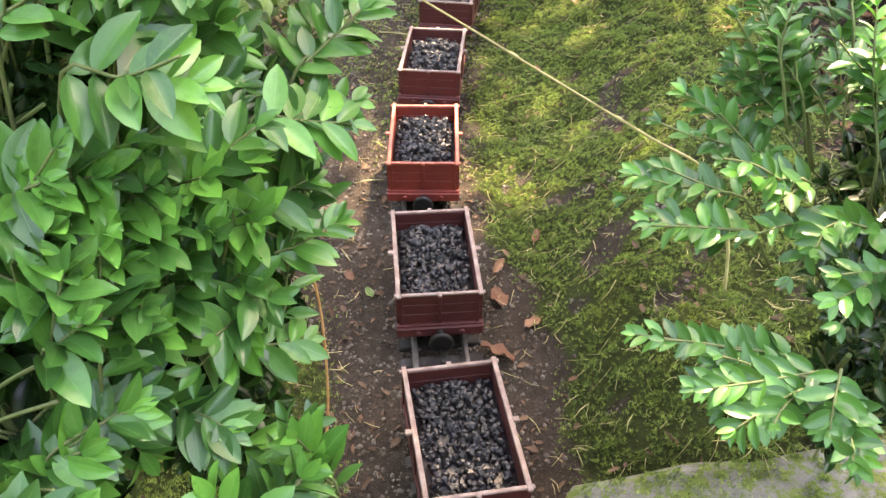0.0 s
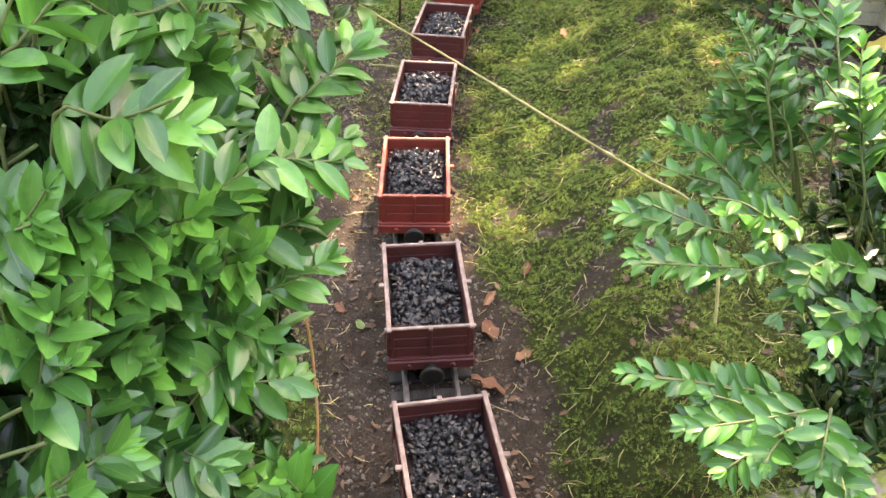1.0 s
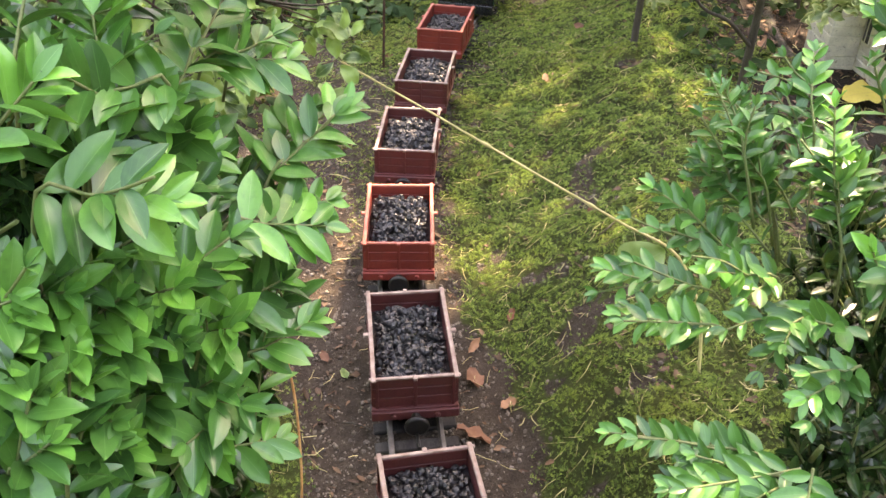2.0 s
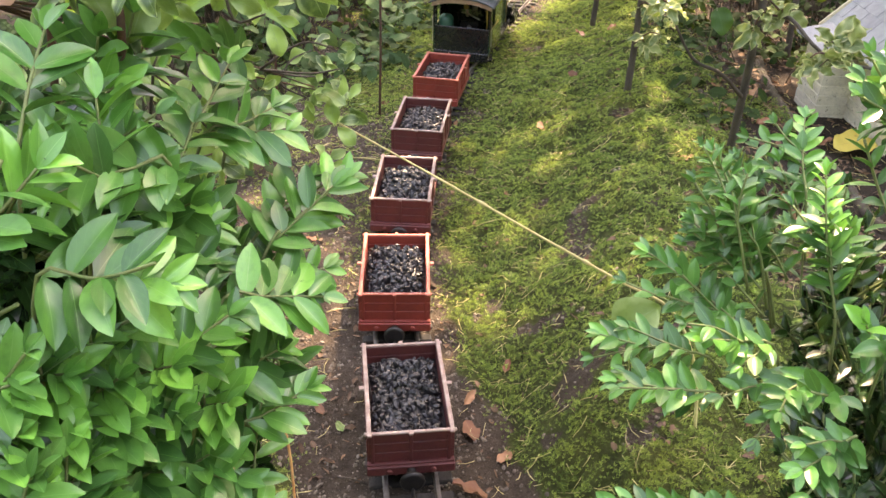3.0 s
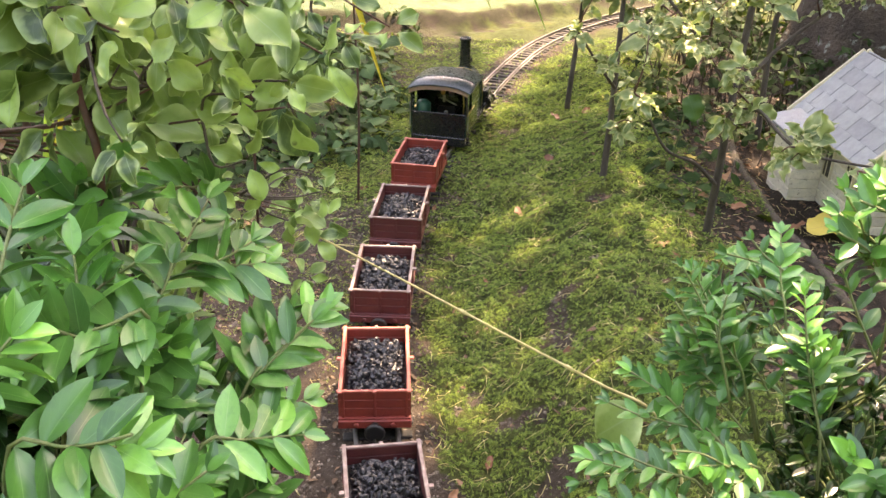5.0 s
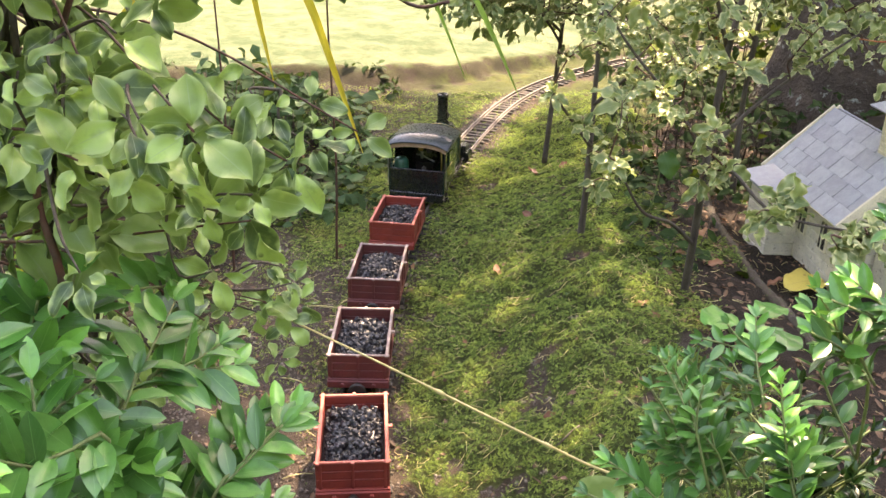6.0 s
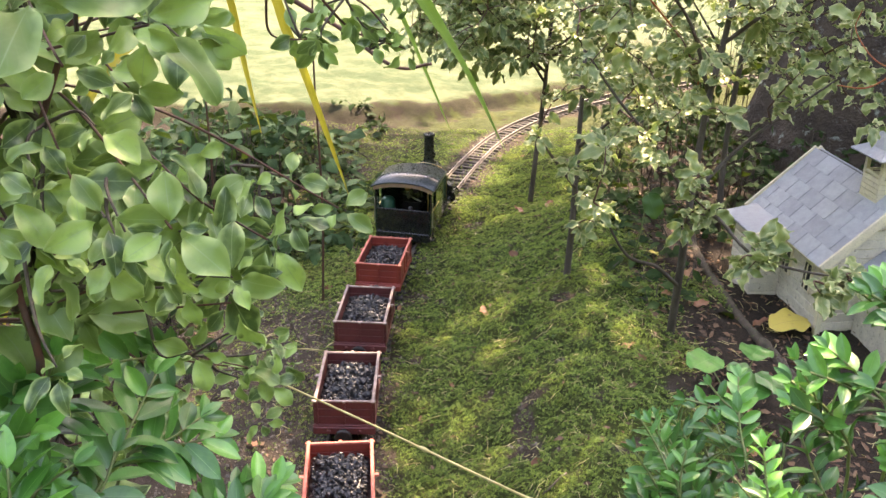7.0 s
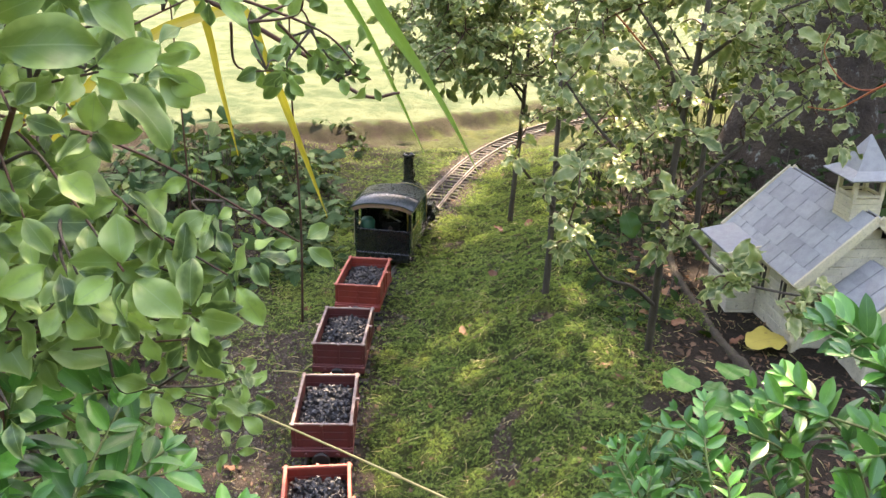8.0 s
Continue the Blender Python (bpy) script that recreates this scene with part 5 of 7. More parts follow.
    for a, b in zip(rings, rings[1:]):
        for k in range(4):
            bm.faces.new((a[k], a[(k + 1) % 4], b[(k + 1) % 4], b[k]))
    bm.faces.new(rings[0][::-1])
    bm.faces.new(rings[-1])
    part("spire", bm, M_SHINGLE, bt, "pointed grey shingled spire")
    return h


church(Matrix.Translation((0.845, 1.345, 0.045)) @ Matrix.Rotation(radians(-1.5), 4, "Z"))


# ---- shrub with pale-edged round leaves, over the left of the track ----
PIT_SHAPES, PIT_MESHES = leaf_kinds("leaf", "ovate", M_PIT, 12)
TREE_SHAPES, TREE_MESHES = leaf_kinds("leaf", "wavy", M_TREE)


def whorl(p, out, n, size, rng, face, tilt=0.5):
    """Leaves set round a twig's tip."""
    p, out, face = Vector(p), Vector(out).normalized(), Vector(face).normalized()
    x = out.cross(face)
    x = x.normalized() if x.length > 1e-4 else Vector((1, 0, 0))
    y = face.cross(x).normalized()
    poses = []
    for k in range(n):
        a = math.tau * (k + rng.uniform(-0.25, 0.25)) / n
        d = x * math.cos(a) + y * math.sin(a) + out * tilt + Vector((rng.uniform(-1, 1), rng.uniform(-1, 1), rng.uniform(-1.2, 0.6))) * 0.2
        nrm = face + (x * math.cos(a) + y * math.sin(a)) * -0.3 + Vector((rng.uniform(-1, 1), rng.uniform(-1, 1), rng.uniform(-1, 1))) * 0.75
        poses.append(axes(p + d * 0.003, d, nrm, size * rng.uniform(0.5, 1.25), rng.uniform(0.78, 1.1)))
    return poses


BRANCH_A = ((-0.12, 0.58, 0.4), (-0.075, 0.535, 0.5), (-0.077, 0.535, 0.545), (-0.067, 0.535, 0.583), (-0.053, 0.535, 0.619), (-0.038, 0.535, 0.65), (-0.02, 0.535, 0.672))
BRANCH_B = ((-0.11, 0.6, 0.56), (-0.08, 0.56, 0.6), (-0.055, 0.555, 0.612))


def round_leaf_shrub():
    rng = random.Random(12)
    root = Vector((-0.27, 0.72, 0.03))
    sh = holder("variegated_shrub", Matrix.Translation(root), "pale green shrub with round cream-edged leaves on dark twigs", "shrub")
    back = Matrix.Translation(-root)
    toward = (0.15, -0.75, 0.55)
    tips = [  # tip, leaves, size, hanging
        ((-0.007, 0.472, 0.588), 7, 0.026, 0), ((0.040, 0.575, 0.556), 5, 0.022, 0), ((0.012, 0.556, 0.55), 4, 0.038, 1), ((-0.008, 0.72, 0.385), 5, 0.027, 0), ((-0.005, 0.66, 0.43), 4, 0.023, 0),
        ((-0.028, 0.45, 0.655), 4, 0.036, 0), ((-0.012, 0.47, 0.668), 3, 0.033, 1), ((-0.008, 0.475, 0.645), 3, 0.034, 1), ((-0.03, 0.47, 0.635), 4, 0.026, 0),
        ((0.05, 0.72, 0.615), 6, 0.026, 1), ((0.078, 0.718, 0.597), 3, 0.024, 1), ((0.03, 0.73, 0.6), 5, 0.026, 1), ((-0.062, 0.516, 0.575), 4, 0.03, 1),
        ((-0.038, 0.568, 0.545), 5, 0.034, 1), ((-0.008, 0.566, 0.527), 5, 0.034, 1)]
    tips += [
        ((0.012, 0.573, 0.545), 5, 0.03, 1), ((-0.012, 0.558, 0.565), 5, 0.03, 0), ((-0.036, 0.618, 0.498), 5, 0.026, 0), ((-0.012, 0.655, 0.435), 5, 0.024, 0),
        ((-0.05, 0.59, 0.552), 5, 0.028, 0), ((-0.11, 0.6, 0.52), 5, 0.024, 0), ((-0.045, 0.486, 0.575), 5, 0.026, 0), ((-0.04, 0.496, 0.595), 5, 0.026, 0),
        ((-0.07, 0.6, 0.5), 5, 0.022, 0), ((-0.035, 0.6, 0.455), 5, 0.022, 0), ((-0.022, 0.51, 0.56), 5, 0.026, 1), ((0.0, 0.527, 0.537), 4, 0.03, 1),
        ((-0.05, 0.62, 0.42), 4, 0.022, 0), ((-0.07, 0.6, 0.58), 5, 0.028, 0)]
    tips += [
        ((-0.035, 0.56, 0.61), 6, 0.028, 0), ((-0.01, 0.56, 0.635), 5, 0.028, 1), ((-0.06, 0.52, 0.64), 6, 0.03, 0), ((-0.03, 0.68, 0.62), 6, 0.028, 0),
        ((0.0, 0.66, 0.65), 6, 0.028, 1), ((-0.05, 0.7, 0.66), 6, 0.028, 0), ((0.045, 0.6, 0.66), 4, 0.024, 1), ((-0.08, 0.62, 0.66), 6, 0.03, 0)]
    hub = [Vector(p) for p in ((-0.2, 0.68, 0.35), (-0.16, 0.6, 0.5), (-0.13, 0.65, 0.6), (-0.2, 0.56, 0.42))]
    single, rest, bm = [], [], bmesh.new()
    arch = spline([(-0.13, 0.65, 0.6), (-0.06, 0.69, 0.66), (0.0, 0.7, 0.645), (0.05, 0.71, 0.625), (0.07, 0.72, 0.605)], 6)
    part("twig", tube(bmesh.new(), [back @ p for p in arch], list(np.linspace(0.0014, 0.0005, len(arch))), 5), M_REDTWIG, sh)
    for pts, r in ((BRANCH_A, 0.0019), (BRANCH_B, 0.0012)):
        sp = spline(pts, 5)
        part("limb", tube(bmesh.new(), [back @ p for p in sp], list(np.linspace(r, r * 0.45, len(sp))), 6), M_REDTWIG, sh)
    for h in hub:
        part("limb", tube(bmesh.new(), [back @ p for p in spline([root, root.lerp(h, 0.5) + Vector((0.015, 0.01, 0.02)), h], 5)], list(np.linspace(0.004, 0.0017, 11)), 7), M_REDTWIG, sh)
    for tip, n, size, hang in tips:
        tip = Vector(tip)
        h = min(hub, key=lambda q: (q - tip).length)
        if tip.x > 0.02 and tip.y > 0.6:
            # these hang from one long arching twig
            h = Vector((-0.01, 0.7, 0.64)) + Vector((0.5 * tip.x, 0, -0.01))
        mid = h.lerp(tip, 0.55) + Vector((rng.uniform(-0.015, 0.015), rng.uniform(-0.01, 0.02), rng.uniform(-0.01, 0.03)))
        part("twig", tube(bmesh.new(), [back @ p for p in spline([h, mid, tip], 6)], list(np.linspace(0.0009, 0.0004, 13)), 5), M_REDTWIG, sh)
        out = (tip - mid).normalized()
        face = Vector(toward) if not hang else Vector((0.1, -0.95, 0.25))
        size *= 0.53
        single += whorl(tip, out if not hang else Vector((0.3, 0, -1)), max(3, n - 1), size, rng, face, 0.35 if not hang else 0.9)
        # a few leaves back along the twig
        for t in (0.4, 0.75):
            p = mid.lerp(tip, t)
            a = Vector((rng.uniform(-1, 1), rng.uniform(-1, 1), rng.uniform(-0.8, 0.5)))
            single.append(axes(p, a, face + Vector((rng.uniform(-0.5, 0.5), 0, rng.uniform(-0.5, 0.5))), size * rng.uniform(0.7, 1.0)))
        for _k in range(3):
            q = tip + Vector((rng.gauss(-0.012, 0.011), rng.gauss(0.004, 0.01), rng.gauss(0.004, 0.011)))
            tube(bm, [back @ p for p in spline([mid.lerp(tip, 0.6), mid.lerp(q, 0.8) + Vector((0, 0, rng.uniform(-0.006, 0.006))), q], 4)], list(np.linspace(0.0008, 0.0004, 9)), 4)
            rest += whorl(q, q - mid, rng.randint(3, 5), size * 0.9, rng, face + Vector((rng.uniform(-0.5, 0.5), 0, rng.uniform(-0.3, 0.5))), 0.5)
    leaf_parts("leaf", [back @ m for m in single[:300]], PIT_MESHES, sh, rng)
    rest += single[300:]
    # the last mass, overhead and unseen, is added to block sky light
    for c, r, count in (((-0.075, 0.55, 0.56), (0.03, 0.03, 0.05), 26), ((-0.075, 0.54, 0.63), (0.03, 0.03, 0.04), 18), ((-0.17, 0.67, 0.55), (0.09, 0.1, 0.12), 20), ((-0.22, 0.75, 0.3), (0.12, 0.1, 0.16), 55), ((-0.16, 0.74, 0.68), (0.12, 0.12, 0.1), 22), ((-0.3, 0.6, 0.5), (0.1, 0.12, 0.2), 45),
                        ((-0.14, 0.75, 0.36), (0.06, 0.05, 0.1), 30), ((-0.5, 1.2, 0.98), (0.35, 0.4, 0.2), 130)):
        for _ in range(count):
            u = Vector((rng.gauss(0, 1), rng.gauss(0, 1), rng.gauss(0, 1))).normalized() * rng.uniform(0.1, 1) ** 0.4
            tip = Vector(c) + Vector((u.x * r[0], u.y * r[1], u.z * r[2]))
            tube(bm, [back @ p for p in (tip - u * 0.05 - Vector((0, 0, 0.03)), tip - u * 0.02, tip)], [0.0014, 0.001, 0.0006], 4)
            rest += whorl(tip, u, rng.randint(4, 6), rng.uniform(0.014, 0.026), rng, (rng.uniform(-0.5, 0.6), -0.6, rng.uniform(0.1, 0.9)))
    tagged(part("twig_tangle", bm, M_BARK, sh), kind="stuff")
    joined_leaves("foliage", [back @ m for m in rest], PIT_SHAPES, M_PIT_J, sh, "pale green inner foliage and an unseen overhang added above", rng)


round_leaf_shrub()


# ---- saplings with wavy leaves ----
def sapling(trunk, limbs, crown, seed, size, label, parts_n=120):
    """trunk, limbs: control points; crown: (centre, radii, twigs)."""
    rng = random.Random(seed)
    root = Vector(trunk[0])
    t = holder("sapling", Matrix.Translation(root), label, "tree", "saplings beside the track")
    back = Matrix.Translation(-root)
    wood = []
    for k, pts in enumerate([trunk] + limbs):
        sp = spline(pts, 7)
        wood += sp[len(sp) // 3:]
        r = (0.0062, 0.0032) if k == 0 else (0.0032, 0.0012)
        part("trunk" if k == 0 else "limb", tube(bmesh.new(), [back @ p for p in sp], list(np.linspace(r[0], r[1], len(sp))), 7), M_BARK, t)
    poses, bm = [], bmesh.new()
    tips = []
    for pts in limbs:
        tips.append(Vector(pts[-1]))
    for c, r, count in crown:
        for _ in range(round(count * 0.9)):
            u = Vector((rng.uniform(-1, 1), rng.uniform(-1, 1), rng.uniform(-1, 1)))
            tips.append(Vector(c) + Vector((u.x * r[0], u.y * r[1], u.z * r[2])))
    for tip in tips:
        near = min(wood, key=lambda p: (p - tip).length)
        if (near - tip).length > 0.16:
            near = tip + (near - tip).normalized() * 0.13
        mid = near.lerp(tip, 0.5) + Vector((rng.uniform(-1, 1), rng.uniform(-1, 1), 0.5)) * 0.012
        tube(bm, [back @ p for p in spline([near, mid, tip], 3)], [0.0014, 0.0013, 0.0012, 0.001, 0.0009, 0.0008, 0.0007], 4)
        wood.append(mid)
        face = (rng.uniform(-0.4, 0.4), rng.uniform(-0.8, 0.1), 0.9)
        poses += whorl(tip, tip - mid, rng.randint(3, 5), size, rng, face, 0.9)
        for k in (0.25, 0.4, 0.55, 0.7, 0.85):
            a = Vector((rng.uniform(-1, 1), rng.uniform(-1, 1), rng.uniform(-0.5, 0.5)))
            poses.append(axes(near.lerp(tip, k), a, (rng.uniform(-0.8, 0.8), rng.uniform(-1, 0.4), 0.8), size * rng.uniform(0.65, 1.1)))
    tagged(part("twig_tangle", bm, M_REDTWIG, t), kind="stuff")
    poses.sort(key=lambda m: m.translation.y)
    leaf_parts("leaf", [back @ m for m in poses[:parts_n]], TREE_MESHES, t, rng)
    joined_leaves("foliage", [back @ m for m in poses[parts_n:]], TREE_SHAPES, M_TREE_J, t, "wavy pale-edged leaves", rng)


sapling([(0.508, 1.309, 0.07), (0.50, 1.285, 0.2), (0.493, 1.268, 0.295), (0.512, 1.30, 0.42), (0.54, 1.33, 0.55), (0.56, 1.36, 0.75)],
        [[(0.495, 1.27, 0.3), (0.46, 1.31, 0.36), (0.40, 1.34, 0.43), (0.35, 1.36, 0.5)], [(0.497, 1.275, 0.31), (0.56, 1.29, 0.37), (0.64, 1.31, 0.42), (0.72, 1.32, 0.47)],
         [(0.503, 1.29, 0.17), (0.45, 1.25, 0.22), (0.39, 1.2, 0.26), (0.345, 1.185, 0.33)], [(0.5, 1.28, 0.25), (0.495, 1.2, 0.31), (0.51, 1.1, 0.295), (0.565, 1.0, 0.31)],
         [(0.515, 1.31, 0.44), (0.48, 1.3, 0.52), (0.43, 1.28, 0.58)], [(0.53, 1.32, 0.5), (0.6, 1.3, 0.56), (0.68, 1.28, 0.6)]],
        [((0.41, 1.25, 0.41), (0.06, 0.06, 0.05), 7), ((0.43, 1.33, 0.52), (0.12, 0.12, 0.1), 26), ((0.62, 1.32, 0.5), (0.12, 0.1, 0.1), 26),
         ((0.51, 1.1, 0.3), (0.04, 0.05, 0.015), 5), ((0.555, 1.02, 0.305), (0.03, 0.03, 0.012), 4), ((0.52, 1.25, 0.66), (0.2, 0.18, 0.08), 24), ((0.48, 1.19, 0.3), (0.02, 0.03, 0.02), 3)],
        31, 0.03, "slender young tree with wavy pale-edged leaves", 200)
sapling([(0.443, 1.987, 0.05), (0.45, 1.99, 0.16), (0.465, 2.02, 0.28), (0.48, 2.06, 0.42), (0.5, 2.1, 0.7)],
        [[(0.468, 2.03, 0.3), (0.42, 2.0, 0.36), (0.35, 1.98, 0.42)], [(0.475, 2.05, 0.36), (0.55, 2.02, 0.42), (0.62, 2.0, 0.46)], [(0.48, 2.06, 0.42), (0.42, 2.1, 0.5), (0.34, 2.12, 0.55)], [(0.47, 2.03, 0.32), (0.38, 2.1, 0.4), (0.3, 2.14, 0.43), (0.22, 2.16, 0.45)]],
        # the last crown mass is out of view, added to shade what lies below
        [((0.25, 2.15, 0.43), (0.07, 0.1, 0.06), 30), ((0.36, 2.12, 0.37), (0.08, 0.1, 0.06), 30), ((0.42, 2.13, 0.46), (0.1, 0.1, 0.06), 30), ((0.4, 1.98, 0.45), (0.17, 0.14, 0.1), 60), ((0.33, 1.98, 0.48), (0.08, 0.1, 0.07), 40), ((0.3, 2.0, 0.58), (0.1, 0.1, 0.06), 25), ((0.57, 1.9, 0.42), (0.13, 0.1, 0.14), 50), ((0.42, 2.05, 0.6), (0.22, 0.2, 0.1), 45), ((0.45, 2.05, 0.8), (0.3, 0.28, 0.14), 80)],
        32, 0.032, "slender dark-stemmed young tree standing in moss")
sapling([(0.40, 1.50, 0.07), (0.405, 1.51, 0.18), (0.413, 1.54, 0.3), (0.42, 1.57, 0.45)],
        [[(0.408, 1.52, 0.24), (0.36, 1.5, 0.3), (0.33, 1.47, 0.34)], [(0.412, 1.54, 0.3), (0.46, 1.5, 0.36), (0.5, 1.48, 0.38)]],
        [((0.43, 1.5, 0.36), (0.09, 0.08, 0.07), 18), ((0.45, 1.52, 0.22), (0.05, 0.05, 0.05), 4)], 33, 0.026, "thin young tree with dark red twigs", 60)
sapling([(0.78, 1.78, 0.05), (0.78, 1.8, 0.25), (0.8, 1.82, 0.5), (0.8, 1.85, 0.75)],
        [[(0.785, 1.81, 0.35), (0.7, 1.76, 0.45), (0.64, 1.74, 0.52)], [(0.79, 1.82, 0.4), (0.88, 1.76, 0.5), (0.95, 1.72, 0.55)]],
        [((0.72, 1.72, 0.5), (0.16, 0.12, 0.1), 34), ((0.92, 1.7, 0.56), (0.14, 0.12, 0.1), 30), ((1.0, 1.7, 0.43), (0.12, 0.1, 0.08), 22), ((0.8, 1.7, 0.68), (0.25, 0.2, 0.08), 30)], 34, 0.034, "slender young tree behind the model church", 60)


# ---- undergrowth ----
def simple_leaf(kind):
    v, f, u = leaf_shape(kind, 1)
    n = len(v) // 5 - 1
    keep = [round(n * r / 3) * 5 + c for r in range(4) for c in (0, 2, 4)]
    return v[keep], [(j * 3 + i, j * 3 + i + 1, j * 3 + 4 + i, j * 3 + 3 + i) for j in range(3) for i in range(2)], [u[k] for k in keep]


M_WEED_J = foliage("weed_leaf", (0.018, 0.048, 0.02), (0.06, 0.125, 0.05), (0.12, 0.2, 0.08), island=True, trans=0.15, rough=0.7, spec=0.15)
DARK_SHAPES = [simple_leaf("round"), simple_leaf("box"), simple_leaf("wavy")]


def thicket(name, label, area, height, count, size, seed, material=M_DARK_J, shapes=DARK_SHAPES, skip=None, category="undergrowth"):
    """A low mass of leaves on short stalks over area (x0, x1, y0, y1)."""
    rng = random.Random(seed)
    poses, bm = [], bmesh.new()
    for k in range(count):
        x, y = rng.uniform(area[0], area[1]), rng.uniform(area[2], area[3])
        if skip and skip(x, y):
            continue
        edge = min(lift(x, area[0], area[0] + 0.25), lift(-x, -area[1], -area[1] + 0.3), lift(y, area[2], area[2] + 0.3), lift(-y, -area[3], -area[3] + 0.3))
        edge *= 0.2 + 0.8 * lift(abs(side(x, y)), 0.13, 0.42)
        h = height * (0.15 + 0.85 * edge) * max(0.1, 0.7 + 1.1 * noise.noise(Vector((x * 7, y * 7, seed)))) * rng.uniform(0.35, 1) ** 0.5
        p = Vector((x, y, ground_z(x, y) + max(0.012, h)))
        a = Vector((rng.uniform(-1, 1), rng.uniform(-1, 1), rng.uniform(-0.7, 0.4)))
        poses.append(axes(p, a, (rng.uniform(-0.8, 0.8), rng.uniform(-0.9, 0.4), 1), size * rng.uniform(0.45, 1.3)))
        if k % (4 if height < 0.3 else 16) == 0:
            tube(bm, [(x + rng.uniform(-0.03, 0.03), y + rng.uniform(-0.03, 0.03), ground_z(x, y) - 0.004), p], [0.0016, 0.0008], 4)
    ob = holder(name, Matrix(), label, category, kind="stuff")
    tagged(part("stalk_tangle", bm, M_BARK, ob), kind="stuff")
    joined_leaves("foliage", poses, shapes, material, ob, "", rng)


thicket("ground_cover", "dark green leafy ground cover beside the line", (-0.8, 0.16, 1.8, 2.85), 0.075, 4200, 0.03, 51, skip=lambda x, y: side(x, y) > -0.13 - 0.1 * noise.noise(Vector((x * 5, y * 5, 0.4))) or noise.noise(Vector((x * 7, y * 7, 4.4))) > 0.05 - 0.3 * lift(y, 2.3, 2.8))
thicket("ground_cover", "loose broad-leaved weeds at the foot of the bank", (-0.5, 0.08, 1.75, 2.6), 0.2, 1000, 0.045, 57, M_WEED_J, skip=lambda x, y: side(x, y) > -0.16)
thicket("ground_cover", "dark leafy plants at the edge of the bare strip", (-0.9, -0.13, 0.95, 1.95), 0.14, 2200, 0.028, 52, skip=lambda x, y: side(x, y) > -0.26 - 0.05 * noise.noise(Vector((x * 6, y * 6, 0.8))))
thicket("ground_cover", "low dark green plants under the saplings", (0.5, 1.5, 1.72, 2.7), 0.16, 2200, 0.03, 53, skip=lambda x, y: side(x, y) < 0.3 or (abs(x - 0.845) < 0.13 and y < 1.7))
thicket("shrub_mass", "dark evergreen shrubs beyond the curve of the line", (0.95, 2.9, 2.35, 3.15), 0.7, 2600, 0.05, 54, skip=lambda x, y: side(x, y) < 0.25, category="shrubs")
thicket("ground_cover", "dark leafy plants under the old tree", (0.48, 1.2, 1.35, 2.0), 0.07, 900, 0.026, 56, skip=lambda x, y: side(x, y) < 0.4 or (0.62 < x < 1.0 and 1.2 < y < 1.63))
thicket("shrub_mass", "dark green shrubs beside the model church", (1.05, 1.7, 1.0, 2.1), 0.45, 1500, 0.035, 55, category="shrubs")


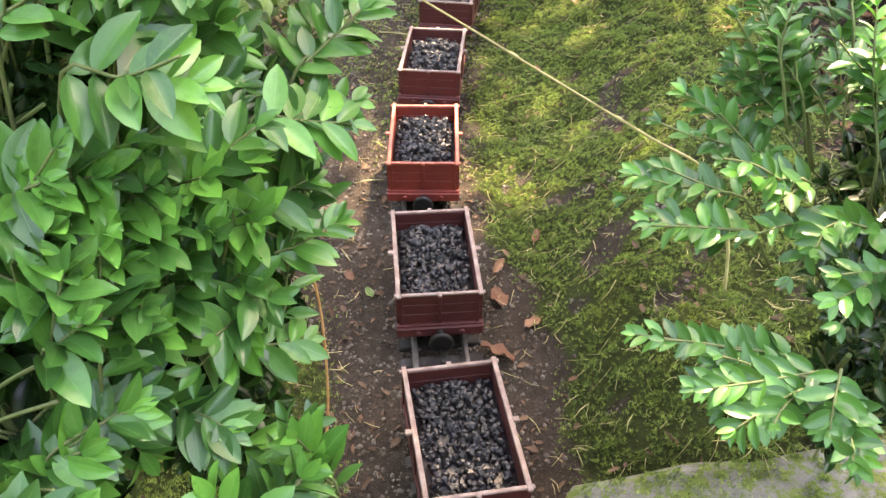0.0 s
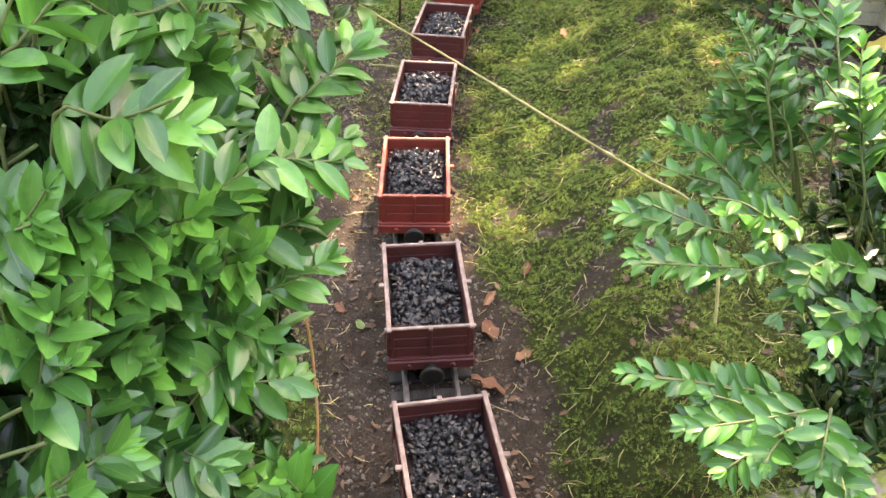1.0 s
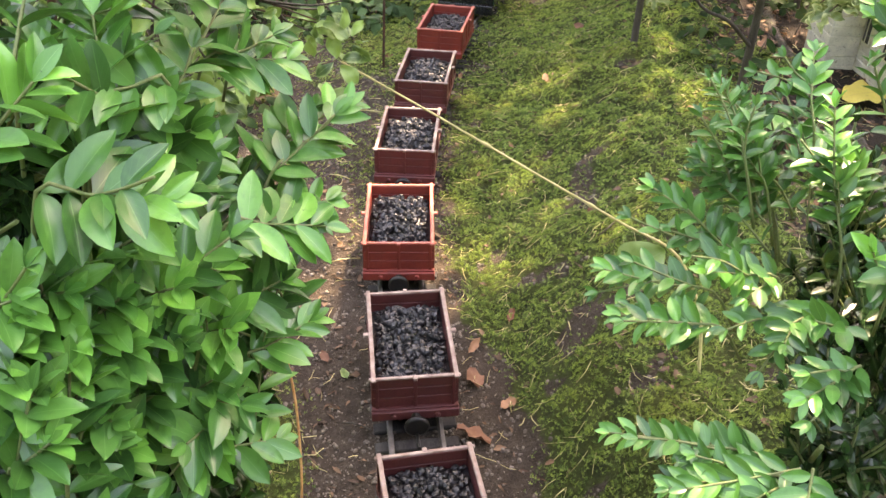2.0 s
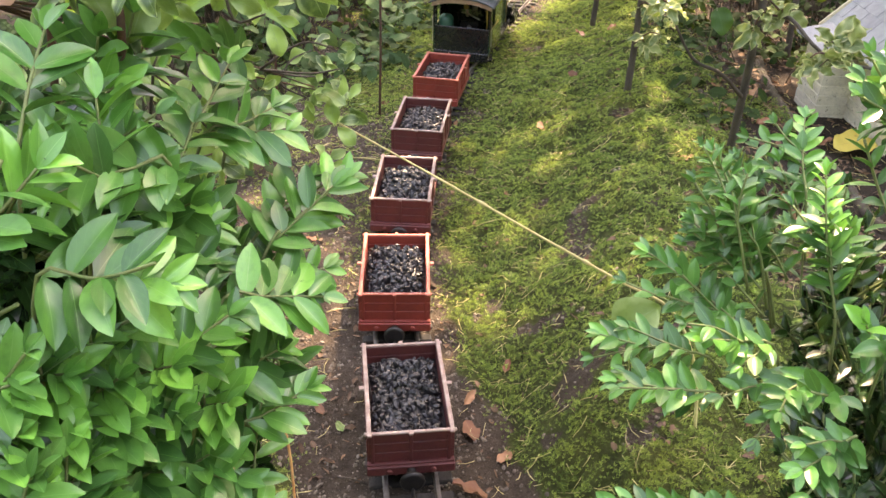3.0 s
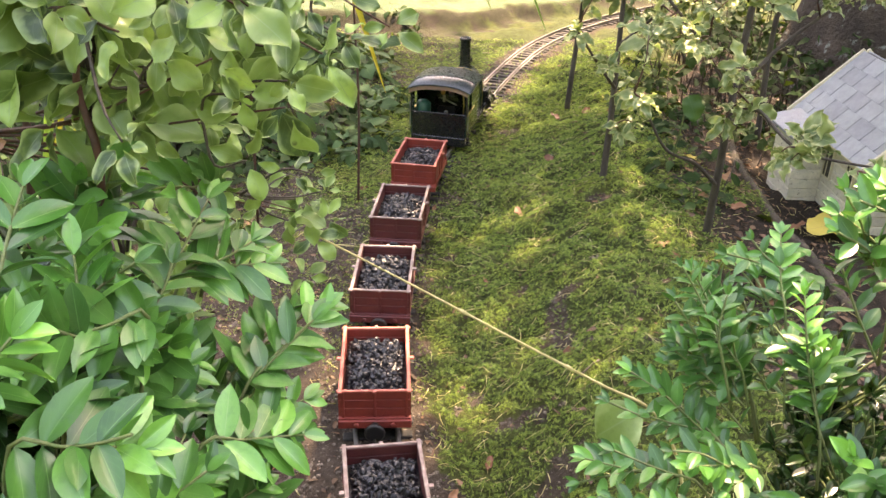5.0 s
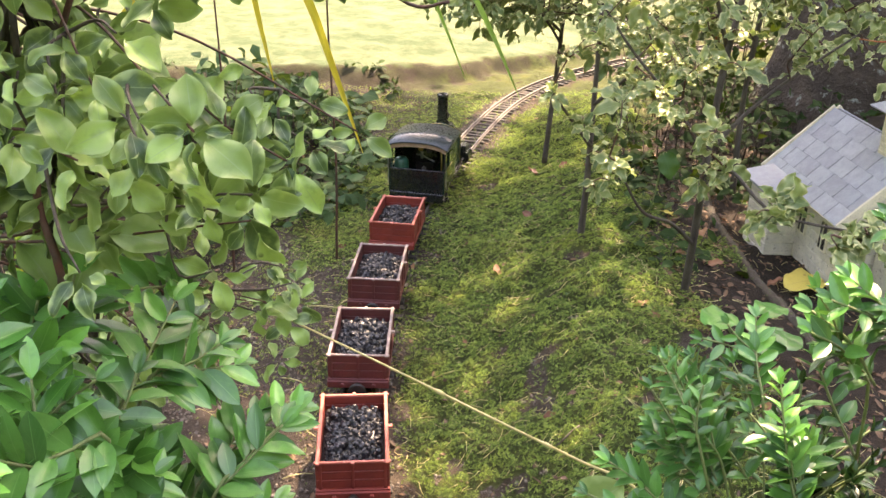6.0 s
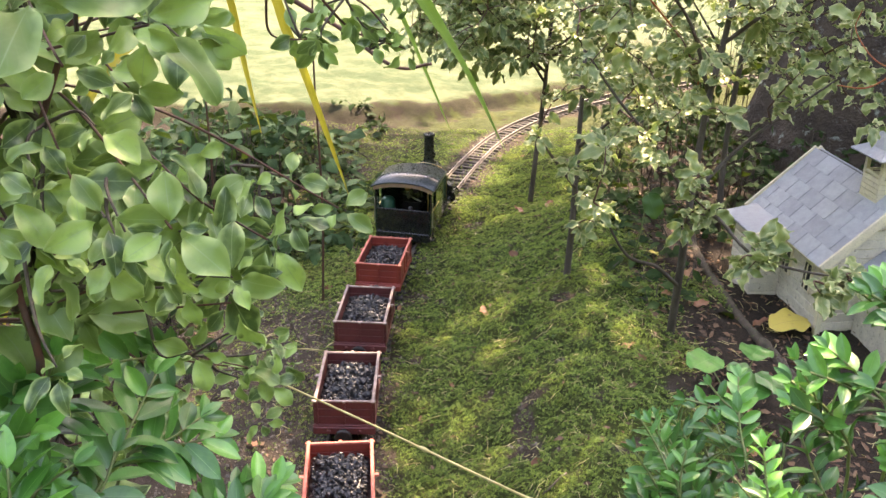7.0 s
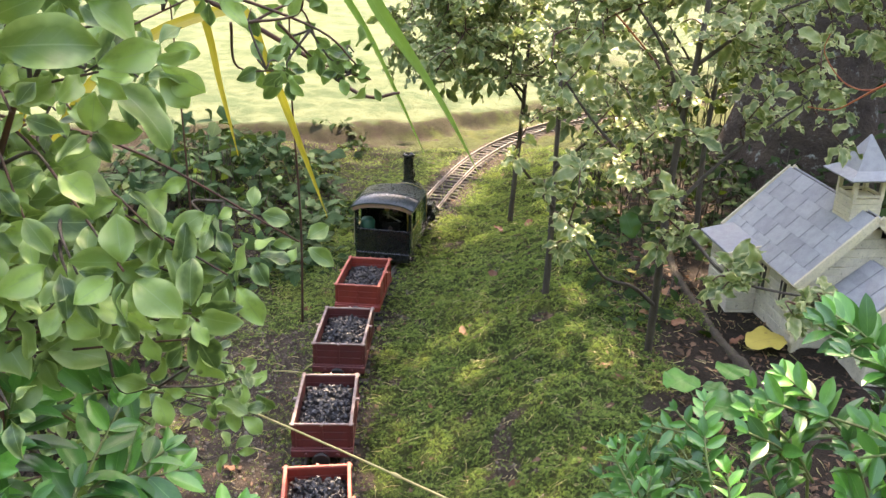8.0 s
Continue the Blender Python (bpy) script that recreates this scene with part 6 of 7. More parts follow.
# ---- old tree: trunk with lichen, limbs and a high unseen crown ----
def old_tree():
    rng = random.Random(8)
    root = Vector((1.28, 2.25, -0.02))
    t = holder("old_tree", Matrix.Translation(root), "old broad tree with lichen-grey brown bark", "tree")
    back = Matrix.Translation(-root)
    bm = bmesh.new()
    seg, rings = 40, []
    for j in range(36):
        z = 2.4 * j / 35
        c = Vector((0.12 * z, 0.05 * z, z))
        r = 0.2 * (1 - 0.22 * z / 2.4) + 0.12 * math.exp(-z * 6)
        ring = []
        for k in range(seg):
            a = math.tau * k / seg
            rr = r * (1 + 0.12 * noise.noise(Vector((math.cos(a) * 2, math.sin(a) * 2, z * 1.5))) + 0.07 * noise.noise(Vector((math.cos(a) * 9, math.sin(a) * 9, z * 4))))
            ring.append(bm.verts.new(c + Vector((math.cos(a) * rr, math.sin(a) * rr, 0))))
        rings.append(ring)
    for a, b in zip(rings, rings[1:]):
        for k in range(seg):
            bm.faces.new((a[k], a[(k + 1) % seg], b[(k + 1) % seg], b[k])).smooth = True
    bm.faces.new(rings[-1])
    part("trunk", bm, M_TRUNK, t)
    top = Vector((1.55, 2.36, 2.3))
    for q in ((0.1, 2.0, 2.9), (0.9, 1.7, 3.0), (1.6, 3.6, 2.9), (0.5, 3.2, 2.9), (2.6, 2.6, 3.0), (0.0, 2.8, 3.0)):
        q = Vector(q)
        part("limb", tube(bmesh.new(), [back @ p for p in spline([top - Vector((0.02, 0, 0.25)), top.lerp(q, 0.5) + Vector((0, 0, 0.25)), q], 6)], list(np.linspace(0.11, 0.03, 13)), 8), M_TRUNK, t)
    # gaps through which the sun falls on soil, moss, coal and leaves below
    lit = [(Vector(p), r) for p, r in (
        ((-0.057, 1.0, 0.0), 0.04), ((0.156, 0.69, 0.06), 0.035), ((0.455, 1.465, 0.075), 0.06), ((0.13, 1.065, 0.05), 0.035), ((0.408, 1.28, 0.085), 0.045),
        ((0.41, 2.31, 0.02), 0.06), ((-0.088, 0.665, 0.04), 0.045), ((0.6, 2.8, 0), 0.16), ((0.46, 2.58, 0), 0.12), ((0.05, 1.1, 0.08), 0.03),
        ((0.25, 0.6, 0.38), 0.028), ((0.21, 0.56, 0.33), 0.024), ((0.02, 0.56, 0.57), 0.018),
        ((0.5, 1.3, 0.55), 0.1), ((0.35, 2.2, 0.1), 0.05), ((0.3, 1.0, 0.08), 0.03), ((0.3, 1.62, 0.06), 0.05))]
    flat = (np.array(((-0.28, 0.0, 0), (0, 0.5, 0.04), (0.28, 0.0, 0), (0, -0.5, 0.0))), [(0, 1, 2, 3)], [(-1, 0.5), (0, 1), (1, 0.5), (0, 0)])
    poses = []
    for _ in range(620):
        x, y, z = rng.uniform(-0.4, 3.2), rng.uniform(1.5, 4.4), rng.uniform(2.3, 3.2)
        c = Vector((x, y, z))
        # the crown thins towards the open lawn
        if y > 4.0 + 0.3 * rng.uniform(-1, 1) - 0.5 * (z - 2.3):
            continue
        hole = False
        for p, r in lit:
            v = c - p
            if (v - sun_way * v.dot(sun_way)).length < r + 0.07:
                hole = True
        if hole:
            continue
        for _k in range(11):
            q = c + Vector((rng.gauss(0, 0.075), rng.gauss(0, 0.075), rng.gauss(0, 0.06)))
            hit = any(((q - p) - sun_way * (q - p).dot(sun_way)).length < r for p, r in lit)
            if not hit:
                poses.append(axes(q, (rng.uniform(-1, 1), rng.uniform(-1, 1), rng.uniform(-0.7, 0.2)), (rng.uniform(-0.6, 0.6), rng.uniform(-0.6, 0.6), 1), rng.uniform(0.08, 0.13)))
    # denser unseen boughs added up-sun to shade near bush, moss bank, ground cover
    boughs = [((0.85, 1.45, 0.25), 0.2, 2.7)] * 35 + [((-0.08, 0.39, 0.46), 0.13, 2.7)] * 14 + [((0.35, 2.35, 0.0), 0.3, 3.1)] * 50 + [((-0.08, 0.45, 0.42), 0.4, 2.75)] * 40 + [((-0.3, 2.1, 0.1), 0.5, 3.2)] * 150 + [((0.3, 1.35, 0.08), 0.45, 3.0)] * 34 + [((0.28, 1.85, 0.05), 0.25, 3.1)] * 14 + [((0.8, 1.85, 0.15), 0.4, 2.8)] * 45 + [((-0.15, 0.9, 0.5), 0.35, 2.9)] * 25
    for spot, wide, up in boughs:
        c = Vector(spot) + sun_way * up + Vector((rng.uniform(-wide, wide), rng.uniform(-wide, wide), rng.uniform(-0.12, 0.12)))
        for _k in range(12):
            q = c + Vector((rng.gauss(0, 0.06), rng.gauss(0, 0.06), rng.gauss(0, 0.05)))
            if not any(((q - p) - sun_way * (q - p).dot(sun_way)).length < r for p, r in lit):
                poses.append(axes(q, (rng.uniform(-1, 1), rng.uniform(-1, 1), rng.uniform(-0.7, 0.2)), (rng.uniform(-0.6, 0.6), rng.uniform(-0.6, 0.6), 1), rng.uniform(0.06, 0.1)))
    joined_leaves("crown", [back @ m for m in poses], [flat], M_CANOPY, t, "", rng)


old_tree()


# ---- unseen hedge that closes the garden, raised to block low sky light ----
def hedge():
    rng = random.Random(77)
    bm = bmesh.new()
    n, rows = 160, 7
    rings = []
    for k in range(n):
        a = math.tau * k / n
        r0 = 17 + 1.5 * noise.noise(Vector((math.cos(a) * 3, math.sin(a) * 3, 0)))
        col = []
        for j in range(rows):
            z = 9.0 * j / (rows - 1) * (1 + 0.25 * noise.noise(Vector((math.cos(a) * 8, math.sin(a) * 8, 2))))
            r = r0 + 0.5 * noise.noise(Vector((math.cos(a) * 30, math.sin(a) * 30, z)))
            col.append(bm.verts.new((math.cos(a) * r, 1.5 + math.sin(a) * r, z - 0.3)))
        for z, dr in ((8.6, 1.5), (0.0, 1.6)):
            col.append(bm.verts.new((math.cos(a) * (r0 + dr), 1.5 + math.sin(a) * (r0 + dr), z - 0.3)))
        rings.append(col)
    for k in range(n):
        a, b = rings[k], rings[(k + 1) % n]
        for j in range(len(a) - 1):
            bm.faces.new((a[j], b[j], b[j + 1], a[j + 1]))
    part("backdrop_hedge", bm, M_HEDGE)
    tagged(bpy.data.objects["backdrop_hedge"], "unseen dark green ring of trees, raised to block low sky light", "hedge", kind="structure")


M_HEDGE = surface("hedge", (0.03, 0.07, 0.02), (0.06, 0.12, 0.03), scale=1.5, rough=0.9, bump=1.0, local=False, depth=0.1)
hedge()


# ---- single stems and blades ----
def stalk_with_leaf():
    st = holder("leaf_stalk", Matrix(), "long pale yellow stalk with a round green leaf", "leaf stalk")
    pts = spline([(-0.0055, 0.735, 0.378), (0.06, 0.742, 0.334), (0.13, 0.749, 0.286), (0.205, 0.757, 0.235), (0.257, 0.762, 0.199), (0.285, 0.757, 0.14), (0.29, 0.74, 0.08)], 8)
    part("stalk", tube(bmesh.new(), pts, list(np.linspace(0.0007, 0.0016, len(pts))), 6), M_STRAW, st)
    for k in (12, 21):
        part("joint", tube(bmesh.new(), [pts[k - 1].lerp(pts[k], 0.6), pts[k], pts[k].lerp(pts[k + 1], 0.4)], [0.0012, 0.0019, 0.0013], 6), M_STRAW, st)
    ob = new("leaf_blade", PIT_MESHES[0])
    ob.parent = st
    ob.matrix_basis = axes((0.245, 0.759, 0.207), (-0.75, -0.1, -0.45), (-0.1, -0.7, 0.7), 0.044, 1.5)


stalk_with_leaf()


def blade(parent, pts, width, material):
    sp = spline(pts, 7)
    bm = bmesh.new()
    rows = []
    for i, p in enumerate(sp):
        d = (sp[min(i + 1, len(sp) - 1)] - sp[max(i - 1, 0)]).normalized()
        s = d.cross(Vector((0.3, -0.8, 0.4))).normalized()
        n = s.cross(d)
        t = i / (len(sp) - 1)
        w = width * min(1, 0.4 + t * 2) * (1 - max(0, (t - 0.55) / 0.45) ** 1.6) + 0.0004
        rows.append([bm.verts.new(p + s * w * u + n * abs(u) * w * 0.35) for u in (-1, -0.5, 0, 0.5, 1)])
    uv = bm.loops.layers.uv.new("UVMap")
    for i, (a, b) in enumerate(zip(rows, rows[1:])):
        for k in range(4):
            f = bm.faces.new((a[k], a[k + 1], b[k + 1], b[k]))
            f.smooth = True
            for lp, (u, v) in zip(f.loops, ((k, i), (k + 1, i), (k + 1, i + 1), (k, i + 1))):
                lp[uv].uv = (u / 2 - 1, v / len(rows))
    return part("blade", bm, material, parent)


def strap_plant():
    pl = holder("strap_leaved_plant", Matrix.Translation((-0.42, 1.25, 0.03)), "arching strap-leaved plant with green and yellowed blades", "plant")
    b = Matrix.Translation((0.42, -1.25, -0.03))
    for pts, w, mat in (
            (((-0.42, 1.25, 0.03), (-0.2, 1.0, 0.6), (-0.02, 0.86, 0.78), (0.09, 0.84, 0.62), (0.15, 0.96, 0.53), (0.205, 1.079, 0.434)), 0.0055, M_BLADE),
            (((-0.42, 1.25, 0.03), (-0.22, 1.05, 0.6), (-0.02, 0.93, 0.74), (0.07, 0.925, 0.62), (0.115, 1.02, 0.53), (0.15, 1.092, 0.452)), 0.003, M_BLADE),
            (((-0.43, 1.26, 0.03), (-0.25, 1.3, 0.45), (-0.07, 1.38, 0.56), (-0.026, 1.41, 0.491), (0.015, 1.48, 0.35), (0.049, 1.549, 0.222)), 0.0065, M_YELLOW_BLADE),
            (((-0.43, 1.26, 0.03), (-0.28, 1.3, 0.5), (-0.14, 1.36, 0.64), (-0.1, 1.38, 0.56), (-0.085, 1.4, 0.46), (-0.07, 1.42, 0.36)), 0.005, M_YELLOW_BLADE),
            (((-0.42, 1.27, 0.03), (-0.3, 1.3, 0.22), (-0.2, 1.32, 0.3), (-0.13, 1.33, 0.27), (-0.1, 1.33, 0.235)), 0.009, M_BLADE)):
        blade(pl, [b @ Vector(p) for p in pts], w, mat)


strap_plant()


def wild_stems():
    w = holder("bare_stems", Matrix.Translation((-0.05, 1.5, 0.0)), "thin dark upright stems with few leaves", "stems")
    b = Matrix.Translation((0.05, -1.5, 0.0))
    for pts in (((0.0, 1.62, 0.0), (0.005, 1.6, 0.2), (0.0, 1.56, 0.45), (0.01, 1.5, 0.66)), ((-0.16, 1.5, 0.02), (-0.15, 1.48, 0.3), (-0.15, 1.46, 0.62)),
                ((-0.18, 0.86, 0.62), (-0.06, 0.83, 0.64), (0.03, 0.82, 0.6), (0.075, 0.8, 0.572), (0.1, 0.79, 0.575))):
        part("stem", tube(bmesh.new(), [b @ Vector(p) for p in spline(pts, 6)], list(np.linspace(0.0024, 0.001, 6 * (len(pts) - 1) + 1)), 6), M_REDTWIG, w)


wild_stems()


def coloured_stems():
    w = holder("red_stem", Matrix.Translation((0.9, 1.3, 0.6)), "bright red and orange bare twigs among pale leaves", "stems")
    b = Matrix.Translation((-0.9, -1.3, -0.6))
    for pts, r in ((RED_A, 0.0016), (RED_B, 0.0012), (RED_C, 0.0018)):
        part("stem", tube(bmesh.new(), [b @ Vector(p) for p in spline(pts, 6)], list(np.linspace(r, r * 0.5, 6 * (len(pts) - 1) + 1)), 6), M_REDSTEM, w)


M_REDSTEM = surface("red_stem", (0.36, 0.07, 0.03), (0.4, 0.15, 0.05), scale=90, rough=0.6)
RED_A = ((0.729, 1.145, 0.528), (0.697, 1.164, 0.506), (0.679, 1.184, 0.485), (0.663, 1.202, 0.468), (0.642, 1.227, 0.466))
RED_B = ((0.739, 1.165, 0.544), (0.704, 1.182, 0.499), (0.673, 1.202, 0.498), (0.655, 1.232, 0.53), (0.658, 1.233, 0.554))
RED_C = ((0.545, 1.402, 0.42), (0.514, 1.405, 0.483), (0.469, 1.397, 0.531), (0.422, 1.386, 0.576), (0.393, 1.378, 0.619))
coloured_stems()


# ---- edging, litter and moss ----
def edging_stone():
    rng = random.Random(2)
    bm = bmesh.new()
    box(bm, (0, 0, 0), (0.26, 0.085, 0.06), 0.008)
    bmesh.ops.subdivide_edges(bm, edges=bm.edges[:], cuts=5, use_grid_fill=True)
    for v in bm.verts:
        v.co += Vector((noise.noise(v.co * 30), noise.noise(v.co * 30 + Vector((3, 0, 0))), noise.noise(v.co * 24 + Vector((0, 5, 0))))) * 0.005
    ob = part("edging_stone", bm, M_STONE, None, "", True)
    ob.matrix_basis = pose(0.262, 0.522, 0.066, 0, -2, 9)
    tagged(ob, "rough grey edging stone partly covered with moss", "stone")


edging_stone()


def edging_log():
    pts = spline([(p[0], p[1], ground_z(*p) + 0.002) for p in ((0.725, 1.78), (0.678, 1.65), (0.657, 1.5), (0.653, 1.38), (0.652, 1.26), (0.655, 1.17), (0.66, 1.1))], 16)
    rad = [0.0085 * (1 + 0.3 * noise.noise(p * 55)) * (0.72 if i % 4 == 0 else 1) for i, p in enumerate(pts)]
    ob = part("edging_log", tube(bmesh.new(), pts, rad, 12), M_LOG)
    tagged(ob, "thin mossy half-buried log edging the moss bank", "log")


edging_log()
LITTER_MESHES = leaf_kinds("fallen_leaf", "litter", M_DEAD)[1]
Y_MESHES = leaf_kinds("fallen_leaf", "round", M_YLEAF)[1]
G_MESHES = leaf_kinds("leaf_blade", "round", M_BOX_MID)[1]
DARKLEAF_MESHES = leaf_kinds("leaf_blade", "round", foliage("broad_dark_leaf", (0.014, 0.07, 0.012), (0.02, 0.085, 0.014), (0.04, 0.12, 0.03), trans=0.2, rough=0.55, spec=0.3))[1]


def fallen(x, y, size, turn, label, meshes=LITTER_MESHES, width=1.0, tilt=0.2, k=0, up=0.004):
    ob = new("fallen_leaf", meshes[k % len(meshes)])
    a = radians(turn)
    ob.matrix_basis = axes((x, y, ground_z(x, y) + up), (math.cos(a), math.sin(a), tilt * 0.3), (tilt * math.sin(k), tilt * math.cos(k * 2), 1), size, width)
    return tagged(ob, label, "leaf", "fallen leaves")


for i, (x, y, size, turn) in enumerate(((0.112, 0.745, 0.034, 160), (0.267, 1.484, 0.026, 100), (-0.003, 1.663, 0.022, 30), (-0.02, 1.9, 0.03, 10), (0.42, 1.27, 0.026, 15), (0.45, 1.24, 0.022, 190),
                                        (0.147, 0.917, 0.02, 70), (0.107, 0.818, 0.026, 110), (0.1, 0.87, 0.022, 60), (0.125, 0.79, 0.02, 20), (0.13, 1.56, 0.02, 80), (0.36, 1.7, 0.02, 140),
                                        (0.53, 1.5, 0.024, 40), (0.56, 1.52, 0.022, 120), (0.55, 1.42, 0.024, 200), (0.57, 1.38, 0.028, 10), (0.52, 1.13, 0.03, 80), (0.54, 1.1, 0.026, 170),
                                        (0.5, 1.02, 0.028, 250), (0.6, 1.48, 0.03, 60), (0.5, 1.9, 0.036, 10), (0.42, 1.95, 0.03, 120), (0.47, 1.94, 0.032, 60), (-0.045, 0.86, 0.016, 120),
                                        (-0.075, 0.94, 0.02, 200), (0.32, 0.57, 0.03, 80), (0.25, 1.05, 0.018, 30), (0.19, 1.3, 0.016, 100), (-0.09, 1.2, 0.02, 310), (0.66, 1.36, 0.032, 20))):
    fallen(x, y, size, turn, "curled brown fallen leaf lying on moss and soil", k=i, width=1.0 + 0.3 * math.sin(i * 3), tilt=0.4)
fallen(0.752, 1.365, 0.068, 190, "large pale yellow fallen leaf with brown spots", Y_MESHES, 1.15, 0.25, 1, 0.012)
fallen(0.575, 1.56, 0.026, 120, "small yellow fallen leaf among brown ones", Y_MESHES, 1.0, 0.5, 2, 0.012)
fallen(-0.031, 0.848, 0.015, 300, "pale greenish fallen leaf on bare soil", PIT_MESHES, 1.0, 0.3, 3)
fallen(0.337, 1.322, 0.012, 50, "small bluish white scrap lying on moss", PIT_MESHES, 0.8, 0.8, 0, 0.008)


def violet():
    v = holder("low_round_leaved_plant", Matrix.Translation((0.49, 1.13, ground_z(0.49, 1.13))), "small plant with round scalloped green leaves", "plant")
    rng = random.Random(3)
    for dx, dy, h, s in ((0.012, 0.034, 0.035, 0.05), (0.087, 0.053, 0.035, 0.046), (0.022, -0.04, 0.04, 0.05), (0.055, -0.05, 0.045, 0.044), (0.05, 0.01, 0.03, 0.032)):
        part("stalk", tube(bmesh.new(), [(0.03, -0.04, -0.004), (dx * 0.7 + 0.01, dy * 0.7, h * 0.6), (dx, dy, h)], 0.0009, 5), M_TWIG, v)
        ob = new("leaf_blade", G_MESHES[rng.randrange(8)])
        ob.parent = v
        a = rng.uniform(0, 6.28)
        ob.matrix_basis = axes((dx - math.cos(a) * s * 0.3, dy - math.sin(a) * s * 0.3, h), (math.cos(a), math.sin(a), 0.1), (rng.uniform(-0.3, 0.3), -0.3, 1), s, 1.35)


violet()
# dry orange stem bending over the bare soil
tagged(part("dry_stem", tube(bmesh.new(), spline([(-0.052, 0.646, 0.012), (-0.05, 0.67, 0.06), (-0.055, 0.7, 0.12), (-0.07, 0.715, 0.18), (-0.11, 0.71, 0.2)], 6), 0.0011, 5), M_ORANGE), "thin dry orange stem leaning over bare soil", "stem")
_r = random.Random(41)
for i in range(34):
    s = _r.choice((-1, 1))
    y = _r.uniform(0.65, 2.1)
    x = float(np.interp(y, LY, LX)) + s * _r.uniform(0.06, 0.16) + (_r.uniform(0, 0.3) if s > 0 else 0)
    a, L = _r.uniform(0, 6.28), _r.uniform(0.015, 0.05)
    pts = [(x + math.cos(a) * L * t, y + math.sin(a) * L * t, ground_z(x + math.cos(a) * L * t, y + math.sin(a) * L * t) + 0.003 + 0.003 * math.sin(3 * t)) for t in (0, 0.35, 0.7, 1)]
    tagged(part("fallen_twig", tube(bmesh.new(), pts, _r.uniform(0.0005, 0.0011), 5), _r.choice((M_STRAW, M_BARK, M_LOG))), "thin dry twig lying on the ground", "twig", "fallen twigs")


def scatter_points(count, area, test, rng):
    out = []
    while len(out) < count:
        x, y = rng.uniform(area[0], area[1]), area[2] + (area[3] - area[2]) * rng.random() ** 1.25
        if test(x, y, rng):
            out.append((x, y))
    return out


def soil_crumbs():
    rng = random.Random(61)
    kinds = []
    for _ in range(6):
        v, f = lump(rng, 1.0)
        kinds.append((np.array([tuple(p) for p in v]), f))
    pts = scatter_points(9000, (-0.3, 0.55, 0.5, 2.7), lambda x, y, r: moss_cover(x, y) < 0.6 and abs(side(x, y)) < 0.3 and r.random() < 1.2 - moss_cover(x, y), rng)
    verts, faces, n = [], [], 0
    for x, y in pts:
        v, f = rng.choice(kinds)
        q = np.array(Euler((rng.uniform(0, 6), rng.uniform(0, 6), rng.uniform(0, 6))).to_matrix())
        s = rng.choice((0.0008, 0.001, 0.0013, 0.0016, 0.0024)) * (1 + 0.25 * y)
        verts.append(v @ q.T * s + np.array((x, y, ground_z(x, y) + s * 0.2)))
        faces += [tuple(k + n for k in p) for p in f]
        n += len(v)
    ob = new("soil_crumbs", mesh_of("soil_crumbs", np.concatenate(verts).tolist(), faces, M_CRUMB, smooth=False))
    tagged(ob, "crumbs of soil and small stones beside the rails", "gravel", kind="stuff")


soil_crumbs()


def leaf_crumbs():
    """Bits of dead leaf and needles."""
    rng = random.Random(62)
    flat = [simple_leaf("litter"), simple_leaf("wavy")]
    poses = []
    for x, y in scatter_points(7500, (-0.35, 1.1, 0.5, 2.7), lambda x, y, r: side(x, y) > -0.35 and abs(side(x, y)) > 0.045 and (r.random() < (0.22 if moss_cover(x, y) > 0.6 else 0.5) or side(x, y) > 0.42), rng):
        a = rng.uniform(0, 6.28)
        dark = side(x, y) > 0.42
        s = rng.uniform(0.006, 0.014) * (1.35 if dark else 1)
        poses.append(axes((x, y, ground_z(x, y) + (0.0045 if moss_cover(x, y) > 0.5 else 0.0015)), (math.cos(a), math.sin(a), rng.uniform(-0.3, 0.3)), (rng.uniform(-0.6, 0.6), rng.uniform(-0.6, 0.6), 1), s, rng.choice((0.25, 0.6, 1.0))))
    joined_leaves("leaf_litter", poses, flat, M_DEADJ, None, "scattered scraps of dry brown leaf on the ground", rng)["category"] = "leaf litter"


leaf_crumbs()


def cushion(x, y):
    """Height, 0 to 1, of the small domes that moss grows in."""
    d = noise.voronoi(Vector((x * 62 + 0.35 * noise.noise(Vector((x * 90, y * 90, 0))), y * 62, 0.37)))[0][0]
    e = noise.voronoi(Vector((x * 150, y * 150, 0.71)))[0][0]
    return max(0.0, 1 - (d / 0.72) ** 2) * 0.7 + max(0.0, 1 - (e / 0.7) ** 2) * 0.3


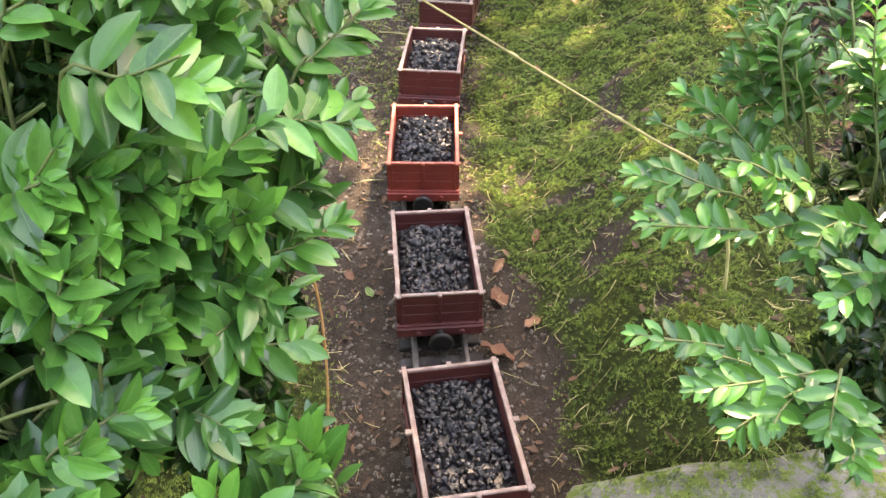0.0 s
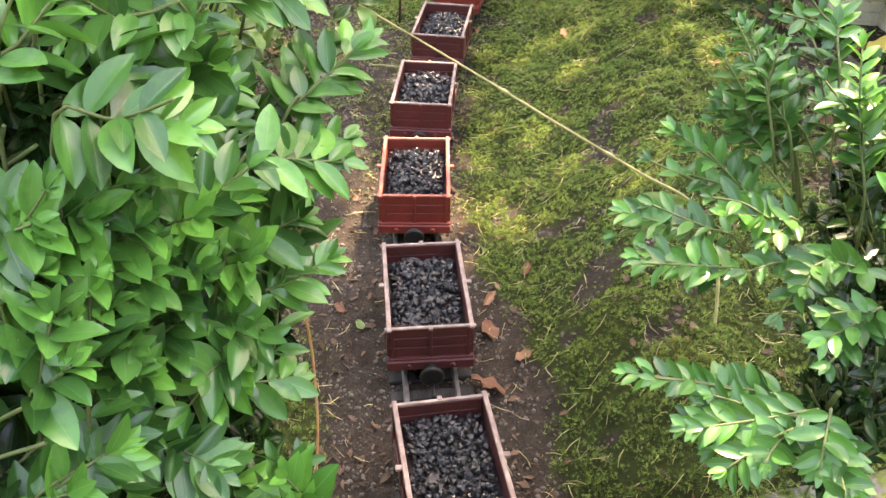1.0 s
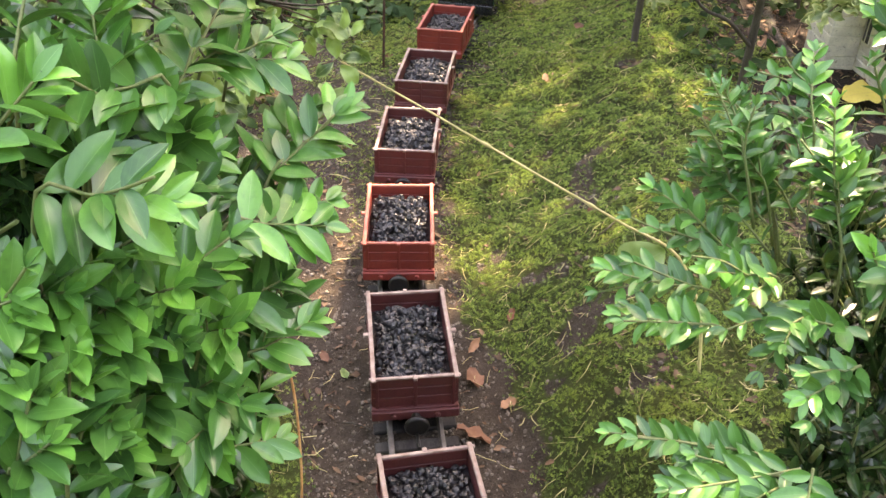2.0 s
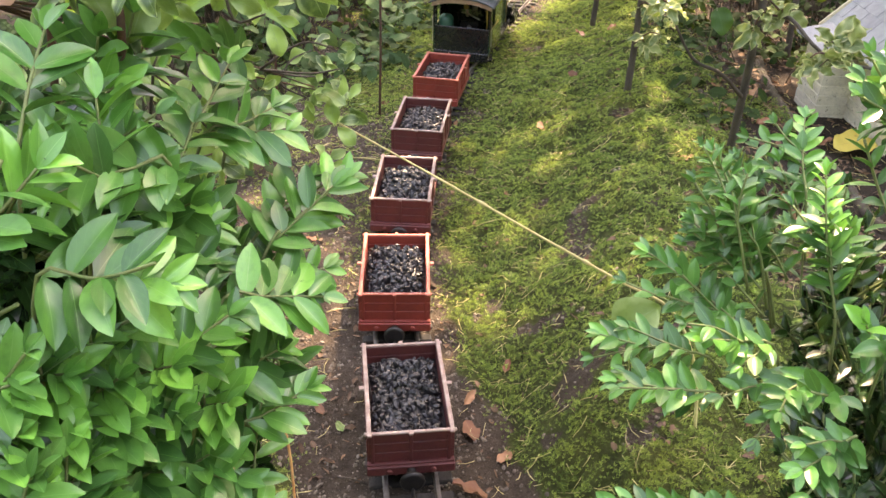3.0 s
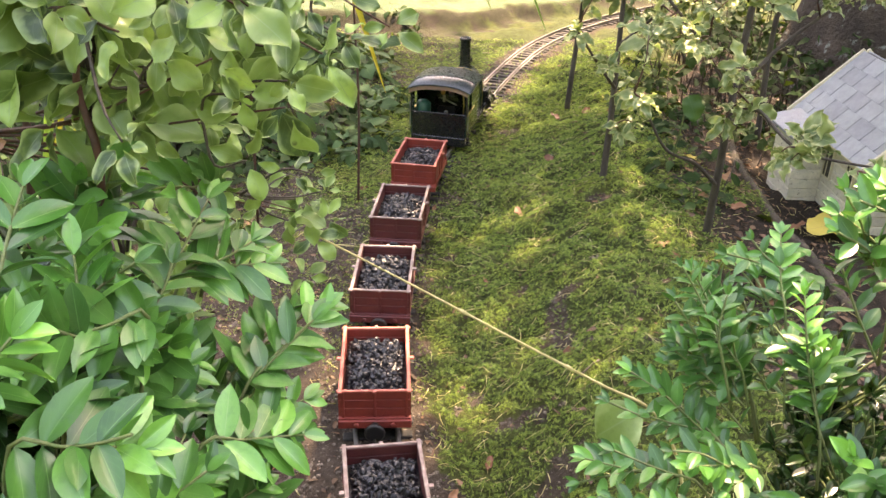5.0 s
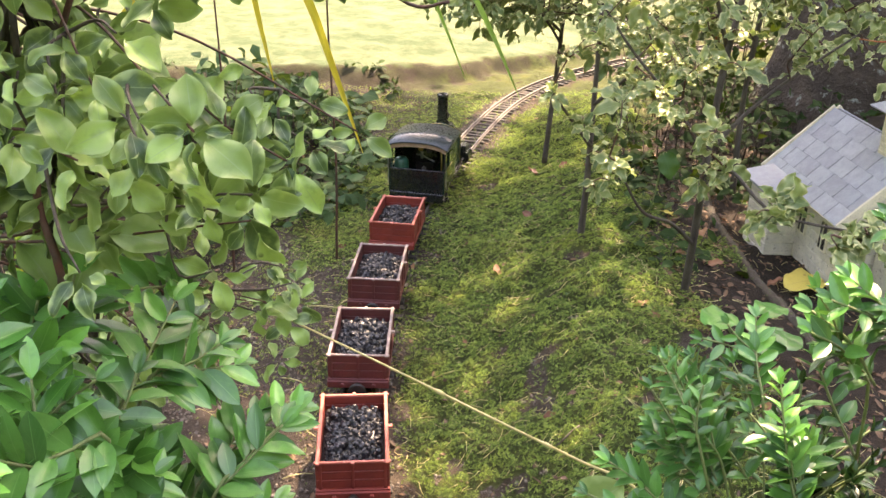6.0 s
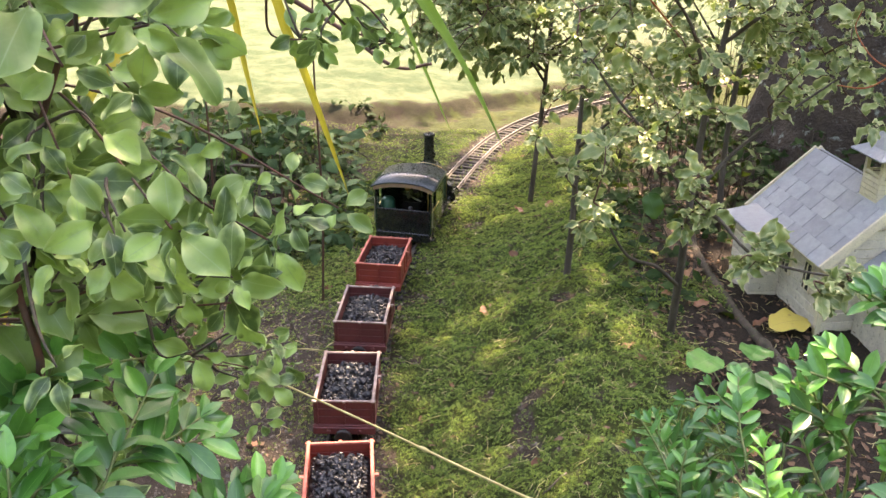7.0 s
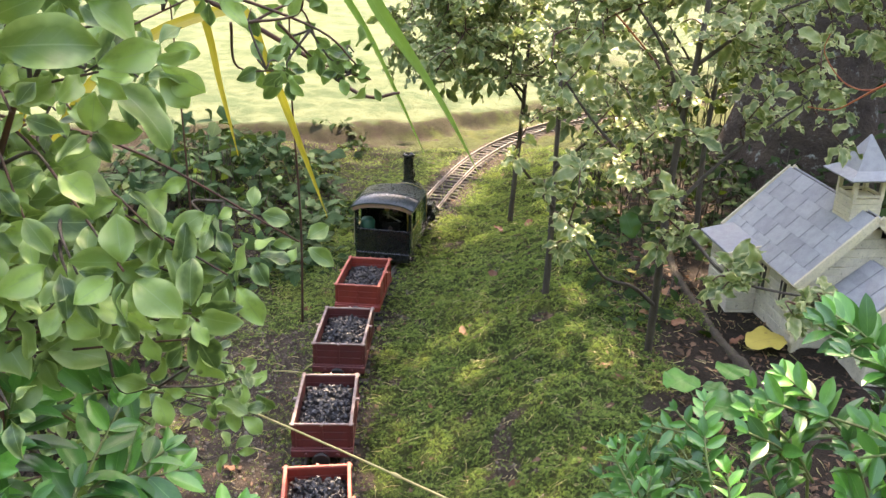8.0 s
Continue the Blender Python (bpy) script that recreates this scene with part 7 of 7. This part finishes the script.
def moss_carpet():
    """Little stars of leaflets, set close over the cushions."""
    rng = random.Random(63)
    spots = []
    while len(spots) < 150000:
        x, y = rng.uniform(-0.3, 0.75), 0.45 + 2.3 * rng.random() ** 1.25
        cover = moss_cover(x, y)
        if rng.random() > cover ** 1.5 * (1 - 0.8 * lift(y, 2.1, 2.8)):
            continue
        c = cushion(x, y)
        if rng.random() > 0.08 + 1.15 * c:
            continue
        grow = 0.0095 + 0.006 * noise.noise(Vector((x * 16, y * 16, 9.0)))
        spots.append((x, y, ground_z(x, y) + 0.0005 + max(0.0015, grow) * c, y))
    # some of it creeps over the edging stone
    for _ in range(2600):
        x, f = rng.uniform(0.135, 0.3), rng.random()
        y = 0.522 + (x - 0.262) * 0.158 + 0.036 - 0.07 * f ** 1.6
        c = cushion(x, y)
        if rng.random() < 1.15 * c * (1 - lift(x, 0.2, 0.29)):
            spots.append((x, y, 0.0965 + (x - 0.262) * 0.035 + 0.006 * c, y))
    rows = np.array(spots)
    r = np.random.RandomState(5)
    n = len(rows)
    size = r.uniform(0.0012, 0.0027, n) * (0.85 + 0.3 * rows[:, 3])
    k = 5
    a = r.uniform(0, math.tau, (n, 1)) + np.arange(k) * (math.tau / k) + r.uniform(-0.4, 0.4, (n, k))
    reach = size[:, None] * r.uniform(0.7, 1.25, (n, k))
    up = reach * r.uniform(0.05, 1.0, (n, k))
    verts = np.empty((n, 1 + 2 * k, 3))
    verts[:, 0] = rows[:, :3]
    verts[:, 0, 2] -= 0.0012
    for i in range(k):
        for j, (turn, f, g) in enumerate(((0.0, 1.0, 1.0), (0.5, 0.5, 0.45))):
            q = verts[:, 1 + 2 * i + j]
            q[:, 0] = rows[:, 0] + np.cos(a[:, i] + turn) * reach[:, i] * f
            q[:, 1] = rows[:, 1] + np.sin(a[:, i] + turn) * reach[:, i] * f
            q[:, 2] = rows[:, 2] + up[:, i] * g
    one = np.array([(0, 1 + 2 * i, 2 + 2 * i) for i in range(k)])
    faces = (np.arange(n)[:, None, None] * (1 + 2 * k) + one[None]).reshape(-1, 3)
    ob = new("moss", mesh_of("moss", verts.reshape(-1, 3).tolist(), faces.tolist(), M_SPRIG, smooth=False))
    tagged(ob, "soft green and yellowish cushions of moss", "moss", kind="stuff")


moss_carpet()


def dry_needles():
    """Thin pale stalks and needles lying on moss and soil."""
    rng = random.Random(66)
    bm = bmesh.new()
    for x, y in scatter_points(2600, (-0.2, 0.75, 0.55, 2.2), lambda x, y, r: side(x, y) > -0.2 and abs(side(x, y)) > 0.045 and r.random() < 0.3 + moss_cover(x, y), rng):
        a, L = rng.uniform(0, 6.28), rng.uniform(0.006, 0.022)
        bend = rng.uniform(-0.5, 0.5)
        pts = []
        for t in (0.0, 0.5, 1.0):
            px, py = x + math.cos(a + bend * t) * L * t, y + math.sin(a + bend * t) * L * t
            pts.append((px, py, ground_z(px, py) + 0.0045 + rng.uniform(-0.0015, 0.0025)))
        tube(bm, pts, rng.uniform(0.0002, 0.00045), 3)
    ob = part("dry_needles", bm, M_STRAW)
    tagged(ob, "thin pale dry needles scattered on moss", "needles", kind="stuff")


dry_needles()


# a dead leaf caught in the bush, and a broad dark leaf on a stalk in the undergrowth
_ob = new("dead_leaf", LITTER_MESHES[3])
_ob.matrix_basis = axes((-0.112, 0.513, 0.524), (0.9, 0.1, 0.3), (0.2, -0.8, 0.6), 0.015, 1.1)
tagged(_ob, "curled orange-brown dead leaf caught among green shoots", "leaf")
_st = holder("broad_leaf_plant", Matrix.Translation((0.53, 1.56, ground_z(0.53, 1.56))), "single broad dark green leaf on a thin stalk", "plant")
part("stalk", tube(bmesh.new(), [(0, 0, -0.003), (0.01, 0.0, 0.06), (0.014, -0.002, 0.126)], 0.0013, 5), M_TWIG, _st)
_ob = new("leaf_blade", DARKLEAF_MESHES[2])
_ob.parent = _st
_ob.matrix_basis = axes((0.014, 0.0, 0.125), (0.25, -0.45, -0.7), (0.1, -0.8, 0.6), 0.044, 1.25)
